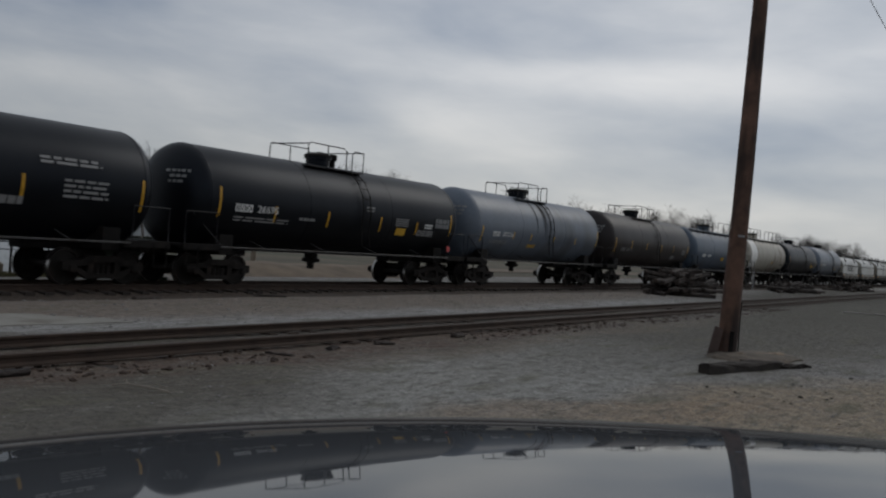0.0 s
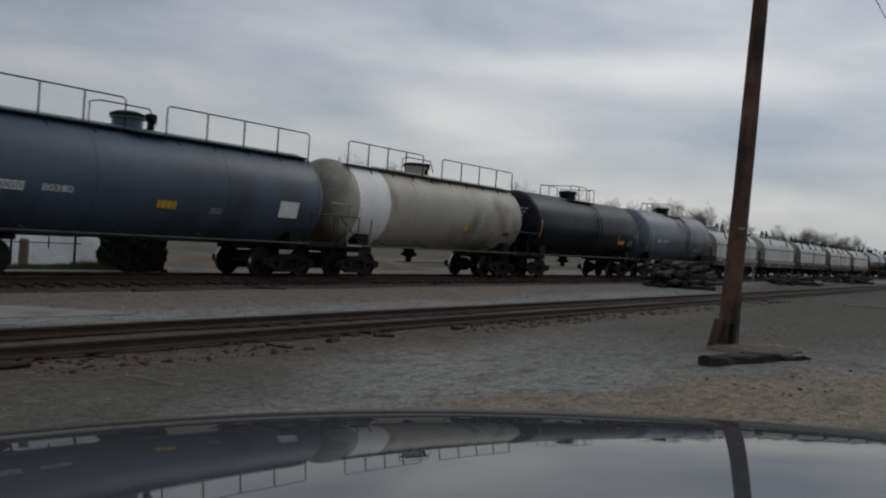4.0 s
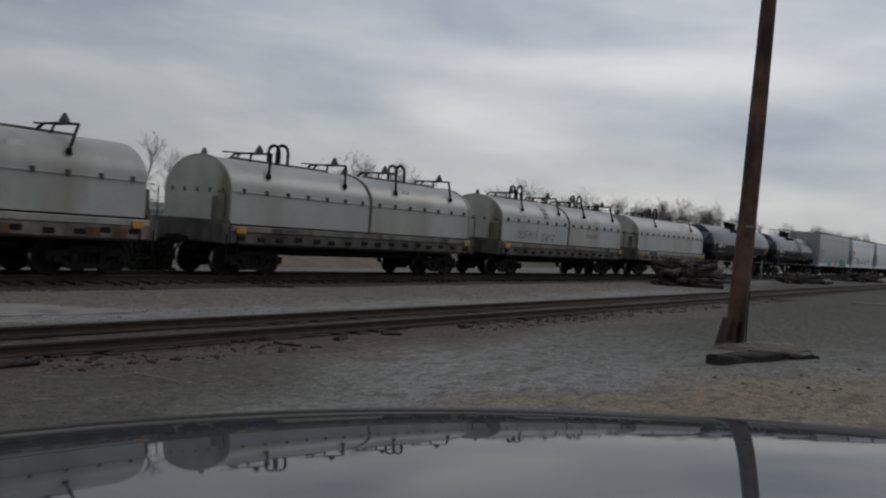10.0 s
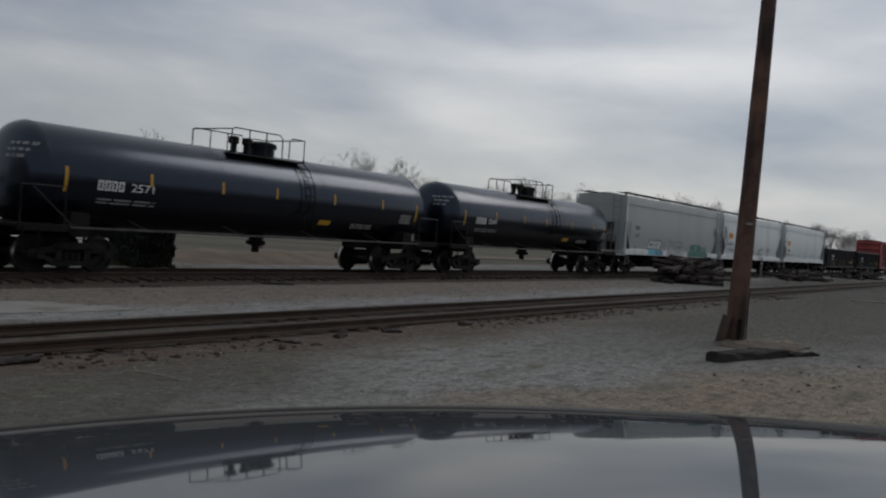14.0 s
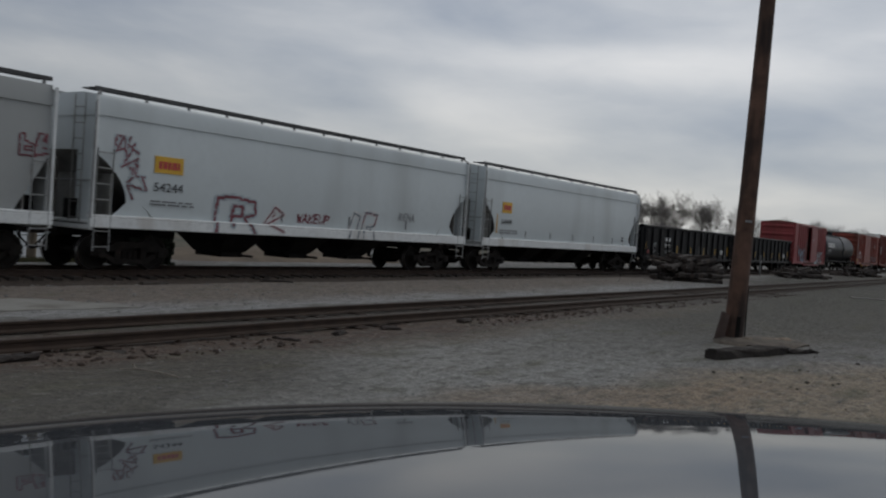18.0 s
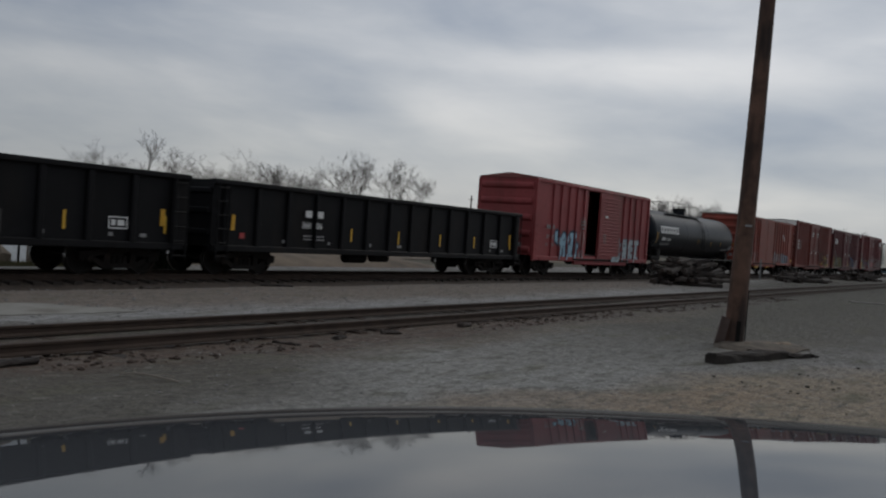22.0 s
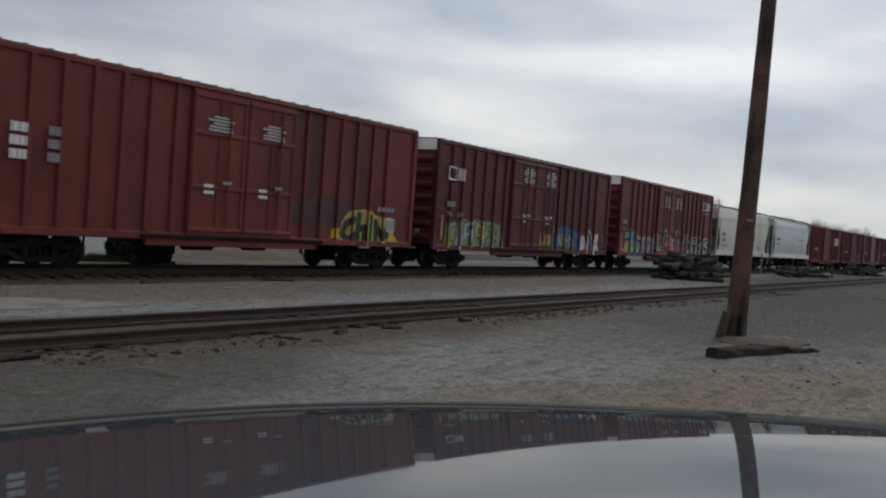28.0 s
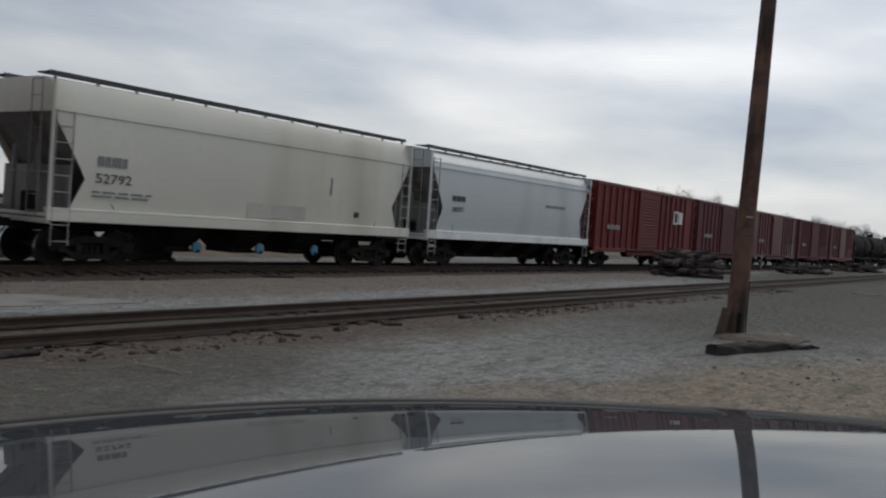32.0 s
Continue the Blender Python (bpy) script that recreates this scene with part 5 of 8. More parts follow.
    # stones and grit
    vor = tex(16.0, 0, kind="ShaderNodeTexVoronoi")
    grey = n.new("ShaderNodeRGBToBW")
    l.new(vor.outputs["Color"], grey.inputs[0])
    base = mix(base, grey.outputs[0], 0.30, "OVERLAY")
    base = mix(base, (0.075, 0.07, 0.064), mul(rng(tex(55.0, 3).outputs["Fac"], 0.50, 0.66), 0.75))
    base = mix(base, (0.07, 0.064, 0.056), mul(rng(tex(9.0, 4, (0.6, 1.6, 1)).outputs["Fac"], 0.58, 0.70), 0.6))
    base = mix(base, (0.52, 0.51, 0.49), mul(rng(tex(13.0, 3).outputs["Fac"], 0.68, 0.74), 0.6))
    base = mix(base, (0.125, 0.112, 0.098), mul(rng(tex(2.4, 5, (0.5, 2.5, 1)).outputs["Fac"], 0.55, 0.72), 0.55))
    l.new(base, b.inputs["Base Color"])
    bp = n.new("ShaderNodeBump")
    bp.inputs["Strength"].default_value, bp.inputs["Distance"].default_value = 1.0, 0.05
    l.new(tex(28.0, 5).outputs["Fac"], bp.inputs["Height"])
    lumps = n.new("ShaderNodeBump")
    lumps.inputs["Strength"].default_value, lumps.inputs["Distance"].default_value = 0.8, 0.22
    l.new(tex(3.4, 6, (0.8, 1.3, 1)).outputs["Fac"], lumps.inputs["Height"])
    l.new(lumps.outputs[0], bp.inputs["Normal"])
    l.new(bp.outputs[0], b.inputs["Normal"])
    return m


M["ground"] = ground_material()
M["grass"] = mat("dormant_grass", (0.075, 0.063, 0.040), 0.95, 0, 0.35, 0.12, 0, (0.045, 0.046, 0.025), 0.5, 0.5, 12)
M["pale_stone"] = mat("pale_concrete_pad", (0.245, 0.236, 0.212), 0.9, 0, 0.12, 1.4, 0, (0.15, 0.135, 0.115), 0.50, 0.5, 20)
M["ballast"] = mat("dark_ballast", (0.052, 0.038, 0.029), 0.95, 0, 0.45, 7.0, 0, (0.098, 0.074, 0.057), 0.58, 0.9, 22)
M["tie"] = mat("creosoted_tie", (0.032, 0.024, 0.019), 0.9, 0, 0.35, 3.0, 0, (0.06, 0.046, 0.036), 0.58, 0.5, 30, 0.35)
M["rail"] = mat("rusty_rail", (0.040, 0.024, 0.016), 0.85, 0.0, 0.3, 4.0, 0, (0.055, 0.034, 0.025), 0.6)
M["rail_top"] = mat("worn_rail_head", (0.30, 0.27, 0.25), 0.38, 0.9, 0.2, 6.0)
M["rail_top_dull"] = mat("dull_rail_head", (0.16, 0.135, 0.12), 0.48, 0.5, 0.25, 6.0)
M["pole"] = mat("pole_weathered_timber", (0.100, 0.053, 0.036), 0.85, 0, 0.5, 3.4, 0.9, (0.022, 0.013, 0.010), 0.46, 0.5, 30)
M["timber"] = mat("old_grey_timber", (0.052, 0.038, 0.031), 0.9, 0, 0.45, 3.0, 0, (0.016, 0.012, 0.010), 0.48, 0.5, 25, 0.6)
M["old_baulk"] = mat("rotten_dark_baulk", (0.026, 0.020, 0.016), 0.92, 0, 0.45, 4.0, 0, (0.016, 0.012, 0.010), 0.50, 0.9, 18)
M["stone"] = mat("loose_stone", (0.21, 0.205, 0.197), 0.9, 0, 0.4, 8.0, 0, (0.36, 0.35, 0.34), 0.62)
M["bark"] = mat("bare_tree_bark", (0.118, 0.106, 0.099), 0.9, 0, 0.25, 0.6)
M["hedge"] = mat("dark_evergreen_leaves", (0.018, 0.026, 0.014), 0.8, 0, 0.4, 3.0)
M["tan_road"] = mat("tan_gravel_road", (0.150, 0.115, 0.082), 0.95, 0, 0.3, 0.8, 0, (0.085, 0.066, 0.048), 0.55, 0.4, 20)
M["white_wall"] = mat("white_sheet_metal_wall", (0.38, 0.405, 0.42), 0.6, 0, 0.10, 0.4, 0.8, (0.27, 0.275, 0.27), 0.52)


def ground_height(x, y):
    dip = 0.025 * max(0.0, 1 - ((y - 10.6) / 1.9) ** 2) + 0.15 * max(0.0, min(1.0, (y - 17.3) / 1.2, (23.8 - y) / 1.2))
    if not (-6 < x < 60 and -4 < y < 18.5):
        return -dip
    return -dip + 0.035 * noise.noise(Vector((x * 0.25, y * 0.3, 1.7))) + 0.018 * noise.noise(Vector((x * 1.3, y * 1.3, 4.1)))


def build_ground():
    bm = bmesh.new()
    xs = [-3000, -900, -300, -120, -50, -20, -8] + [-4 + .45 * k for k in range(90)] + [38, 41, 45, 50, 57, 66, 80, 100, 130, 180, 260, 400, 700, 1200, 2200, 4500]
    ys = [-3000, -800, -200, -60, -20, -6] + [-3 + .42 * k for k in range(50)] + [18.6, 19.5, 22, 22.6, 23.2, 23.8, 24.4, 27, 31, 36, 42, 50, 62, 80, 110, 160, 260, 500, 1000, 2000, 4500]
    grid = [[bm.verts.new((x, y, ground_height(x, y))) for y in ys] for x in xs]
    for i in range(len(xs) - 1):
        for j in range(len(ys) - 1):
            bm.faces.new((grid[i][j], grid[i + 1][j], grid[i + 1][j + 1], grid[i][j + 1]))
    tagged(new("ground", finish("ground", bm, M["ground"], True)), "grey and tan gravel rail yard ground with scattered stones", "ground", kind="structure")
    # dormant grass beyond the tracks, one sheet a little above the lot
    bm = bmesh.new()
    xs = [-400, -60, 0, 20, 24, 30, 40, 60, 90, 140, 220, 400, 900, 2000, 4400]
    ys = [27.5, 29, 32, 36, 45, 60, 90, 150, 300, 700, 2000, 4400]
    rnd = random.Random(5)
    grid = [[bm.verts.new((x, y + (rnd.uniform(-.8, .8) if j == 0 else 0), -0.03 if j == 0 else 0.05 + 0.25 * noise.noise(Vector((x * .05, y * .08, 3))) ** 2)) for j, y in enumerate(ys)] for x in xs]
    for i in range(len(xs) - 1):
        for j in range(len(ys) - 1):
            bm.faces.new((grid[i][j], grid[i + 1][j], grid[i + 1][j + 1], grid[i][j + 1]))
    tagged(new("grass_field", finish("grass_field", bm, M["grass"], True)), "flat field of dormant yellow-green winter grass", "grass", kind="structure")


build_ground()


def rail_ring(h):
    return [(-.065, 0), (-.065, .02), (-.012, .045), (-.010, h - .05), (-.034, h - .035), (-.036, h - .006), (-.028, h), (.028, h), (.036, h - .006), (.034, h - .035), (.010, h - .05), (.012, .045), (.065, .02), (.065, 0)]


def build_track(name, label, yc, gauge, head_z, rail_h, x0, x1, top_mat, tie_x0, tie_n, pitch, sink, seed, bend=0.0):
    track = tagged(new(name), label, "railway track", kind="structure")
    xs = [x0, -20, 0, 20, 40, 60, 90, 140, 250, x1]
    for s in (-1, 1):
        for k, (a, b) in enumerate(zip(xs, xs[1:])):
            bm = bmesh.new()
            ring = [(y + yc + s * gauge / 2, z + head_z - rail_h) for y, z in rail_ring(rail_h)]
            extrude_x(bm, ring[::-1], a + .004, b - .004)
            me = finish("rail", bm, M["rail"])
            me.materials.append(top_mat)
            for p in me.polygons:
                if p.normal.z > 0.9 and p.center.z > head_z - .01:
                    p.material_index = 1
            part("rail", me, None, track)
    rnd = random.Random(seed)
    tie = boxes((-.115, .115, -1.3, 1.3, -.17, 0.0), b=.02)
    tie = finish("tie", tie, M["tie"])
    plate = finish("tie_plate", boxes((-.10, .10, -.16, .16, -.004, .016), b=.005), M["rail"])
    for k in range(tie_n):
        x = tie_x0 + k * pitch + rnd.uniform(-.04, .04)
        t = part("tie", tie, None, track, at=pose(x, yc + rnd.uniform(-.06, .06), head_z - rail_h - sink + rnd.uniform(-.015, .008), rnd.uniform(-.4, .4), 0, rnd.uniform(-1.5, 1.5)))
        if k < 75:
            for s in (-1, 1):
                part("tie_plate", plate, None, t, at=(0, s * gauge / 2, .004))
    return track


main_track = build_track("main_track", "main line track of worn rails on dark ballast", TRACK_Y, 1.52, RAIL_Z, .17, -400, 900, M["rail_top"], -6, 240, .52, -.025, 3)
siding = build_track("siding_track", "rusty siding track half sunk in the gravel", 10.55, 1.435, .160, .15, -120, 300, M["rail_top_dull"], -4, 150, .55, .046, 4)

bm = bmesh.new()
rnd = random.Random(8)
xs = [-400, -60, -20] + [-10 + k * .8 for k in range(120)] + [90, 110, 140, 200, 300, 900]
prof = [(-3.2, -.17), (-2.4, -.115), (-1.42, -.105), (-1.22, -.05), (-.9, -.03), (0, -.03), (.9, -.03), (1.22, -.04), (1.5, -.09), (2.4, -.115), (3.2, -.17)]
grid = [[bm.verts.new((x, TRACK_Y + y + rnd.uniform(-.12, .12) * (abs(y) > 1), z + rnd.uniform(-.012, .012))) for y, z in prof] for x in xs]
for i in range(len(xs) - 1):
    for j in range(len(prof) - 1):
        bm.faces.new((grid[i][j], grid[i + 1][j], grid[i + 1][j + 1], grid[i][j + 1]))
tagged(new("ballast", finish("ballast", bm, M["ballast"], True)), "low bank of dark grimy ballast under the main track", "ballast", kind="structure")


def stone_mesh(seed, size=1.0):
    r = random.Random(seed)
    bm = bmesh.new()
    bmesh.ops.create_icosphere(bm, subdivisions=1, radius=size)
    for v in bm.verts:
        v.co = Vector((v.co.x * r.uniform(.7, 1.2), v.co.y * r.uniform(.7, 1.2), v.co.z * r.uniform(.45, .75)))
    return bm


def scatter_stones(name, label, n, area, sizes, material, seed, clump=0.0):
    r = random.Random(seed)
    protos = []
    for k in range(5):
        b = stone_mesh(seed * 10 + k)
        b.verts.ensure_lookup_table()
        protos.append(([v.co.copy() for v in b.verts], [[v.index for v in f.verts] for f in b.faces]))
        b.free()
    verts, faces = [], []
    for _ in range(n):
        x, y = r.uniform(area[0], area[1]), r.uniform(area[2], area[3])
        if clump and noise.noise(Vector((x * .5, y * .8, seed))) < clump:
            continue
        s = sizes[0] + (sizes[1] - sizes[0]) * r.random() ** 3
        q = Euler((0, 0, r.random() * 6.3)).to_matrix()
        vs, fs = protos[r.randrange(5)]
        base = len(verts)
        z = ground_height(x, y) + s * .15
        verts += [(q @ v) * s + Vector((x, y, z)) for v in vs]
        faces += [[base + i for i in f] for f in fs]
    me = bpy.data.meshes.new(name)
    me.from_pydata(verts, [], faces)
    me.materials.append(material)
    tagged(new(name, me), label, "stones", kind="stuff")


scatter_stones("gravel_stones", "loose grey gravel stones on the lot", 2600, (4, 26, 1.5, 9.3), (.005, .024), M["stone"], 11, .05)
scatter_stones("track_side_stones", "stones and clods beside the tracks", 2400, (4, 45, 11.6, 18.2), (.01, .045), M["stone"], 12, 0.0)
scatter_stones("ballast_stones", "dark ballast stones along the rails", 1500, (2, 40, 8.7, 10.0), (.015, .055), M["rail"], 13, -.1)

# pale pad beside the siding
bm = bmesh.new()
corners = [(3.0, 13.9), (5.2, 13.75), (7.2, 13.5), (8.6, 13.3), (10.1, 13.25), (9.9, 13.7), (9.4, 14.4), (9.05, 14.95), (8.3, 15.0), (6.0, 15.3), (3.0, 15.5)]
out = []
for p_, q_ in zip(corners, corners[1:] + corners[:1]):
    for k in range(9):
        x, y = p_[0] + (q_[0] - p_[0]) * k / 9, p_[1] + (q_[1] - p_[1]) * k / 9
        out.append((x + .30 * noise.noise(Vector((x * 2.1, y * 2.1, 1.0))), y + .16 * noise.noise(Vector((x * 2.1, y * 2.1, 7.0)))))
va = [bm.verts.new((x, y, .022)) for x, y in out]
vb = [bm.verts.new((x, y, -.06)) for x, y in out]
bm.faces.new(va)
for i in range(len(out)):
    bm.faces.new((va[i - 1], vb[i - 1], vb[i], va[i]))
bmesh.ops.recalc_face_normals(bm, faces=bm.faces[:])
tagged(new("concrete_pad", finish("concrete_pad", bm, M["pale_stone"])), "pale worn concrete pad flush with the gravel", "concrete pad", kind="structure")


def timber_mesh(L, w, h, seed, ragged=.03):
    r = random.Random(seed)
    bm = bmesh.new()
    n = 7
    rows = []
    for k in range(n):
        x = -L / 2 + L * k / (n - 1)
        c = .03
        ring = [(-w / 2 + c, 0), (w / 2 - c, 0), (w / 2, c), (w / 2, h - c), (w / 2 - c, h), (-w / 2 + c, h), (-w / 2, h - c), (-w / 2, c)]
        rows.append([bm.verts.new((x + r.uniform(-.02, .02), y + r.uniform(-ragged, ragged) * .5, max(0, z + r.uniform(-ragged, ragged) * .6 * (z > .01)))) for y, z in ring])
    for p, q in zip(rows, rows[1:]):
        for i in range(8):
            bm.faces.new((p[i], p[(i + 1) % 8], q[(i + 1) % 8], q[i]))
    bm.faces.new(rows[0][::-1])
    bm.faces.new(rows[-1])
    return bm


# ---- the pole and what lies at its foot ----
pole = tagged(new("utility_pole"), "weathered brown timber utility pole standing in the gravel", "utility pole")
pole.matrix_basis = pose(17.55, 4.95, 0, 0, 1.5, -55.65)
bm = bmesh.new()
r_ = random.Random(21)
rows = []
for k in range(15):
    z = -.3 + 11.3 * k / 14
    rad = .188 - .0065 * z + r_.uniform(-.004, .004)
    rows.append([bm.verts.new((rad * math.cos(q * math.tau / 20) + .012 * math.sin(z * .6), rad * math.sin(q * math.tau / 20), z)) for q in range(20)])
for p, q in zip(rows, rows[1:]):
    for i in range(20):
        bm.faces.new((p[i], p[(i + 1) % 20], q[(i + 1) % 20], q[i]))
bm.faces.new(rows[-1])
part("shaft", bm, M["pole"], pole, "", True)
M["brace"] = mat("reddish_brace_plank", (0.075, 0.050, 0.042), 0.85, 0, 0.3, 4.0, 0.8, (0.04, 0.028, 0.022), 0.5)
brace = bmesh.new()
slab(brace, [(-.42, -.05), (-.24, -.05), (-.15, .52), (-.30, .57)], -.16, -.09)
part("brace_plank", brace, M["brace"], pole, "short reddish brace plank against the foot")
part("ground_wire", bar((.186, -.05, 1.1), (.19, -.05, .7), (.20, -.06, .25), (.21, -.03, .0), r=.012), M["under"], pole)
part("split", boxes((-.03, .05, -.200, -.183, -.05, .50)), M["under"], pole, "dark split in the timber at the foot")
part("tag", boxes((-.06, .07, -.20, -.183, 2.33, 2.37)), M["dim_white"], pole, "small pale metal tag")

sill = tagged(new("timber_baulk", finish("timber_baulk", timber_mesh(2.15, .20, .18, 3, .05), M["old_baulk"])), "dark weathered timber baulk lying at the foot of the pole", "timber baulk")
sill.matrix_basis = pose(15.42, 4.06, -.03, 0, 0, -17)
off_cut = tagged(new("rotten_timber", finish("rotten_timber", timber_mesh(.95, .2, .12, 9, .09), M["old_baulk"])), "broken piece of rotten timber on the gravel", "timber")
off_cut.matrix_basis = pose(16.75, 3.62, -.03, 0, 0, -28)
M["fresh_wood"] = mat("pale_split_wood", (0.26, 0.20, 0.14), 0.9, 0, 0.3, 5.0, 0, (0.13, 0.095, 0.065), 0.55)
slat = tagged(new("split_plank", finish("split_plank", timber_mesh(1.15, .14, .05, 12, .03), M["fresh_wood"])), "pale split plank lying behind the baulk at the pole", "plank")
slat.matrix_basis = pose(17.75, 4.35, .07, 0, 0, -30)
far_plank = tagged(new("bleached_plank", finish("bleached_plank", timber_mesh(1.9, .16, .06, 14, .02), M["pale_stone"])), "bleached plank lying far along the gravel lot", "plank")
far_plank.matrix_basis = pose(43.0, 6.2, .0, 0, 0, -60)
bm = bmesh.new()
bmesh.ops.create_uvsphere(bm, u_segments=18, v_segments=10, radius=1)
for v in bm.verts:
    k = 1 + .22 * noise.noise(v.co * 2.3)
    v.co = Vector((v.co.x * 1.15 * k, v.co.y * .7 * k, v.co.z * .10 * k))
M["soil"] = mat("heaped_soil", (0.12, 0.098, 0.076), 0.95, 0, 0.35, 3.0, 0, (0.06, 0.047, 0.036), 0.5, 0.8, 18)
heap = tagged(new("soil_mound", finish("soil_mound", bm, M["soil"], True)), "low mound of soil round the pole foot", "soil")
heap.matrix_basis = pose(17.75, 4.45, .02, 0, 0, -20)

for k, (x, y, L, w, turn) in enumerate([(9.66, 9.25, .45, .08, -76), (5.5, 9.4, .55, .16, 4), (10.9, 9.3, .35, .12, 20), (12.3, 9.35, .35, .14, -30), (14.6, 9.3, .4, .15, 10), (17.5, 17.3, .9, .12, -30), (13.7, 17.6, .8, .14, 8)]):
    ob = tagged(new("wood_scrap", finish("wood_scrap", timber_mesh(L, w, w * .5, 30 + k), M["timber"])), "splintered scrap of old tie wood", "wood scrap", "scraps beside the siding")
    ob.matrix_basis = pose(x, y, ground_height(x, y) - .01, 0, 0, turn)
M["clod"] = mat("dark_earth_clod", (0.045, 0.038, 0.031), 0.95, 0, 0.4, 6.0, 0, (0.08, 0.066, 0.05), 0.55, 0.6, 20)
rc = random.Random(55)
clods = [finish("earth_clod", stone_mesh(200 + k), M["clod"], True) for k in range(4)]
for k in range(28):
    x, y = rc.uniform(11.0, 17.5), rc.uniform(1.2, 3.9)
    size = .014 + .030 * rc.random() ** 2.5
    c_ = tagged(new("earth_clod", clods[k % 4]), "small dark clod of earth on sandy soil", "earth clod", "clods on the sandy soil")
    c_.matrix_basis = pose(x, y, ground_height(x, y) + size * .2, 0, 0, rc.uniform(0, 360)) @ Matrix.Diagonal((size, size, size, 1))
M["twig"] = mat("bleached_twig", (0.24, 0.21, 0.17), 0.9)
twig = bmesh.new()
tube(twig, [(-.33, .10, .02), (-.15, .05, .05), (.08, 0, .04), (.34, -.08, .02)], .010)
tube(twig, [(-.15, .05, .05), (-.21, .16, .08), (-.25, .24, .05)], .007)
tube(twig, [(.05, 0, .04), (.16, .08, .06), (.25, .1, .03)], .006)
ob = tagged(new("fallen_twig", finish("fallen_twig", twig, M["twig"])), "bare bleached twig lying on the gravel", "twig")
ob.matrix_basis = pose(6.15, 7.9, ground_height(6.15, 7.9), 0, 0, -55)


# ---- heaps of old ties ----
def tie_heap(name, label, x0, y0, lx, ly, n, hmax, seed):
    r = random.Random(seed)
    heap_ = tagged(new(name), label, "tie pile")
    heap_.location = (x0, y0, 0)
    made = [finish("old_tie", timber_mesh(2.5, .23, .18, seed + k, .05), M["timber"]) for k in range(4)]
    for k in range(n):
        u, v = r.gauss(0, .32), r.gauss(0, .32)
        u, v = max(-.95, min(.95, u)), max(-.95, min(.95, v))
        top = hmax * max(0.0, 1 - .55 * abs(u) ** 1.6 - .6 * abs(v) ** 2)
        z = r.random() ** .8 * top
        part("old_tie", made[k % 4], None, heap_, at=pose(u * lx / 2, v * ly / 2, max(z, .0), r.uniform(-10, 10), r.uniform(-8, 8) * (z > .15), r.gauss(-8, 20)))
    for k in range(10):
        part("old_tie", made[k % 4], None, heap_, at=pose((k / 9 - .5) * lx * .8, r.uniform(-.4, .4) * ly, 0, 0, 0, r.uniform(-70, 70)))


tie_heap("tie_pile", "heap of discarded dark rotten railway ties", 46.0, 15.6, 7.6, 3.2, 95, 1.15, 40)
tie_heap("tie_pile", "low scattered heap of broken ties by the track", 70.5, 15.3, 10.0, 2.6, 60, .62, 60)
tie_heap("tie_pile", "far low heap of broken ties by the track", 96.0, 15.2, 16.0, 3.0, 60, .7, 80)
post = tagged(new("marker_post"), "thin white marker post beside the main track", "marker post")
post.location = (66.5, 17.2, 0)
part("post", boxes((-.045, .045, -.045, .045, 0, 1.5), b=.015), M["dim_white"], post)
part("arm", boxes((-.28, .28, -.035, .035, 1.0, 1.08), b=.015), M["dim_white"], post)


# ---- the parked vehicle that carries the camera ----
def hood_material():
    m = bpy.data.materials.new("dark_metallic_car_paint")
    m.use_nodes = True
    n, l = m.node_tree.nodes, m.node_tree.links
    b = n["Principled BSDF"]
    b.inputs["Base Color"].default_value = (0.063, 0.067, 0.073, 1)
    b.inputs["Metallic"].default_value, b.inputs["Roughness"].default_value, b.inputs["Specular IOR Level"].default_value = 0.0, 0.5, 0.0
    b.inputs["Coat Weight"].default_value, b.inputs["Coat Roughness"].default_value, b.inputs["Coat IOR"].default_value = 0.78, 0.05, 1.43
    tc, t = n.new("ShaderNodeTexCoord"), n.new("ShaderNodeTexNoise")
    t.inputs["Scale"].default_value, t.inputs["Detail"].default_value = 5.0, 6.0
    l.new(tc.outputs["Object"], t.inputs["Vector"])
    r = n.new("ShaderNodeMapRange")
    r.inputs[1].default_value, r.inputs[2].default_value, r.inputs[3].default_value, r.inputs[4].default_value = 0.4, 0.8, 0.014, 0.042
    l.new(t.outputs["Fac"], r.inputs[0])
    l.new(r.outputs[0], b.inputs["Coat Roughness"])
    return m


M["hood"] = hood_material()
CAR_YAW = -55.65 - 16.0


def hood_crest(l):
    """How far ahead of the camera the hood's horizon lies, for a place l metres to the right."""
    if l > .45:
        return 2.243 - .10 * (l - .45) ** 2
    return 2.2393 + .0484 * l - .0933 * l ** 2 + .0467 * l ** 3 - .0221 * l ** 4


def hood_edge(l):
    return hood_crest(l) + .14


def hood_z(l, w):
    near = hood_crest(l) - w
    return 1.40 + .058 * l - .022 * l * l + .035 * near + .0825 * (1 - math.exp(-near / .5))


vehicle = tagged(new("parked_vehicle"), "dark glossy hood of the parked vehicle that carries the camera", "vehicle")
vehicle.matrix_basis = pose(0, 0, 0, 0, 0, CAR_YAW)
bm = bmesh.new()
ls = [-1.75 + 3.9 * k / 70 for k in range(71)]
grid = []
for l in ls:
    e = hood_edge(l)
    row = [(l, .45 + (e - .45) * (1 - (1 - k / 40) ** 1.4), None) for k in range(41)]
    pts = [Vector((a, w, hood_z(a, w))) for a, w, _ in row]
    p = pts[-1]
    pts += [p + Vector((0, .02, -.008)), p + Vector((0, .035, -.022)), p + Vector((0, .04, -.045)), p + Vector((0, .03, -.07))]
    grid.append([bm.verts.new(q) for q in pts])
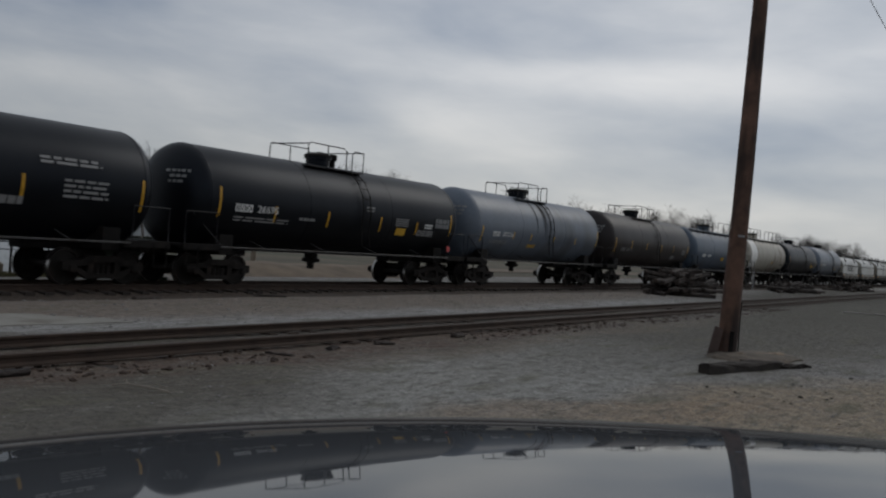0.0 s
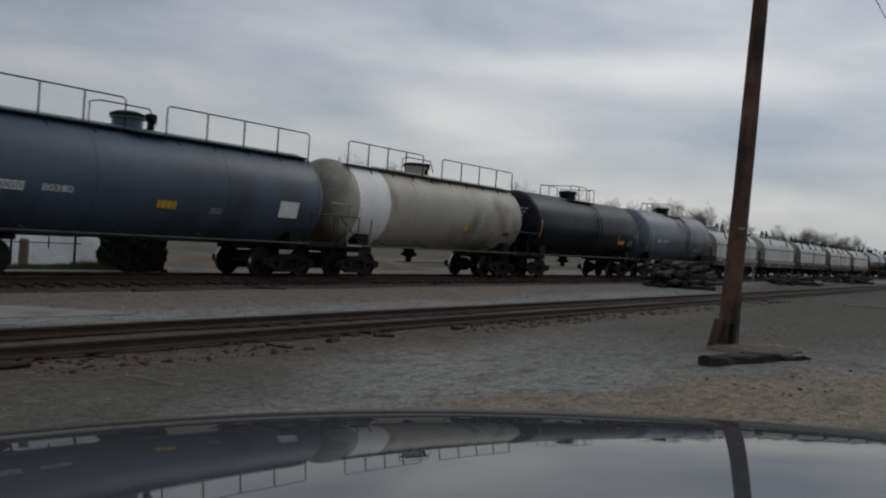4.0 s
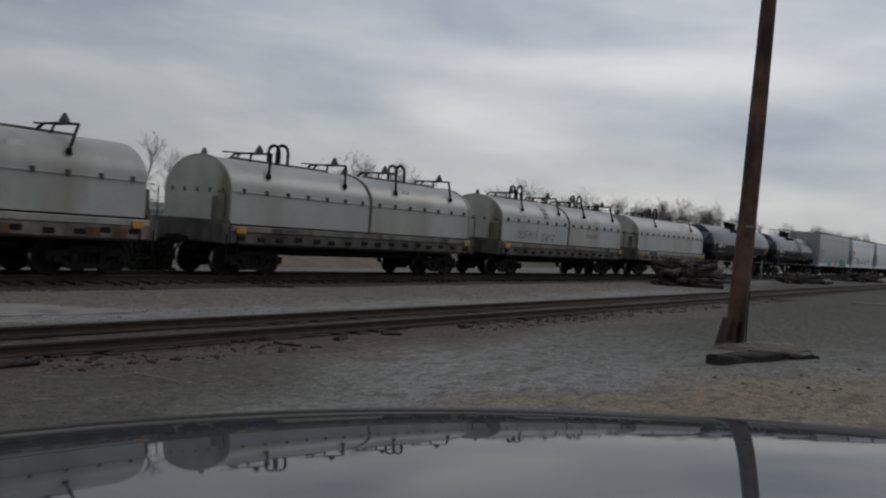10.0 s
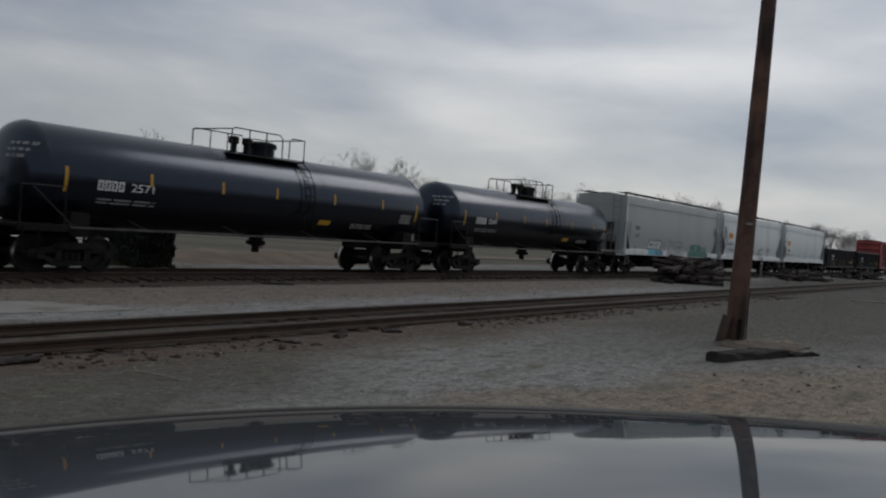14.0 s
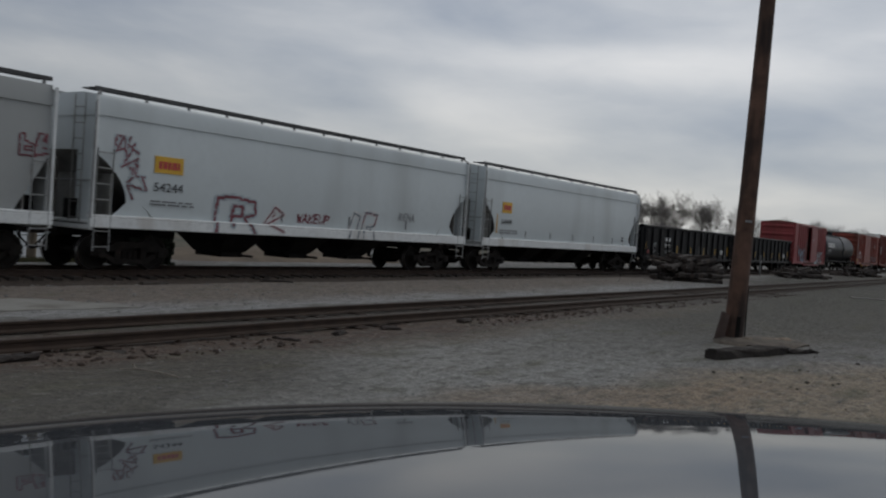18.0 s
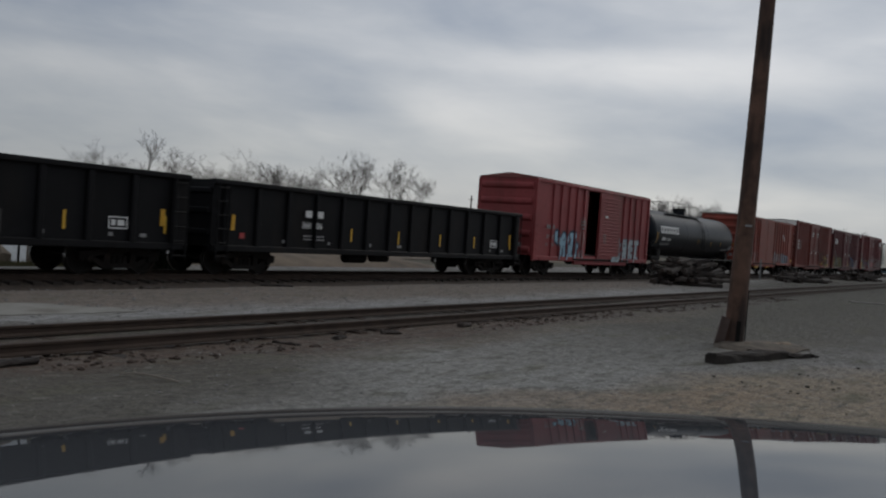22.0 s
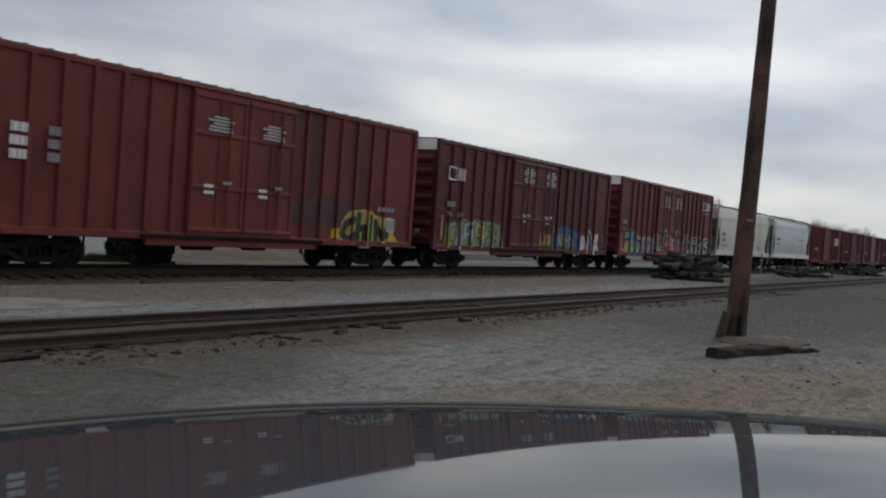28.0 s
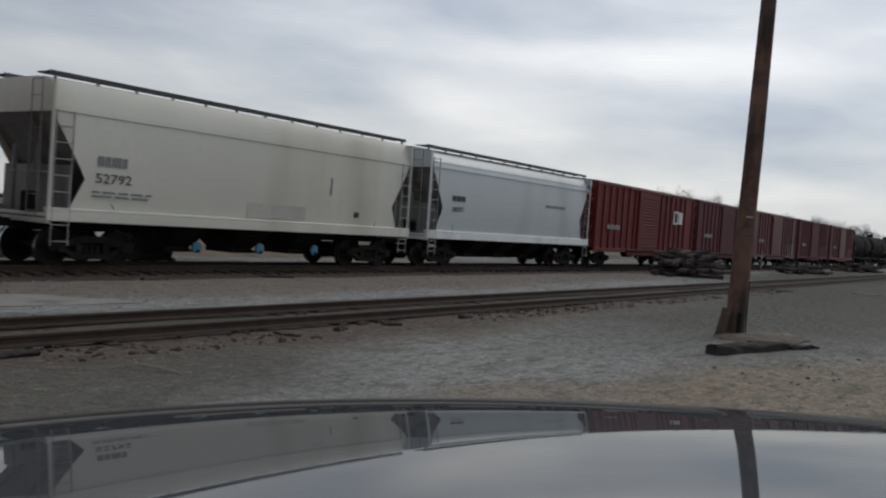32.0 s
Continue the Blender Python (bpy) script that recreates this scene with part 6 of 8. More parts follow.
for a, b in zip(grid, grid[1:]):
    for i in range(len(a) - 1):
        bm.faces.new((a[i], b[i], b[i + 1], a[i + 1]))
part("hood", bm, M["hood"], vehicle, "", True)
bm = bmesh.new()
front = [[bm.verts.new((l, hood_edge(l) + .02, z)) for z in (.55, 1.0, hood_z(l, hood_edge(l)) - .08)] for l in ls]
for a, b in zip(front, front[1:]):
    for i in range(2):
        bm.faces.new((a[i], b[i], b[i + 1], a[i + 1]))
part("front_fascia", bm, M["under"], vehicle)
part("fender", boxes((-1.74, -1.68, .4, 1.4, .5, 1.15), b=.02), M["hood"], vehicle)
part("fender", boxes((2.06, 2.12, .4, 1.8, .5, 1.3), b=.02), M["hood"], vehicle)
for x in (-1.5, 1.9):
    part("tyre", lathe(bmesh.new(), [(-.11, .28), (-.12, .36), (-.08, .40), (.08, .40), (.12, .36), (.11, .28)], 24, "x", (x, .9, .40)), M["under"], vehicle, "", True)
part("axle", bar((-1.5, .9, .4), (1.9, .9, .4), r=.06), M["under"], vehicle)
part("radiator_support", boxes((-1.5, 1.9, .85, .95, .4, 1.2), b=.02), M["under"], vehicle)
part("speck", lathe(bmesh.new(), [(-.001, .0035), (.003, .002)], 8, "z", (.56, 1.25, hood_z(.56, 1.25) + .001)), M["under"], vehicle, "speck of dirt")


# ---- beyond the tracks ----
def bare_tree(seed, height=10.0, spread=0.5):
    """Trunk, limbs and a haze of twigs of a leafless tree."""
    r = random.Random(seed)
    wood, twigs = bmesh.new(), bmesh.new()

    def grow(p, d, L, rad, depth):
        pts, q, v = [p], p, d
        for _ in range(3):
            v = (v + Vector((r.uniform(-1, 1), r.uniform(-1, 1), r.uniform(-.3, .55))) * .21).normalized()
            q = q + v * L / 3
            pts.append(q)
        bm_ = wood if depth < 3 else twigs
        for a, b_, k in zip(pts, pts[1:], range(3)):
            tube(bm_, [a, b_], rad * (1 - .2 * k), 5 if depth < 2 else 3)
        if depth >= 6:
            return
        for _ in range(4 if depth == 1 else 3):
            w = (v * .8 + Vector((r.uniform(-1, 1), r.uniform(-1, 1), r.uniform(-.3, .75))) * (spread + .4)).normalized()
            grow(pts[r.choice((1, 2, 3, 3))], w, L * r.uniform(.56, .80), max(rad * .52, .007), depth + 1)

    grow(Vector((0, 0, -.1)), Vector((0, 0, 1)), height * .30, height * .0105, 0)
    tall = max(v.co.z for v in twigs.verts)
    for b_ in (wood, twigs):
        for v in b_.verts:
            v.co *= 10.0 / tall
    return finish("trunk", wood, M["bark"]), finish("crown", twigs, M["bark"])


TREES = [bare_tree(s, 10.0, sp) for s, sp in ((1, .5), (2, .6), (3, .45), (4, .7), (5, .55))]


def plant(x, y, h, kind, turn, squash=1.0):
    t = tagged(new("bare_tree"), "leafless winter tree behind the railway line", "tree", "bare trees beyond the line")
    t.matrix_basis = pose(x, y, 0, 0, 0, turn) @ Matrix.Diagonal((h / 10, h / 10, h / 10 * squash, 1))
    part("trunk", TREES[kind][0], None, t)
    part("crown", TREES[kind][1], None, t)


rt = random.Random(77)
for x, y, h, kind in ((60.0, 88, 9.8, 2), (64.5, 91, 8.6, 4), (67.5, 88, 11.6, 0), (71.0, 90, 10.0, 3), (75.0, 90, 9.6, 4), (78.0, 88, 11.0, 1), (82.0, 91, 8.8, 2), (115, 96, 14.5, 0), (119, 99, 15.2, 4), (124, 96, 14.0, 1), (129, 100, 14.6, 3), (134, 98, 12.5, 0), (181, 110, 14.5, 0), (186, 112, 14.0, 3)):
    plant(x, y, h, kind, x * 37 % 360)
for lo, hi, step, y0, y1, h0, h1 in ((44, 58, 7.5, 84, 90, 3.5, 5.5), (62, 84, 6.0, 92, 98, 4, 6), (85, 98, 3.0, 88, 98, 8.5, 11.0), (98, 116, 3.2, 94, 106, 9, 12), (137, 178, 7, 100, 118, 4, 7), (192, 226, 8, 112, 128, 5, 8), (226, 240, 7, 116, 126, 15, 20), (252, 278, 7, 118, 130, 15, 22), (280, 330, 11, 124, 140, 10, 16),
                                (332, 366, 6, 134, 150, 19, 24), (366, 462, 5.5, 134, 156, 22, 29), (470, 620, 24, 150, 170, 14, 20), (640, 860, 26, 165, 195, 22, 32), (880, 1400, 24, 190, 225, 30, 44)):
    x = lo
    while x < hi:
        plant(x + rt.uniform(-1, 1) * step * .4, rt.uniform(y0, y1), rt.uniform(h0, h1), rt.randrange(5), rt.uniform(0, 360))
        x += step


def shrub_mesh(seed, rx, ry, h, n, leaf):
    """A clipped, blocky evergreen: many small leaves, most of them near the faces of the block."""
    r = random.Random(seed)
    bm = bmesh.new()
    for _ in range(n):
        p = Vector((r.uniform(-1, 1), r.uniform(-1, 1), r.uniform(-1, 1)))
        ax = r.randrange(3)
        if r.random() < .7:
            p[ax] = (1 if p[ax] > 0 else -1) * r.uniform(.85, 1.0)
        k = 1 + .14 * noise.noise(p * 2.2 + Vector((seed, 0, 0)))
        p = Vector((p.x * rx * k, p.y * ry * k, max(.02, h * .5 + p.z * h * .5 * k)))
        q = Euler((r.random() * 6, r.random() * 6, r.random() * 6)).to_matrix()
        bm.faces.new([bm.verts.new(p + q @ Vector(c) * leaf) for c in ((-.5, 0, 0), (0, -.25, .1), (.5, 0, 0), (0, .25, .1))])
    return bm


for x, y, s in [(18.12, 24.1, .72)]:
    shrub = tagged(new("evergreen_shrub"), "dense clipped dark evergreen shrub beyond the track", "shrub")
    shrub.location = (x, y, 0)
    part("foliage", shrub_mesh(int(x * 3), s, .8, 1.25, 9000, .15), M["hedge"], shrub)
    part("stem", bar((0, 0, -.05), (.05, 0, .5), (0, .05, 1.1), r=.05), M["bark"], shrub)

evergreen = tagged(new("evergreen_tree"), "dark narrow evergreen among the bare trees", "tree")
evergreen.location = (272, 125, 0)
cone = bmesh.new()
re_ = random.Random(6)
for _ in range(2600):
    u = re_.random() ** .7
    q, rr = re_.random() * 6.3, 2.3 * (1 - .75 * u) * (.55 + .45 * re_.random())
    p = Vector((rr * math.cos(q), rr * math.sin(q), 5.5 + 9.5 * u))
    turn = Euler((re_.random() * 6, re_.random() * 6, re_.random() * 6)).to_matrix()
    cone.faces.new([cone.verts.new(p + turn @ Vector(c_) * .7) for c_ in ((-.5, 0, 0), (0, -.25, .1), (.5, 0, 0), (0, .25, .1))])
part("crown", cone, M["hedge"], evergreen)
part("trunk", bar((0, 0, -.2), (.1, 0, 6), (0, .1, 13), r=.22), M["bark"], evergreen)

# a long low heap under white sheeting
sheet = bmesh.new()
prof = [(-1.7, -.05), (-1.2, .42), (-.3, .86), (.6, 1.18), (1.4, 1.32), (2.3, 1.25), (3.4, .6), (4.0, -.05)]
rows_ = []
for i in range(42):
    x = 1.0 + i * .45
    end = min(1.0, (41 - i) / 1.0, i / 1.0)
    rows_.append([sheet.verts.new((x + .06 * noise.noise(Vector((x, y, 4.0))), 27.6 + y + .1 * noise.noise(Vector((x * .8, y, 9.0))), max(-.05, z * (.55 + .45 * end) + .06 * noise.noise(Vector((x * 1.3, y * 1.4, 2.0)))))) for y, z in prof])
for p_, q_ in zip(rows_, rows_[1:]):
    for j in range(len(prof) - 1):
        sheet.faces.new((p_[j], q_[j], q_[j + 1], p_[j + 1]))
tagged(new("tarpaulin", finish("tarpaulin", sheet, M["white_wall"], True)), "white tarpaulin spread over a long low mound", "tarpaulin")
road = bmesh.new()
ra = [[road.verts.new((x, y + .02 * (x - 30) + .15 * math.sin(x * .3 + j), .10)) for j, y in enumerate((31.0, 34.5))] for x in range(20, 140, 4)]
for p_, q_ in zip(ra, ra[1:]):
    road.faces.new((p_[0], q_[0], q_[1], p_[1]))
tagged(new("gravel_road", finish("gravel_road", road, M["tan_road"])), "tan gravel road across the grass", "road", kind="structure")
bank = bmesh.new()
rb = [[bank.verts.new((20.6 + i * .9, 25.0 + j * .7 + .2 * noise.noise(Vector((i, j, 2))), (.0 if j in (0, 6) else .42 * math.sin(j / 6 * math.pi) * (1 + .5 * noise.noise(Vector((i * .4, j * .5, 8))))) * min(1, i / 2, (20 - i) / 4) - .02)) for j in range(7)] for i in range(21)]
for p_, q_ in zip(rb, rb[1:]):
    for j in range(6):
        bank.faces.new((p_[j], q_[j], q_[j + 1], p_[j + 1]))
tagged(new("dirt_bank", finish("dirt_bank", bank, M["tan_road"], True)), "low tan bank of dirt beyond the track", "bank")
fence = tagged(new("pipe_fence"), "dark steel pipe fence along the yard edge", "fence")
fence.location = (0, 25.2, 0)
for x in (11.6, 13.97, 14.7, 16.8):
    part("post", bar((x, 0, -.1), (x, 0, 1.75), r=.04), M["under"], fence)
for z, r in ((1.7, .035), (.95, .022), (.72, .016)):
    part("rail", bar((11.4, 0, z), (17.0, 0, z), r=r), M["under"], fence)
for x in (12.4, 13.2, 15.9):
    part("picket", bar((x, 0, .55), (x, 0, 1.7), r=.022), M["under"], fence)
M["bollard"] = mat("weathered_tan_concrete", (0.20, 0.165, 0.125), 0.9, 0, 0.2, 4.0, 0, (0.12, 0.10, 0.08), 0.55)
M["weeds"] = mat("dry_weeds", (0.12, 0.115, 0.06), 0.95, 0, 0.35, 5.0, 0, (0.06, 0.065, 0.03), 0.5)
verge = bmesh.new()
rv = random.Random(17)
for _ in range(5200):
    x = rv.uniform(11.2, 17.5)
    y = 24.2 + rv.uniform(-.35, .35)
    h = rv.uniform(.05, .16) + .20 * math.exp(-((x - 16.6) / .75) ** 2) * rv.random()
    w, dx = rv.uniform(.008, .016), rv.uniform(-.06, .06)
    verge.faces.new([verge.verts.new(c_) for c_ in ((x - w, y, -.03), (x + w, y, -.03), (x + dx, y + rv.uniform(-.05, .05), h))])
tagged(new("weed_verge", finish("weed_verge", verge, M["weeds"])), "low verge of dry green-brown weeds behind the ballast", "weeds", kind="stuff")
boulder = tagged(new("boulder", finish("boulder", stone_mesh(404, .42), M["bollard"], True)), "low grey-tan boulder at the yard edge", "boulder")
boulder.matrix_basis = pose(14.35, 25.6, .10, 0, 0, 30) @ Matrix.Diagonal((1, 1, 1.5, 1))
for x, y, h in [(15.14, 25.25, .78), (33.0, 34.0, .8)]:
    b_ = tagged(new("bollard"), "short weathered concrete bollard in the grass", "bollard")
    b_.location = (x, y, 0)
    part("post", lathe(bmesh.new(), [(-.1, .14), (h, .14), (h + .05, .09)], 14, "z"), M["bollard"], b_, "", True)
far_house = tagged(new("far_barn"), "far pale low barn in the field", "barn")
far_house.location = (75, 95, 0)
part("wall", boxes((-7, 7, -3, 3, 0, 2.2)), M["white_wall"], far_house)
bm = bmesh.new()
extrude_x(bm, [(-3.3, 2.2), (0, 3.2), (3.3, 2.2)], -7.3, 7.3)
part("roof_sheet", bm, M["roof"], far_house)

# far woods closing the horizon
bm = bmesh.new()
rw = random.Random(91)
for k in range(2600):
    x = rw.uniform(150, 2200)
    y = 150 + .04 * x + rw.uniform(0, 60)
    h = rw.uniform(3.5, 7.5) * (1 + x / 900)
    w = .05 + x / 5000
    top = Vector((x + rw.uniform(-1, 1), y, h))
    bm.faces.new([bm.verts.new(c) for c in ((x - w, y, 0), (x + w, y, 0), top)])
    for _ in range(3):
        a = Vector((x, y, h * rw.uniform(.35, .8)))
        b_ = a + Vector((rw.uniform(-1.6, 1.6) * (1 + x / 900), 0, rw.uniform(.6, 2.2) * (1 + x / 900)))
        bm.faces.new([bm.verts.new(c) for c in (a - Vector((w * .6, 0, 0)), a + Vector((w * .6, 0, 0)), b_)])
tagged(new("far_woods", finish("far_woods", bm, M["bark"])), "distant leafless winter woods on the horizon", "woods", kind="stuff")


# ---- far line pole and the wires that cross overhead ----
next_pole = tagged(new("utility_pole"), "weathered timber utility pole further along the lot", "utility pole")
next_pole.location = (66.0, 5.05, 0)
part("shaft", lathe(bmesh.new(), [(-.3, .19), (10.9, .12), (11.0, .05)], 16, "z"), M["pole"], next_pole, "", True)
wire = tagged(new("overhead_wire", finish("overhead_wire", bar(*[(17.75 + 48.25 * q, 4.95 + .1 * q, 10.85 - 1.6 * q * (1 - q)) for q in [i / 12 for i in range(13)]], r=.013, n=5), M["under"])), "dark overhead wire strung between the poles", "wire")
far_pole = tagged(new("power_pole"), "thin distant power pole above the trees", "power pole")
far_pole.location = (150.0, 96.0, 0)
part("shaft", bar((0, 0, -.2), (0, 0, 9.6), r=.13), M["pole"], far_pole)
part("cross_arm", boxes((-.9, .9, -.06, .06, 8.7, 8.85), b=.02), M["pole"], far_pole)


# ---- the train, from its first car in view to its last ----
BLACK = "black tank car with yellow reflector strips and a railed manway"


# the owner's emblem, as plain shapes
OWNER_MARK = ([(.0, .0), (.0, .44), (.44, .44), (.44, .0), (.0, .0)], [(.62, .0), (.62, .44)], [(.80, .0), (.80, .44)], [(.98, .0), (.98, .44)])


def tank_train():
    c, s = tank_car("tank_car", BLACK, 1.8, 15.1, 1.5, 2.39, M["tank_black"], 8.4, bars=[(3.0, 1.9, .6), (8.0, 1.9, .55), (11.2, 1.9, .55), (14.4, 1.8, .8)])
    tank_mark(c, s, 12.2, 2.0, 1.2, .5, M["dim_white"], 4, .5, 3)
    tank_mark(c, s, 11.6, 2.75, 1.6, .22, M["dim_white"], 2, .6, 4)
    tank_mark(c, s, 9.4, 1.85, .7, .25, M["dim_white"], 1, .8, 5)
    tank_mark(c, s, 10.7, 1.75, .6, .24, M["dim_white"], 1, .8, 6)
    c, s = tank_car("tank_car", BLACK, 16.05, 29.5, 1.5, 2.39, M["tank_black"], 22.44, bars=[(16.97, 1.85, .85), (19.15, 1.8, .5), (21.53, 1.8, .5), (24.25, 1.8, .5), (26.4, 1.8, .45), (28.61, 1.85, .8)])
    tank_code(c, s, 17.55, 2.05, 4, .22, M["white"])
    tank_mark(c, s, 18.4, 2.02, .85, .30, M["white"], words="26695")
    tank_mark(c, s, 17.55, 1.78, 2.2, .18, M["dim_white"], 2, .5, 8)
    tank_mark(c, s, 20.2, 1.95, .7, .14, M["dim_white"], 1, .6, 9)
    tank_mark(c, s, 23.4, 2.45, .45, .2, M["dim_white"], 2, .6, 9)
    tank_mark(c, s, 25.20, 1.72, .56, .27, M["sign_yellow"], solid=True)
    tank_mark(c, s, 25.1, 2.05, .75, .30, M["dim_white"], 4, .6, 10)
    tank_mark(c, s, 26.87, 2.05, .5, .19, M["white"], 2, .6, 11)
    tank_mark(c, s, 26.5, 1.76, 1.0, .24, M["dim_white"], 3, .75, 12)
    tank_mark(c, s, 27.56, 2.11, .9, .36, M["dim_ink"], 2, .9, 13)
    part("placard", boxes((28.4 - s[4], 28.6 - s[4], -1.52, -1.50, 1.25, 1.45), b=.0), M["red_sign"], c, "small red hazard placard")
    c, s = tank_car("tank_car", "faded blue-grey tank car with a railed manway", 30.2, 43.05, 1.47, 2.46, M["tank_grey"], 36.24, bars=[(31.1, 1.75, .65), (33.76, 1.95, .32), (35.32, 1.95, .32), (37.6, 1.95, .3), (39.9, 1.95, .3), (42.4, 1.9, .8)], bar_mat="sign_yellow")
    tank_code(c, s, 31.92, 2.02, 4, .20, M["white"])
    tank_mark(c, s, 32.78, 2.0, .88, .28, M["white"], words="80336")
    tank_mark(c, s, 31.85, 1.72, 1.5, .18, M["dim_white"], 2, .5, 14)
    soot_runs(c, s, 36.6, 3)
    tank_mark(c, s, 35.25, 1.63, .7, .18, M["sign_yellow"], 2, .7, 15)
    c, s = tank_car("tank_car", "sooty brown-black tank car with yellow reflector strips", 44.05, 57.55, 1.5, 2.44, M["tank_dark"], 50.26, bars=[(44.87, 1.8, .75), (47.17, 2.0, .45), (49.46, 2.0, .45), (51.87, 2.0, .42), (53.97, 2.0, .42), (56.6, 1.75, .7)])
    tank_code(c, s, 45.75, 1.85, 4, .19, M["dim_white"])
    tank_mark(c, s, 46.5, 1.83, .85, .24, M["dim_white"], words="26036")
    tank_mark(c, s, 53.9, 1.6, .6, .2, M["dim_white"], 2, .9, 18)
    tank_mark(c, s, 55.6, 1.9, .6, .32, M["dim_white"], 3, .7, 19)
    c, s = tank_car("tank_car", "slate blue tank car with a long railed roof walkway", 58.0, 70.95, 1.5, 2.36, M["tank_blue"], 64.18, walkway=True)
    tank_code(c, s, 59.9, 1.9, 4, .21, M["white"])
    tank_mark(c, s, 60.95, 1.9, .8, .24, M["white"], words="80380")
    tank_mark(c, s, 64.2, 1.75, .6, .22, M["sign_yellow"], 1, .95, 21)
    tank_mark(c, s, 66.0, 1.7, .4, .2, M["dim_white"], 2, .7, 22)
    tank_mark(c, s, 68.6, 1.75, .8, .5, M["white"], solid=True)
    c, s = tank_car("tank_car", "soiled cream tank car with white band and roof walkway", 71.5, 84.1, 1.48, 2.42, M["tank_beige"], 77.35, walkway=True, stripe=(72.35, 74.05))
    tank_mark(c, s, 82.2, 1.7, .5, .18, M["ink"], 1, .95, 23)
    tank_mark(c, s, 79.0, 1.8, .3, .2, M["sign_yellow"], 1, .95, 24)
    for x, s_ in ((-6.0, 1),):
        part("end_rail", bar((x, -1.5, 1.0), (x, -1.5, 2.35), (x - .9, -1.5, 2.35), r=.03), M["rail_pale"], c)
        part("end_rail", bar((x, -1.52, 1.0), (x + 1.1, -1.52, 1.0), (x + 1.2, -1.52, 1.9), r=.03), M["rail_pale"], c)
    c, s = tank_car("tank_car", BLACK, 84.7, 97.65, 1.5, 2.41, M["tank_black"], 90.91, bars=[(85.5, 1.8, .8), (94.6, 1.8, .45), (97.2, 1.8, .8)])
    tank_mark(c, s, 94.7, 1.75, .8, .2, M["sign_yellow"], solid=True)
    tank_mark(c, s, 96.0, 1.7, .7, .35, M["dim_white"], 3, .6, 25)
    tank_mark(c, s, 96.6, 2.2, .6, .2, M["dim_white"], 2, .6, 25)
    c, s = tank_car("tank_car", "faded blue-grey tank car with a railed manway", 98.45, 111.15, 1.5, 2.46, M["tank_grey"], 104.85, bars=[(99.75, 1.9, .8), (105.2, 1.9, .4), (108.9, 1.8, .4), (110.8, 1.8, .7)], bar_mat="sign_yellow")
    tank_code(c, s, 100.5, 2.05, 4, .21, M["white"])
    tank_mark(c, s, 101.5, 2.03, .9, .28, M["white"], words="80311")
    tank_mark(c, s, 100.45, 1.75, 1.6, .16, M["dim_white"], 2, .5, 27)
    soot_runs(c, s, 105.1, 5)
    tank_mark(c, s, 107.6, 1.7, .6, .16, M["sign_yellow"], 1, .9, 28)


def coil_train():
    pale = "pale grey coil car with one rounded steel cover"
    twin = "pale grey coil car with two rounded steel covers"
    c, s = coil_car("coil_car", "pale grey coil car with dark spray-painted lettering on its cover", 112.5, 123.2, 1, gear=.2)
    g = Canvas(4.6, 1.0, .03)
    g.line([(.22, .60), (.14, .36), (.28, .16), (.5, .26), (.54, .52), (.36, .62), (.30, .42), (.42, .34)], .09, "black")
    g.word("SCALLYWAGS", .62, .1, 3.4, .72, "black", None, .105, 0, .03, 4)
    g.line([(4.0, .15), (4.5, .2)], .08, "black")
    g.put(c, 115.4 - s[4], 1.62, s[5])
    bars_of(c, -4.2, 1.20, 1.6, .13, M["ink"], -1.565, 1, .8, 30)
    for x0, x1, n, words in ((125.9, 136.5, 1, ""), (139.35, 151.7, 2, "240078"), (154.3, 166.8, 2, ""), (169.3, 180.5, 1, "242010")):
        c, s = coil_car("coil_car", pale if n == 1 else twin, x0, x1, n, x0 < 130 or x0 > 160, gear=.72 if 150 < x0 < 160 else .38 if x0 > 165 else .2 if x0 < 130 else .35)
        if words:
            bars_of(c, s[0] + 1.5, 1.20, .45, .15, M["ink"], -1.565, 1, .9, 31)
            lettering(c, words, s[0] + 2.05, 1.21, .20, M["ink"], -1.566)
        if x0 > 150 and n == 2:
            g = Canvas(4.4, .8, .03)
            g.word("OUTMIS", .1, .15, 1.9, .32, "slate", None, .05, 0, .15, 32)
            g.word("SWIZ", 2.3, .08, 1.3, .32, "slate", None, .05, 0, .15, 33)
            g.put(c, s[0] + 1.2, 1.45, s[5], fade=.12)
            flag = Canvas(.75, .8)
            flag.blob(.37, .4, .33, .36, "white", .05)
            for k in range(3):
                flag.line([(.2 + .17 * k, .08), (.2 + .17 * k, .5)], .06, "oxblood")
            flag.put(c, s[0] + 3.6, 2.46, s[5], "crest")
            bars_of(c, s[0] + 8.2, 1.84, 1.3, .20, M["faded_red"], -1.428, 2, .6, 33)
        part("placard", boxes((s[0] + (s[1] - s[0]) * .66, s[0] + (s[1] - s[0]) * .66 + .42, -1.21, -1.19, 2.80, 2.98)), M["white"], c, "small white placard")


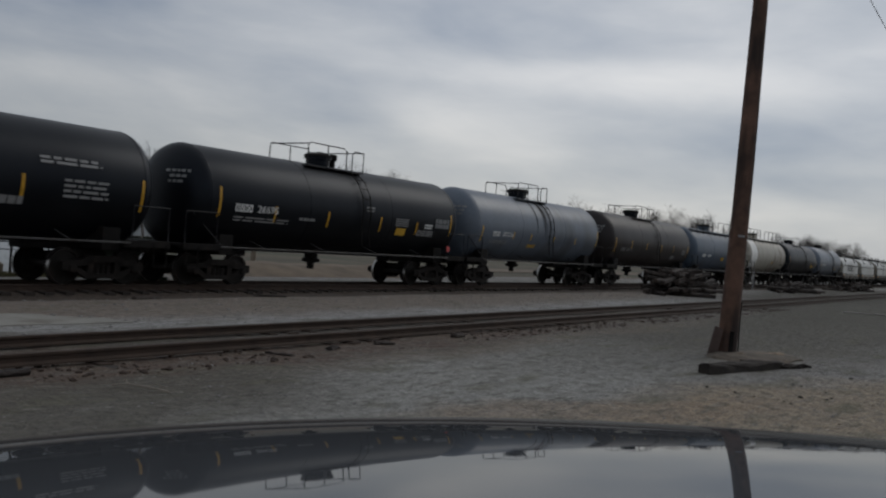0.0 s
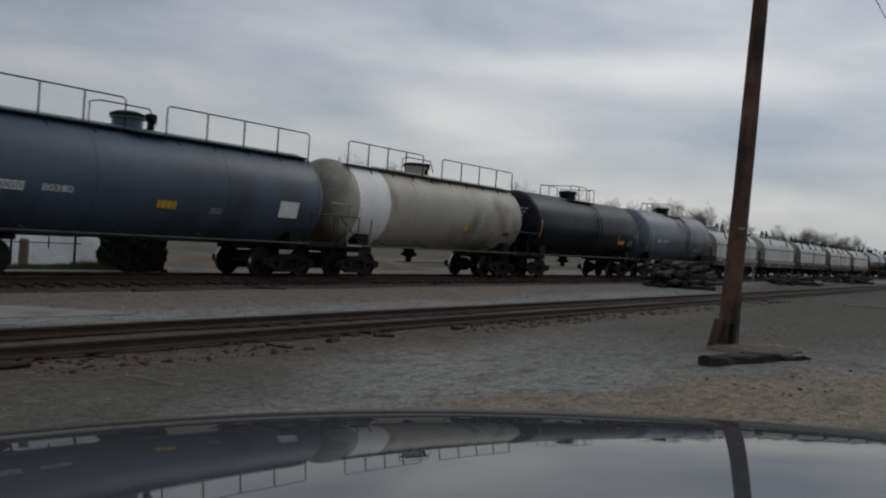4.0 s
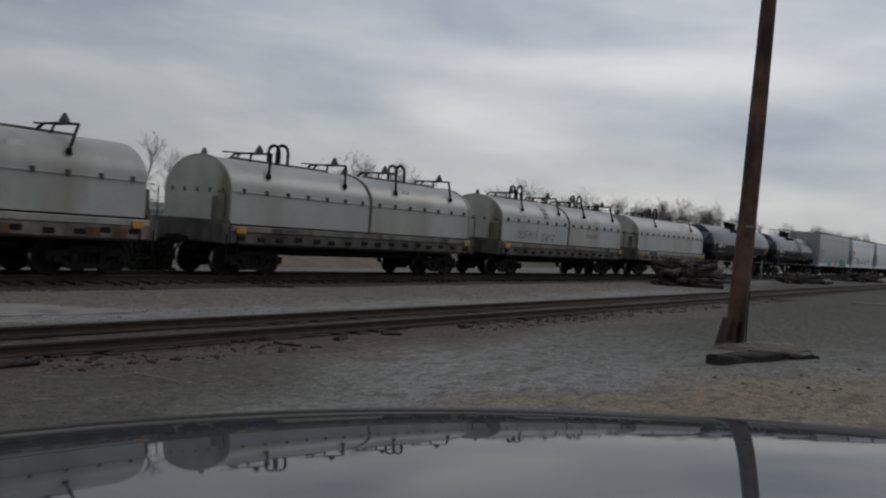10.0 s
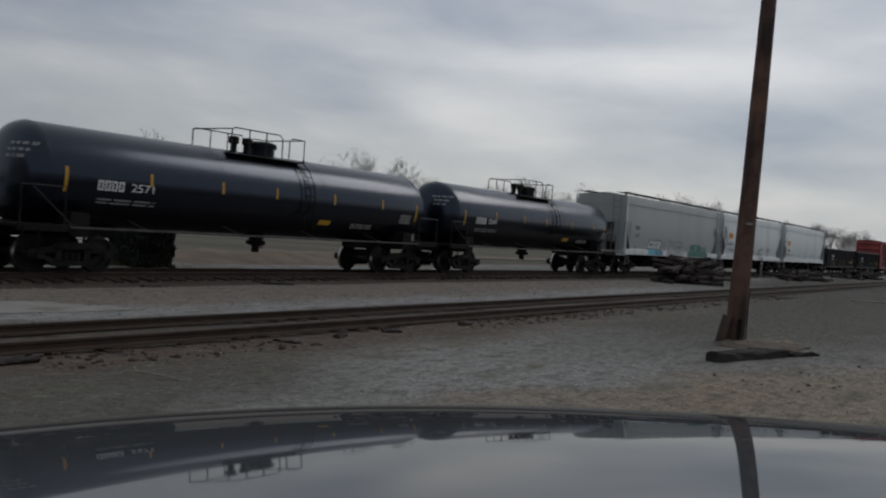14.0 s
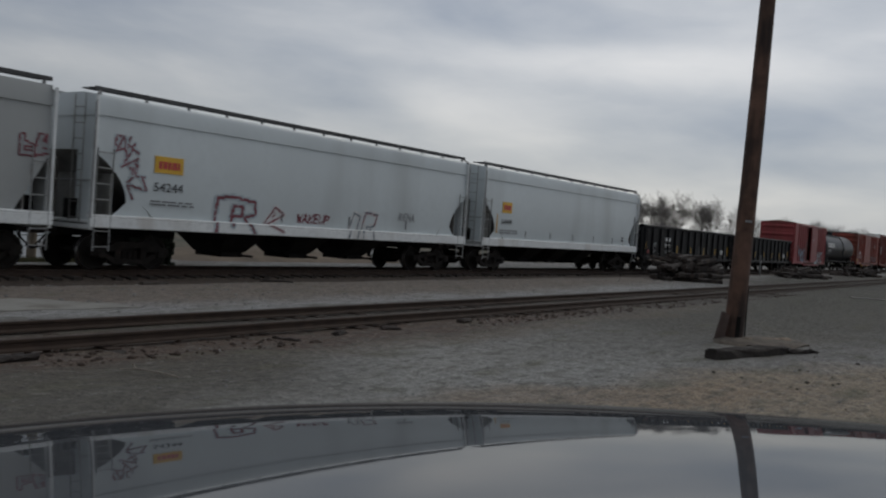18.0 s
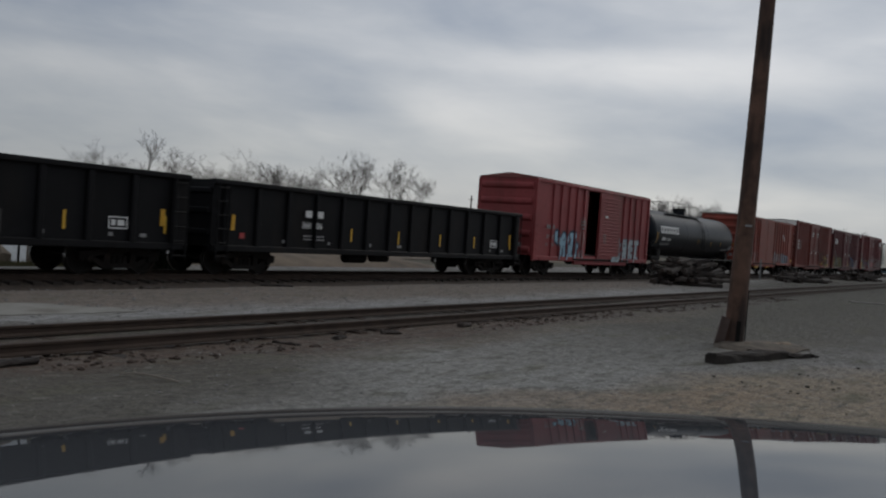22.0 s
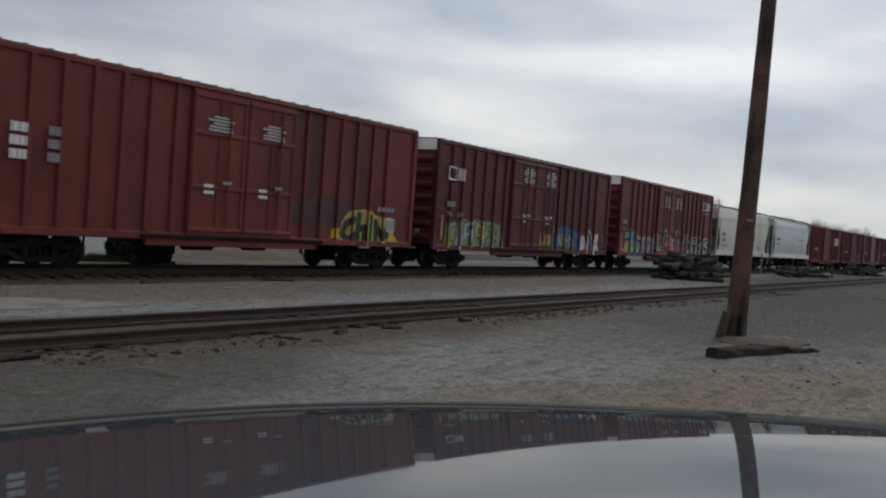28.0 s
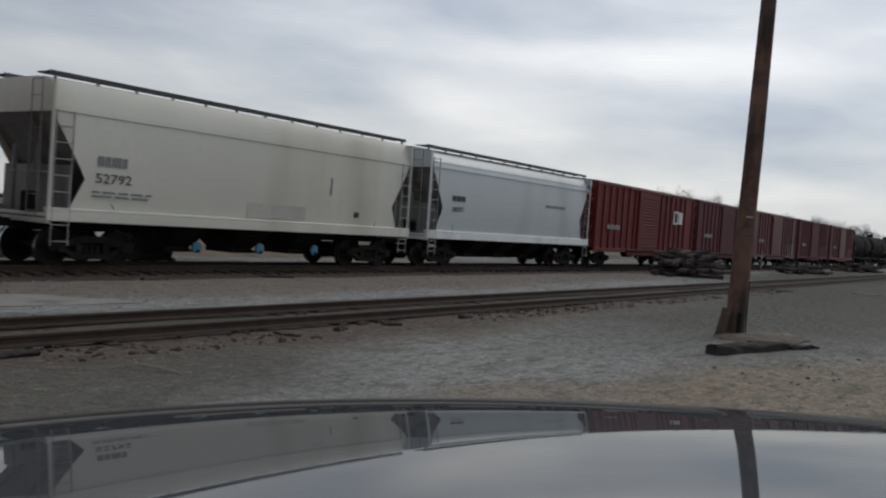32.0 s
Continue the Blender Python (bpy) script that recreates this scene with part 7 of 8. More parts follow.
def gloss_train():
    label = "glossy black tank car with yellow reflector strips"
    for x0, x1, h, num in ((182.7, 198.6, 191.05, "2571"), (200.0, 215.2, 208.0, "2547")):
        c, s = tank_car("tank_car", label, x0, x1, 1.26, 2.24, M["tank_gloss"], h, gloss=True, rails=(-2.0, 1.0), bars=[(x0 + 1.0, 1.85, .6), (x0 + 3.4, 2.15, .32), (x0 + 5.8, 2.15, .32), (x0 + 7.9, 2.15, .32), (x0 + 10.5, 2.15, .32), (x0 + 13.0, 2.15, .32), (x1 - .9, 1.8, .6)])
        tank_code(c, s, x0 + 1.85, 1.95, 4, .25, M["white"])
        tank_mark(c, s, x0 + 2.80, 1.93, .68, .29, M["white"], words=num)
        tank_mark(c, s, x0 + 1.9, 1.62, 1.7, .18, M["dim_white"], 2, .5, 35)
        tank_mark(c, s, x0 + 10.0, 1.45, .55, .18, M["sign_yellow"], solid=True)
        tank_mark(c, s, x0 + 11.6, 1.4, 1.1, .2, M["dim_white"], 2, .8, 36)
        tank_mark(c, s, x0 + 14.1, 1.7, .6, .35, M["dim_white"], 3, .8, 37)


def hopper_train():
    c, s = hopper_car("covered_hopper", "grey covered hopper car with blue, white and green graffiti", 216.5, 232.6, M["hop_grey"], M["hop_sill"], "slope", ze=4.18, roof_z=4.25, drop=.46, cut_z=2.6, cut_in=.75)
    o = s[4]
    lettering(c, "2072", 217.95 - o, 1.95, .30, M["dim_ink"], s[5](0, 2.1) - .006)
    bars_of(c, 217.95 - o, 2.38, .62, .24, M["dim_ink"], s[5](0, 2.5) - .006, 1, .9, 38)
    g = Canvas(16.1, 2.6, .04)
    g.wild(15.15, 1.55, .75, .45, 2, ["grey"], "oxblood", None, 4)
    g.poly([(3.2, .0), (3.2, .42), (3.7, .52), (4.6, .46), (5.4, .50), (5.6, .0)], "cyan")
    for k in (4.55, 5.0, 5.45):
        g.poly([(k, .0), (k - .06, .4), (k + .08, .45), (k + .12, .0)], "navy")
    g.word("COOR", 3.3, .40, 2.0, .38, "white", "black", .15, .06, .6, 5)
    g.strokes([[(5.75, .45), (5.75, .7), (6.0, .7)], [(5.95, .4), (5.97, .66)]], .06, "grey", "grey", 0)
    g.word("KNAGS", 6.3, .06, 2.85, .74, "white", "black", .10, .05, .15, 6)
    g.poly([(9.9, .0), (9.9, .28), (10.5, .35), (10.6, .72), (11.6, .80), (12.8, .72), (13.8, .62), (13.9, .0)], "green")
    g.strokes([[(10.3, .35), (10.5, .6), (10.7, .35), (10.3, .35)], [(11.5, .45), (11.6, .70), (11.8, .50), (11.6, .40)], [(12.9, .65), (12.9, .42), (13.2, .42), (13.25, .60), (12.9, .65)], [(13.2, .55), (13.6, .72)]], .05, "white", "deep_green", .02)
    g.put(c, 216.6 - o, 1.02, s[5], limit=s[6])
    c, s = hopper_car("covered_hopper", "pale grey covered hopper car with red and grey graffiti", 233.55, 250.05, M["hop_white"], M["hop_sill"], "round", ze=4.18, roof_z=4.25, drop=.48)
    o = s[4]
    part("sign_panel", boxes((235.35 - o, 236.25 - o, s[5](0, 2.6) - .012, s[5](0, 2.6) + .03, 2.45, 2.88)), M["sign_yellow"], c, "yellow owner panel")
    bars_of(c, 235.47 - o, 2.56, .66, .20, M["red_sign"], s[5](0, 2.6) - .016, 1, .95, 39)
    lettering(c, "54244", 235.35 - o, 1.98, .32, M["ink"], s[5](0, 2.1) - .008, 1.18)
    bars_of(c, 235.3 - o, 1.62, 1.4, .16, M["dim_ink"], s[5](0, 1.7) - .008, 2, .5, 40)
    g = Canvas(14, 2.3, .04)
    for k, ch in enumerate("MUNTAYZ"):
        q = k / 6
        x, z = .08 + .60 * q, 2.24 - 1.22 * q ** 1.4
        g.glyph(ch, x + .04, z, .48, -8 - 52 * q, .11, "pale")
        g.glyph(ch, x + .04, z, .48, -8 - 52 * q, .05, "oxblood")
    g.strokes([[(3.3, .02), (3.35, .95), (3.9, 1.02), (4.75, .9), (4.8, .55), (4.4, .45), (4.75, .02)], [(3.9, .2), (3.95, .75), (4.3, .75), (4.3, .5), (3.9, .45)]], .085, "oxblood", "pale", .05)
    g.strokes([[(5.2, .35), (5.6, .82), (5.95, .6), (5.3, .3), (5.9, .1)], [(5.5, .5), (5.6, .65)]], .06, "oxblood", "white", .05)
    g.word("WAKEUP", 6.5, .42, 1.5, .26, "oxblood", None, .05, 0, .1, 14)
    g.strokes([[(8.9, .02), (9.2, .85), (9.5, .75), (9.35, .02)], [(9.6, .0), (9.75, .9), (10.4, .85), (10.3, .45), (9.9, .4)], [(10.1, .4), (10.2, .0)]], .055, "slate", "white", .06)
    g.strokes([[(9.65, .45), (9.8, .88), (10.4, .82), (10.3, .45)]], .05, "oxblood", "oxblood", 0)
    g.word("RENA", 11.6, .72, .95, .25, "grey", None, .05, 0, .1, 16)
    g.put(c, 234.15 - o, 1.0, s[5], limit=s[6])
    for k in range(3):
        part("stain_strip", boxes((240.0 - o + 3.1 * k, 240.07 - o + 3.1 * k, s[5](0, 1.6) - .008, s[5](0, 1.6), 1.4, 1.7)), M["dim_ink"], c)
    c, s = hopper_car("covered_hopper", "pale grey covered hopper car with a yellow owner panel", 251.3, 267.65, M["hop_white"], M["hop_sill"], "round", ze=4.18, roof_z=4.25, drop=.48)
    o = s[4]
    part("sign_panel", boxes((252.85 - o, 253.62 - o, s[5](0, 2.6) - .012, s[5](0, 2.6) + .03, 2.38, 2.84)), M["sign_yellow"], c, "yellow owner panel")
    bars_of(c, 252.95 - o, 2.50, .58, .22, M["red_sign"], s[5](0, 2.6) - .016, 1, .95, 41)
    lettering(c, "54049", 252.8 - o, 1.90, .31, M["ink"], s[5](0, 2.1) - .008, 1.18)
    bars_of(c, 252.75 - o, 1.52, 1.5, .2, M["dim_ink"], s[5](0, 1.6) - .008, 2, .5, 42)
    part("reflector_strip", boxes((252.45 - o, 252.53 - o, s[5](0, 1.9) - .01, s[5](0, 1.9), 1.5, 2.3)), M["yellow"], c)
    for k in range(5):
        part("reflector_strip", boxes((255.0 - o + 2.35 * k, 255.06 - o + 2.35 * k, s[5](0, 1.6) - .01, s[5](0, 1.6), 1.4, 1.68)), M["dim_ink"], c)
    bars_of(c, 265.6 - o, 1.52, .3, .28, M["ink"], s[5](0, 1.6) - .008, 2, .6, 43)


def gondola_train():
    for x0, x1, a, b, mark in ((268.5, 285.55, "360", "83", 272.1), (286.4, 303.5, "360", "06", 290.0)):
        c, s = gondola_car("gondola", "black steel gondola car with ribbed sides and stencilled numbers", x0, x1)
        o = s[4]
        bars_of(c, mark - o, 1.72, .28, .22, M["white"], -1.57, 1, .95, 44)
        bars_of(c, mark + .55 - o, 1.72, .25, .22, M["white"], -1.57, 1, .95, 45)
        lettering(c, a, mark - .15 - o, 1.38, .28, M["white"], -1.57)
        lettering(c, b, mark + .5 - o, 1.38, .28, M["white"], -1.57)
        bars_of(c, mark - .05 - o, 1.02, .36, .2, M["dim_white"], -1.57, 2, .5, 46)
        bars_of(c, mark + .55 - o, 1.02, .36, .2, M["dim_white"], -1.57, 2, .5, 47)
        for x in (5.93, 8.5, 11.1, 13.5, 16.36):
            part("reflector_strip", boxes((x0 + x - .035 - o, x0 + x + .035 - o, -1.475, -1.461, 1.02, 1.47)), M["sign_yellow"], c, at=pose(0, 0, 0, 0, 0, 0))
        for x, w in ((2.75, .13), (4.8, .1), (6.9, .1), (8.45, .25), (12.9, .12), (14.7, .12), (15.6, .2)):
            part("stencil", boxes((x0 + x - o, x0 + x + w - o, -1.475, -1.461, .90, .99)), M["dim_white"], c)
        if x0 < 280:
            part("paint_patch", boxes((x0 + 9.9 - o, x0 + 10.55 - o, -1.47, -1.461, .80, 1.55)), M["gond_grey"], c, "greyish primer patch")
            part("paint_patch", boxes((x0 + 10.85 - o, x0 + 11.35 - o, -1.47, -1.461, .80, 1.50)), M["gond_grey"], c, "greyish primer patch")
            part("paint_patch", boxes((x0 + 11.6 - o, x0 + 12.0 - o, -1.47, -1.461, .80, 1.40)), M["gond_grey"], c, "greyish primer patch")
        part("placard", boxes((x0 + 1.05 - o, x0 + 1.22 - o, -1.48, -1.461, .98, 1.14)), M["red_sign"], c, "small faded red placard")
        frame_ = bmesh.new()
        for r in ((0, .55, .0, .03), (0, .55, .27, .30), (0, .03, .03, .27), (.52, .55, .03, .27), (.08, .2, .08, .22), (.26, .45, .08, .22)):
            box(frame_, r[0], r[1], 0, .012, r[2], r[3])
        part("stencil_frame", frame_, M["white"], c, at=(x1 - 2.37 - o, -1.475, 1.08))
        if x0 < 280:
            g = Canvas(.9, .8, .025)
            g.strokes([[(.05, .35), (.15, .65), (.25, .4), (.35, .68), (.4, .38), (.55, .62), (.6, .4)], [(.5, .5), (.75, .66), (.72, .4)], [(.08, .08), (.15, .3), (.25, .1), (.4, .25)], [(.45, .15), (.75, .16)]], .035, "grey", "grey", 0)
            g.put(c, x0 + 1.6 - o, .96, s[5])


def box_train():
    c, s = box_car("boxcar", "faded red boxcar with its door half open and blue graffiti", 304.75, 318.25, .62, 4.24, 4.50, M["box_red"], .82, (310.19, 314.15, 1, 1.27, "corrugated"), roof="box_roof_red", ribs=5)
    o = s[4]
    g = Canvas(3.2, 1.7, .03)
    g.strokes([[(.40, 1.22), (.42, .95), (.80, .82), (1.18, 1.15)], [(1.02, .80), (.86, .08)], [(1.46, 1.02), (1.28, .80), (1.30, .20), (1.62, .12), (1.76, .60)], [(1.92, 1.18), (2.25, 1.20)], [(2.10, 1.12), (2.02, .55), (1.92, .10)], [(2.0, .14), (2.46, .12), (2.50, .40)], [(2.52, .68), (2.60, .68)]], .27, "ice", "navy", .11)
    g.strokes([[(.44, 1.28), (.44, 1.0)], [(1.10, .70), (1.0, .10)], [(1.22, .70), (1.20, .15)], [(1.60, .05), (1.88, .3)]], .025, "navy", "navy", 0)
    g.put(c, 306.6 - o, .66, s[5])
    g = Canvas(4.2, 1.5, .035)
    g.poly([(.05, .0), (.1, .25), (1.2, .32), (3.9, .30), (4.0, .0)], "pale")
    g.word("ISKET", .85, .32, 3.05, .82, "pale", "slate", .23, .05, .05, 61)
    g.strokes([[(.5, .18), (1.3, .20)], [(1.5, .1), (2.6, .22), (3.2, .1)]], .04, "slate", "slate", 0)
    g.put(c, 313.1 - o, .64, s[5])
    fade_patch = Canvas(.8, 2.2, .03)
    fade_patch.blob(.4, 1.85, .28, .26, "chalk", .1, 3)
    fade_patch.blob(.38, 1.0, .30, .42, "chalk", .15, 4)
    fade_patch.blob(.3, .25, .2, .22, "grey", .1, 5)
    fade_patch.put(c, 309.35 - o, .7, s[5], "stencil_patch", .12)
    for x in (305.83, 306.05, 306.45):
        bars_of(c, x - o, 2.08, .16, .20, M["dim_white"], -1.566, 1, .95, 48)
    lettering(c, "28", 305.83 - o, 1.64, .27, M["dim_white"], -1.566)
    lettering(c, "87", 306.40 - o, 1.64, .27, M["dim_white"], -1.566)
    bars_of(c, 305.83 - o, 1.30, .2, .16, M["dim_ink"], -1.566, 2, .5, 49)
    bars_of(c, 306.40 - o, 1.30, .25, .16, M["dim_ink"], -1.566, 2, .5, 50)
    bars_of(c, 309.5 - o, 2.2, .4, .5, M["dim_white"], -1.565, 3, .4, 50)
    bars_of(c, 312.0 - o, 1.6, .3, .5, M["dim_white"], -1.62, 4, .4, 51)
    bars_of(c, 312.1 - o, 2.9, .3, .12, M["white"], -1.62, 1, .8, 52)

    c, s = tank_car("tank_car", "plain black tank car with a large white owner mark", 319.30, 335.6, 1.42, 2.44, M["tank_black"], 327.4, rails=(-4.4, 1.3), bars=[(320.15, 1.8, .7), (327.6, 2.0, .28), (330.3, 1.95, .28), (332.4, 1.95, .28), (335.3, 1.75, .6)])
    for k in range(6):
        hollow_mark(c, s, 320.62 + .52 * k, 2.46, .43, .42, .10, M["white"])
    tank_mark(c, s, 320.95, 2.02, .6, .2, M["white"], 1, .9, 51)
    tank_mark(c, s, 321.65, 2.0, .75, .22, M["white"], words="35380")
    tank_mark(c, s, 320.9, 1.75, 1.5, .16, M["dim_white"], 2, .5, 52)
    tank_mark(c, s, 333.0, 1.65, 1.3, .2, M["dim_white"], 2, .5, 53)
    tank_mark(c, s, 334.4, 1.75, .8, .3, M["dim_white"], 3, .8, 53)

    c, s = box_car("boxcar", "oxide red boxcar with double corrugated doors and white numbers", 336.95, 352.95, .80, 4.42, 4.60, M["box_rust"], .785, (341.88, 346.15, 2, 0, "corrugated"), ribs=6)
    o = s[4]
    bars_of(c, 338.5 - o, 2.0, .66, .30, M["white"], -1.566, 1, .95, 54)
    for word_, x in (("26", 337.78), ("10", 338.62), ("16", 339.45)):
        lettering(c, word_, x - o, 1.54, .44, M["white"], -1.566, 1.1)
    part("reflector_plate", boxes((337.1 - o, 337.6 - o, -1.57, -1.558, 1.15, 1.38)), M["sign_yellow"], c, "yellow reflector plate")
    part("reflector_plate", boxes((352.35 - o, 352.75 - o, -1.57, -1.558, 1.15, 1.35)), M["sign_yellow"], c, "yellow reflector plate")
    part("reflector_plate", boxes((339.2 - o, 339.75 - o, -1.575, -1.56, .84, .96)), M["sign_yellow"], c, "yellow reflector plate")
    part("jacking_pad", boxes((341.3 - o, 341.9 - o, -1.56, -1.40, .55, .66)), M["sign_yellow"], c, "yellow jacking pad")
    part("jacking_pad", boxes((344.6 - o, 345.1 - o, -1.56, -1.40, .58, .68)), M["sign_yellow"], c, "yellow jacking pad")
    shield = Canvas(.7, .8, .03)
    shield.blob(.35, .38, .26, .34, "white", .06)
    shield.line([(.1, .66), (.6, .66)], .1, "oxblood")
    shield.put(c, 349.45 - o, 2.85, s[5], "crest")
    g = Canvas(15.6, 3.4, .045)
    g.word("ZIMAS", .2, 1.9, .35, 1.2, "grey", None, .05, 0, 0, 62)
    g.wild(.4, .1, 2.4, .5, 5, ["chalk"], "chalk", None, 63)
    g.wild(3.1, .1, 1.6, .8, 3, ["chalk"], "chalk", None, 64)
    g.blob(10.3, .5, 1.0, .42, "chalk", .3, 66)
    g.wild(9.4, .15, 1.9, .7, 4, [("pale", "grey")], "slate", None, 65)
    g.wild(11.4, .2, 1.0, .7, 2, ["chalk"], "slate", None, 67)
    g.blob(13.2, .55, 1.0, .45, "ice", .2, 66)
    g.wild(12.4, .12, 2.2, .75, 4, [("ice", "cyan")], "slate", None, 68)
    g.put(c, 337.0 - o, .82, s[5], fade=.25)

    brown = "red-brown high boxcar with two plug doors and a white end panel"
    c, s = box_car("boxcar", "red-brown high boxcar with white end panel and yellow-black graffiti", 354.4, 370.0, .72, 4.86, 5.0, M["box_brown"], .8, (359.92, 363.85, 2, 0, "plug"), white_end=True, ribs=7)
    o = s[4]
    g = Canvas(6.2, 1.8, .03)
    g.poly([(.0, .55), (.05, 1.35), (1.2, 1.45), (2.1, 1.55), (2.9, 1.3), (2.8, .5), (1.3, .6)], "oxide")
    g.poly([(1.75, .05), (1.8, .45), (2.2, .55), (2.6, .5), (2.5, .1)], "red")
    g.poly([(1.8, .2), (1.85, .5), (2.05, .55), (2.1, .2)], "yellow")
    g.poly([(2.2, .1), (2.3, .75), (2.7, 1.15), (3.5, 1.2), (4.0, 1.05), (4.8, .9), (4.9, .1)], "gold")
    g.strokes([[(2.9, .85), (2.5, .7), (2.35, .35), (2.7, .12), (2.95, .4)], [(3.15, 1.0), (3.1, .1)], [(3.15, .55), (3.45, .6), (3.45, .1)], [(3.75, 1.0), (3.75, .1)], [(4.05, .8), (4.1, .12)], [(4.1, .7), (4.4, .3), (4.65, .75), (4.7, .12)]], .24, "black", "lime", .05)
    g.poly([(4.65, .55), (4.68, .95), (5.05, .92), (5.05, .5)], "grey", "white", .03)
    g.poly([(4.6, .06), (4.95, .5), (5.2, .3), (5.45, .06)], "yellow")
    g.put(c, 363.95 - o, .75, s[5])
    bars_of(c, 367.95 - o, 1.92, .9, .2, M["dim_white"], -1.566, 1, .8, 92)
    for x in (360.4, 362.4):
        text_block(c, x - o, 3.70, .95, .45, M["stencil_grey"], -1.612, 5, .65, 55)
        bars_of(c, x - o, 2.0, .35, .35, M["white"], -1.62, 2, .5, 56)
    bars_of(c, 355.0 - o, 2.4, .4, .9, M["white"], -1.566, 3, .7, 57)
    bars_of(c, 355.9 - o, 2.4, .3, .9, M["dim_white"], -1.566, 3, .7, 57)

    c, s = box_car("boxcar", "maroon high boxcar with plug doors and lime green graffiti", 371.4, 387.0, .70, 4.77, 4.91, M["box_dark"], .81, (376.91, 380.86, 2, 0, "plug"), white_end=True, ribs=7)
    o = s[4] - .22
    for pts in OWNER_MARK:
        part("owner_mark", bar(*[(371.9 + x * 1.05 - o, -1.57, 3.38 + z * 1.05) for x, z in pts], r=.042, n=6), M["white"], c, "white linear owner mark")
    bars_of(c, 371.9 - o, 2.35, .55, .22, M["dim_white"], -1.566, 1, .95, 58)
    lettering(c, "794", 371.9 - o, 1.98, .27, M["dim_white"], -1.566)
    lettering(c, "686", 372.65 - o, 1.98, .27, M["dim_white"], -1.566)
    part("reflector_strip", boxes((371.6 - o, 371.68 - o, -1.57, -1.556, 1.1, 2.0)), M["yellow"], c)
    g = Canvas(4.8, 1.6, .03)
    g.poly([(.1, .1), (.15, .8), (.8, .95), (1.3, 1.2), (2.0, 1.15), (2.4, 1.25), (3.2, 1.1), (4.3, .85), (4.4, .1)], "lichen")
    g.wild(.15, .08, 4.1, .98, 6, [("lichen", "olive"), ("lichen", "pale"), ("pale", "lichen"), ("gold", "lichen"), ("lichen", "teal"), ("lichen", "lichen")], "deep_green", None, 175, "pale")
    g.put(c, 371.85 - o, .72, s[5])
    g = Canvas(7.4, 1.7, .03)
    g.strokes([[(.55, .85), (.6, .1), (.75, .6), (.85, .9)], [(.9, .3), (1.05, .8), (1.15, .2), (1.0, .45)], [(1.25, .1), (1.3, .85), (1.5, .35), (1.5, .8)], [(.6, .45), (1.5, .5)]], .05, "gold", "olive", .02)
    g.poly([(1.75, .0), (1.75, 1.45), (2.1, 1.3), (2.1, .0)], "deep_green")
    g.strokes([[(1.85, 1.2), (1.98, 1.2)], [(1.85, 1.0), (1.98, 1.0), (1.88, .85)], [(1.86, .7), (2.0, .7), (2.0, .5), (1.86, .5)]], .04, "lime", "lime", 0)
    g.poly([(2.1, .0), (2.05, .6), (2.4, 1.15), (3.0, 1.3), (3.6, 1.18), (4.2, 1.05), (4.7, 1.0), (4.75, .0)], "deep_blue")
    g.poly([(2.1, .0), (2.1, .28), (3.2, .34), (4.5, .28), (4.55, .0)], "deep_green")
    for x, h0, h1, w, c_ in ((2.35, .25, .95, .13, "grey"), (2.55, .3, .98, .1, "grey"), (2.68, .35, .9, .1, "yellow"), (2.85, .28, 1.05, .13, "grey"), (3.1, .55, .85, .12, "grey"), (3.25, .3, .9, .1, "grey"), (3.4, .5, .8, .1, "grey"), (3.6, .25, 1.0, .14, "grey"), (3.78, .4, .9, .1, "grey"), (4.0, .25, .8, .13, "grey"), (4.15, .6, .7, .14, "grey")):
        g.poly([(x, h0), (x - .02, h1 - .12), (x + w * .4, h1), (x + w, h1 - .15), (x + w + .04, h0 + .06)], c_, "navy", .03)
    g.poly([(4.8, .0), (4.95, .8), (5.15, .95), (5.5, .6), (5.65, .0)], "white")
    g.poly([(4.9, .0), (5.0, .22), (5.55, .25), (5.6, .0)], "red")
    g.poly([(5.12, .4), (5.15, .75), (5.24, .78), (5.28, .4)], "yellow")
    g.poly([(5.6, .0), (5.62, .9), (5.85, 1.15), (6.1, .9), (6.2, .0)], "black", "white", .05)
    g.strokes([[(5.72, .4), (5.85, .75), (6.0, .4), (5.72, .4)]], .04, "grey", "grey", 0)
    g.poly([(6.25, .0), (6.3, .7), (6.5, 1.0), (6.95, 1.02), (6.85, .5), (7.05, .25), (7.0, .0)], "white")
    g.strokes([[(6.5, .3), (6.6, .7), (6.75, .4)], [(6.45, .15), (6.8, .2)]], .04, "slate", "slate", 0)
    g.put(c, 378.9 - o, .72, s[5])
    bars_of(c, 386.0 - o, 1.1, .45, .7, M["dim_white"], -1.566, 5, .25, 91)
    for x in (377.55, 379.6):
        text_block(c, x - o, 3.72, 1.0, .66, M["stencil_grey"], -1.612, 6, .65, 59)
        bars_of(c, x + .1 - o, 2.28, .65, .07, M["white"], -1.62, 1, .95, 61)
        bars_of(c, x + .2 - o, 2.0, .3, .4, M["white"], -1.62, 2, .4, 60)

    c, s = box_car("boxcar", "maroon high boxcar with plug doors and many-coloured graffiti", 388.55, 403.95, .72, 4.86, 5.0, M["box_wine"], .81, (393.86, 397.88, 2, 0, "plug"), white_end=True, ribs=7)
    o = s[4]
    for pts in OWNER_MARK:
        part("owner_mark", bar(*[(401.95 + x * 1.15 - o, -1.57, 3.85 + z * 1.1) for x, z in pts], r=.045, n=6), M["white"], c, "white linear owner mark")
    bars_of(c, 401.95 - o, 3.58, 1.25, .13, M["dim_white"], -1.566, 1, .9, 61)
    bars_of(c, 388.9 - o, 2.45, .6, .24, M["dim_white"], -1.566, 1, .95, 62)
    lettering(c, "794", 388.9 - o, 2.05, .28, M["dim_white"], -1.566)
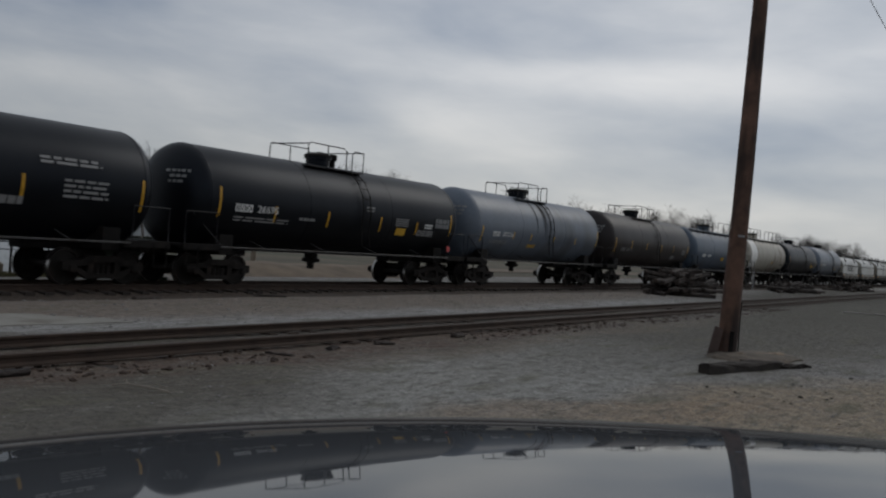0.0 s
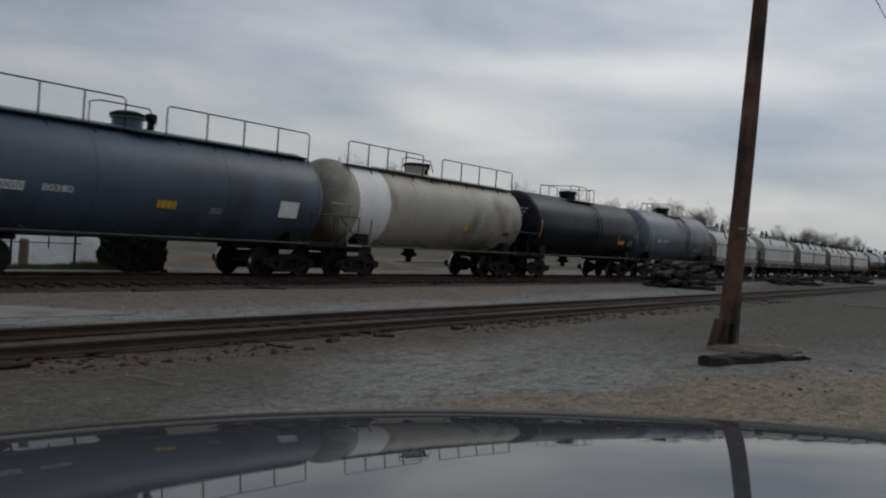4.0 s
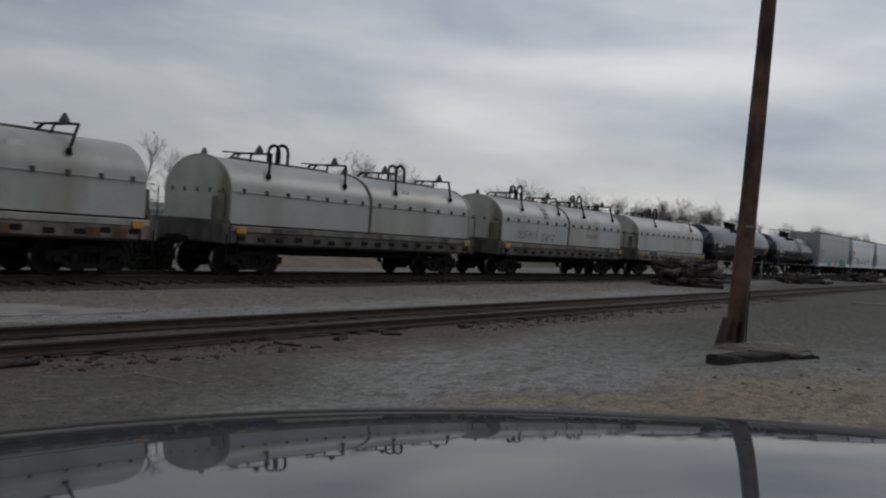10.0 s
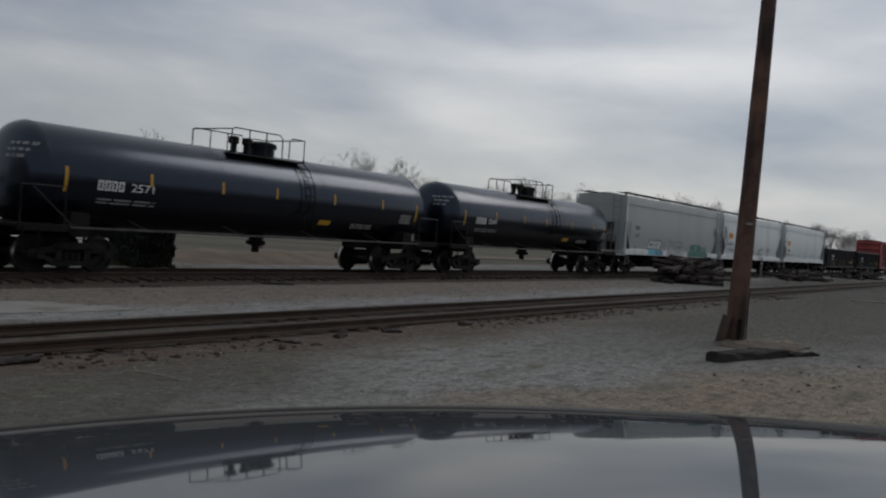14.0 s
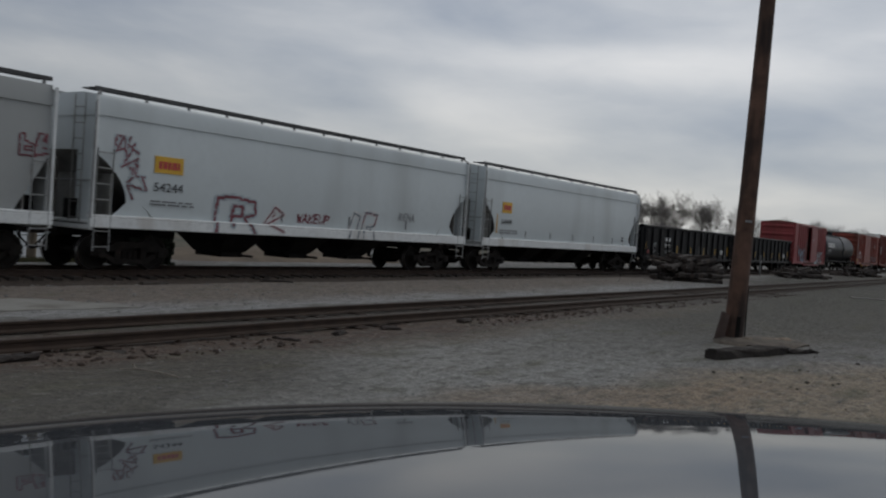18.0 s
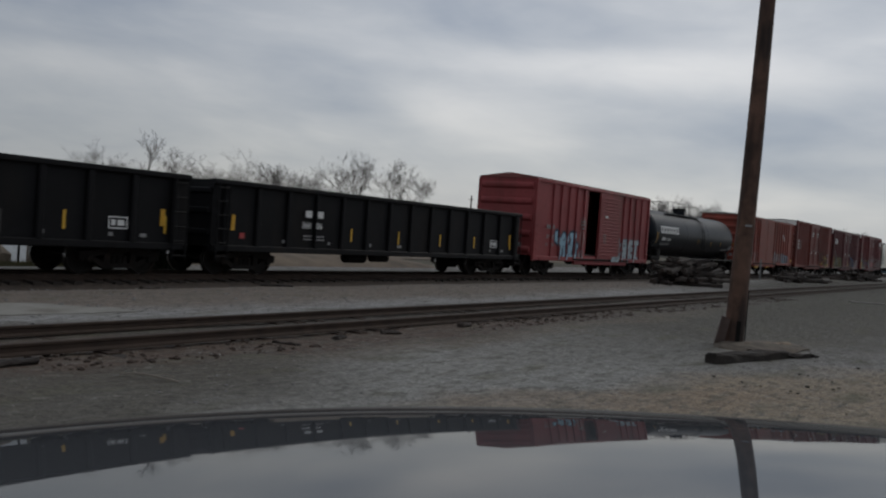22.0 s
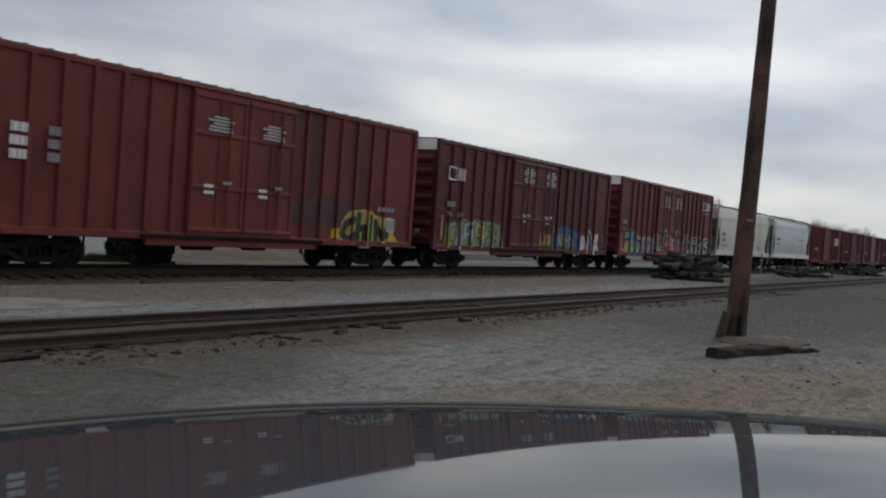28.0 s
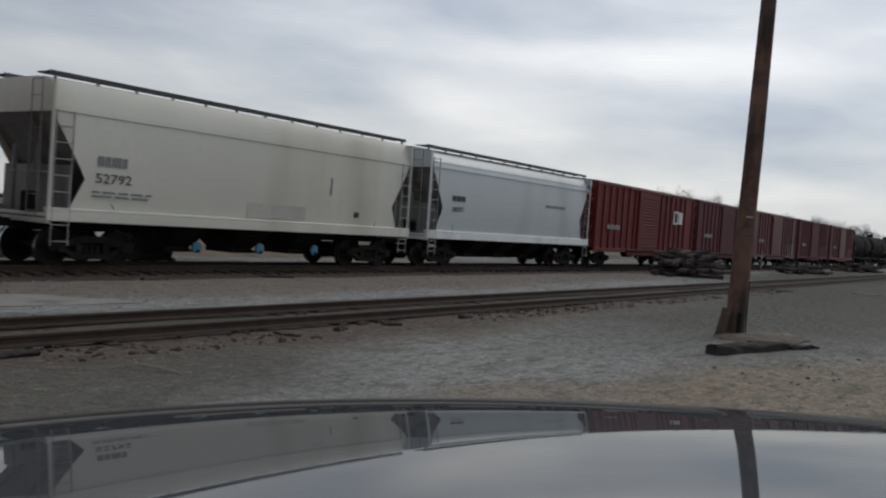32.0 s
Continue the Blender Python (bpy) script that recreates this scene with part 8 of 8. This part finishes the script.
    lettering(c, "163", 389.75 - o, 2.05, .28, M["dim_white"], -1.566)
    part("reflector_strip", boxes((388.85 - o, 388.93 - o, -1.57, -1.556, 1.0, 1.9)), M["yellow"], c)
    part("reflector_strip", boxes((388.93 - o, 389.3 - o, -1.57, -1.556, 1.0, 1.08)), M["yellow"], c)
    g = Canvas(14.6, 1.8, .03)
    g.poly([(1.9, .0), (1.8, .75), (3.0, .95), (4.1, .9), (4.1, .0)], "purple")
    g.poly([(.0, .1), (.1, .75), (.7, .8), (.7, .15)], "gold")
    g.poly([(.1, 1.0), (.15, 1.22), (1.1, 1.25), (1.0, .75), (1.95, .72), (1.9, .02), (.55, .05), (.62, 1.0)], "aqua", "pale", .04)
    g.poly([(1.1, .3), (1.15, .6), (1.5, .6), (1.5, .3)], "gold")
    g.poly([(1.1, .8), (1.12, 1.2), (1.35, 1.3), (1.65, 1.1), (1.6, .8)], "purple", "lilac", .05)
    g.strokes([[(1.7, 1.15), (2.0, 1.0), (2.4, .98)], [(3.3, .95), (3.6, 1.05), (3.8, .9)]], .1, "yellow", "lime", .04)
    g.strokes([[(2.45, .15), (2.6, .8), (2.95, 1.1), (3.3, .8), (3.4, .15)], [(2.0, .2), (2.2, .6), (2.35, .2)], [(3.5, .3), (3.7, .6), (3.95, .2)]], .12, "lilac", "pale", .03)
    g.poly([(2.8, .25), (2.85, .75), (3.05, .75), (3.1, .25)], "olive")
    g.poly([(3.9, .45), (3.9, 1.0), (4.2, 1.05), (4.3, .5)], "teal", "pale", .04)
    g.poly([(4.2, .0), (4.3, .95), (4.9, 1.25), (6.4, 1.3), (7.2, 1.1), (8.4, 1.1), (9.0, .7), (9.0, .0)], "teal")
    g.poly([(4.85, .6), (4.8, 1.2), (5.4, 1.3), (5.6, .7)], "deep_green")
    g.strokes([[(4.55, 1.15), (4.5, .25), (5.35, .18)], [(5.7, .12), (5.85, .9), (6.4, 1.18), (6.9, .9), (6.95, .12)], [(5.9, .5), (6.8, .5)], [(7.3, .85), (7.55, .15), (8.4, .95)], [(8.55, .15), (8.7, .7), (8.95, .7)]], .30, "red", "pale", .07)
    g.strokes([[(4.55, 1.0), (4.55, .5)], [(6.2, .85), (6.5, .9)], [(7.6, .4), (8.0, .75)]], .05, "pink", "pink", 0)
    g.poly([(8.3, .0), (8.5, .5), (9.1, .45), (9.2, .0)], "deep_green")
    g.poly([(9.2, .02), (9.25, 1.1), (11.0, 1.25), (13.6, 1.2), (14.2, .8), (14.3, .0)], "black")
    leos = [[(9.75, 1.05), (9.7, .15), (10.5, .12)], [(10.7, .85), (11.5, .95)], [(10.75, .55), (11.4, .6)], [(10.8, .85), (10.75, .1), (11.5, .1)], [(12.1, .1), (11.8, .5), (12.2, 1.0), (12.6, .55), (12.3, .1)], [(13.9, .95), (13.1, .85), (13.2, .55), (13.9, .45), (13.9, .1), (13.1, .08)]]
    g.strokes([[(x, z * 1.15 + .04) for x, z in pts] for pts in leos], .30, "black", "white", .075)
    g.strokes([[(x + .05, z * 1.15) for x, z in pts[:2]] for pts in leos], .06, "white", "white", 0)
    g.strokes([[(9.3, .02), (14.2, .03)]], .06, "pale", "pale", 0)
    g.put(c, 389.45 - o, .72, s[5])
    for x, w in ((394.78, .95), (396.62, 1.1)):
        text_block(c, x - o, 3.66, w, .68, M["stencil_grey"], -1.612, 6, .6, 63)
        bars_of(c, x + .3 - o, 2.0, .3, .4, M["white"], -1.62, 2, .4, 64)


def tail_train():
    c, s = hopper_car("covered_hopper", "pale tan covered hopper car with blue outlet gates", 405.32, 419.15, M["hop_tan"], M["hop_tan"], "wedge", gates=M["blue_gate"], cut_z=3.4, cut_in=.85, drop=.72, lean=1.28)
    o = s[4]
    bars_of(c, 406.6 - o, 2.35, .82, .27, M["dim_ink"], s[5](0, 2.4) - .006, 1, .9, 65)
    lettering(c, "52792", 406.55 - o, 1.95, .33, M["ink"], s[5](0, 2.1) - .008, 1.25)
    bars_of(c, 406.5 - o, 1.6, 1.7, .2, M["dim_ink"], s[5](0, 1.7) - .006, 2, .5, 66)
    part("paint_patch", boxes((411.5 - o, 413.9 - o, s[5](0, 1.6) - .006, s[5](0, 1.6), 1.36, 1.82)), M["hop_patch"], c, "faded grey overpainted patch")
    part("stain_strip", boxes((414.95 - o, 415.01 - o, s[5](0, 2.5) - .006, s[5](0, 2.5), 2.2, 2.75)), M["dim_ink"], c, "thin dark stain")
    bars_of(c, 416.2 - o, 1.55, .25, .2, M["ink"], s[5](0, 1.6) - .006, 1, .9, 67)
    c, s = hopper_car("covered_hopper", "pale blue-grey covered hopper car with a black number", 420.3, 434.1, M["hop_blue_grey"], M["hop_sill"], "wedge", cut_z=3.85, cut_in=.88, drop=.62, lean=1.12)
    o = s[4]
    bars_of(c, 421.9 - o, 2.45, .9, .24, M["ink"], s[5](0, 2.5) - .006, 1, .9, 68)
    lettering(c, "180377", 421.9 - o, 2.05, .28, M["ink"], s[5](0, 2.1) - .008)
    bars_of(c, 429.5 - o, 2.6, 1.9, .22, M["dim_ink"], s[5](0, 2.7) - .006, 1, .6, 69)
    for name, x0, x1, paint, label, doors, white in (("box_bright", 434.9, 449.6, M["box_bright"], "bright red boxcar with a white owner mark", (440.4, 443.4, 1, 0, "corrugated"), 1), ("box_pink", 450.6, 462.9, M["box_pink"], "chalky faded red boxcar", (455.5, 458.5, 1, 0, "corrugated"), 0),
                                                 ("box_dark", 464.0, 477.8, M["box_dark"], "dark maroon boxcar streaked with rust", (469.3, 472.5, 1, 0, "corrugated"), 0), ("box_pink", 478.9, 492.3, M["box_pink"], "chalky faded red boxcar", (484, 487.2, 1, 0, "corrugated"), 0),
                                                 ("box_dark", 493.3, 506.3, M["box_dark"], "dark maroon boxcar streaked with rust", (498.3, 501.3, 1, 0, "corrugated"), 0)):
        c, s = box_car("boxcar", label, x0, x1, .72, 4.22, 4.42, paint, .82, doors, ribs=5)
        bars_of(c, s[0] + 1.4, 1.9, 1.6, .3, M["dim_white"], -1.566, 1, .8, int(x0))
        if white:
            for pts in OWNER_MARK:
                part("owner_mark", bar(*[(446.0 + x * 1.3 - s[4], -1.57, 2.55 + z * 1.6) for x, z in pts], r=.07, n=6), M["white"], c, "white linear owner mark")
        else:
            g = Canvas(3.2, 1.2, .06)
            g.word("KOEN", .2, .2, 2.6, .8, "grey", None, .12, 0, .1, int(x0))
            g.put(c, s[1] - 3.6, .9, s[5], fade=.3)
    for x0 in (507.6, 521.4, 535.2):
        tank_car("tank_car", BLACK, x0, x0 + 12.8, 1.45, 2.45, M["tank_sooty"], x0 + 6.4, bars=[(x0 + 1, 1.8, .6), (x0 + 11.6, 1.8, .6)])


M["box_roof_red"] = mat("boxcar_roof_faded_red", (0.21, 0.058, 0.05), 0.6, 0, 0.2, 0.8, 0, (0.12, 0.05, 0.045), 0.55)
tank_train()
coil_train()
gloss_train()
hopper_train()
gondola_train()
box_train()
tail_train()


# ---- what moves ----
def motions():
    for car, xc in CARS:
        walk(car, [(t, pose(xc - s, TRACK_Y, RAIL_Z + CAR_LIFT)) for t, s in GONE])
    # the wheels roll at the train's speed; one turning is keyed and shared by all wheels at that end of a truck
    speed = GONE[-1][1] / 32.0 / 0.452
    for first in (WHEELS[0], WHEELS[1]):
        x = first.location.x
        rows = [(k / 30.0, pose(x, 0, 0.452) @ Matrix.Rotation(-speed * k / 30.0, 4, "Y")) for k in range(0, 961)]
        walk(first, rows)
    for k, w in enumerate(WHEELS[2:]):
        src = WHEELS[k % 2].animation_data
        w.rotation_mode = "QUATERNION"
        w.animation_data_create().action = src.action
        w.animation_data.action_slot = src.action_slot


motions()
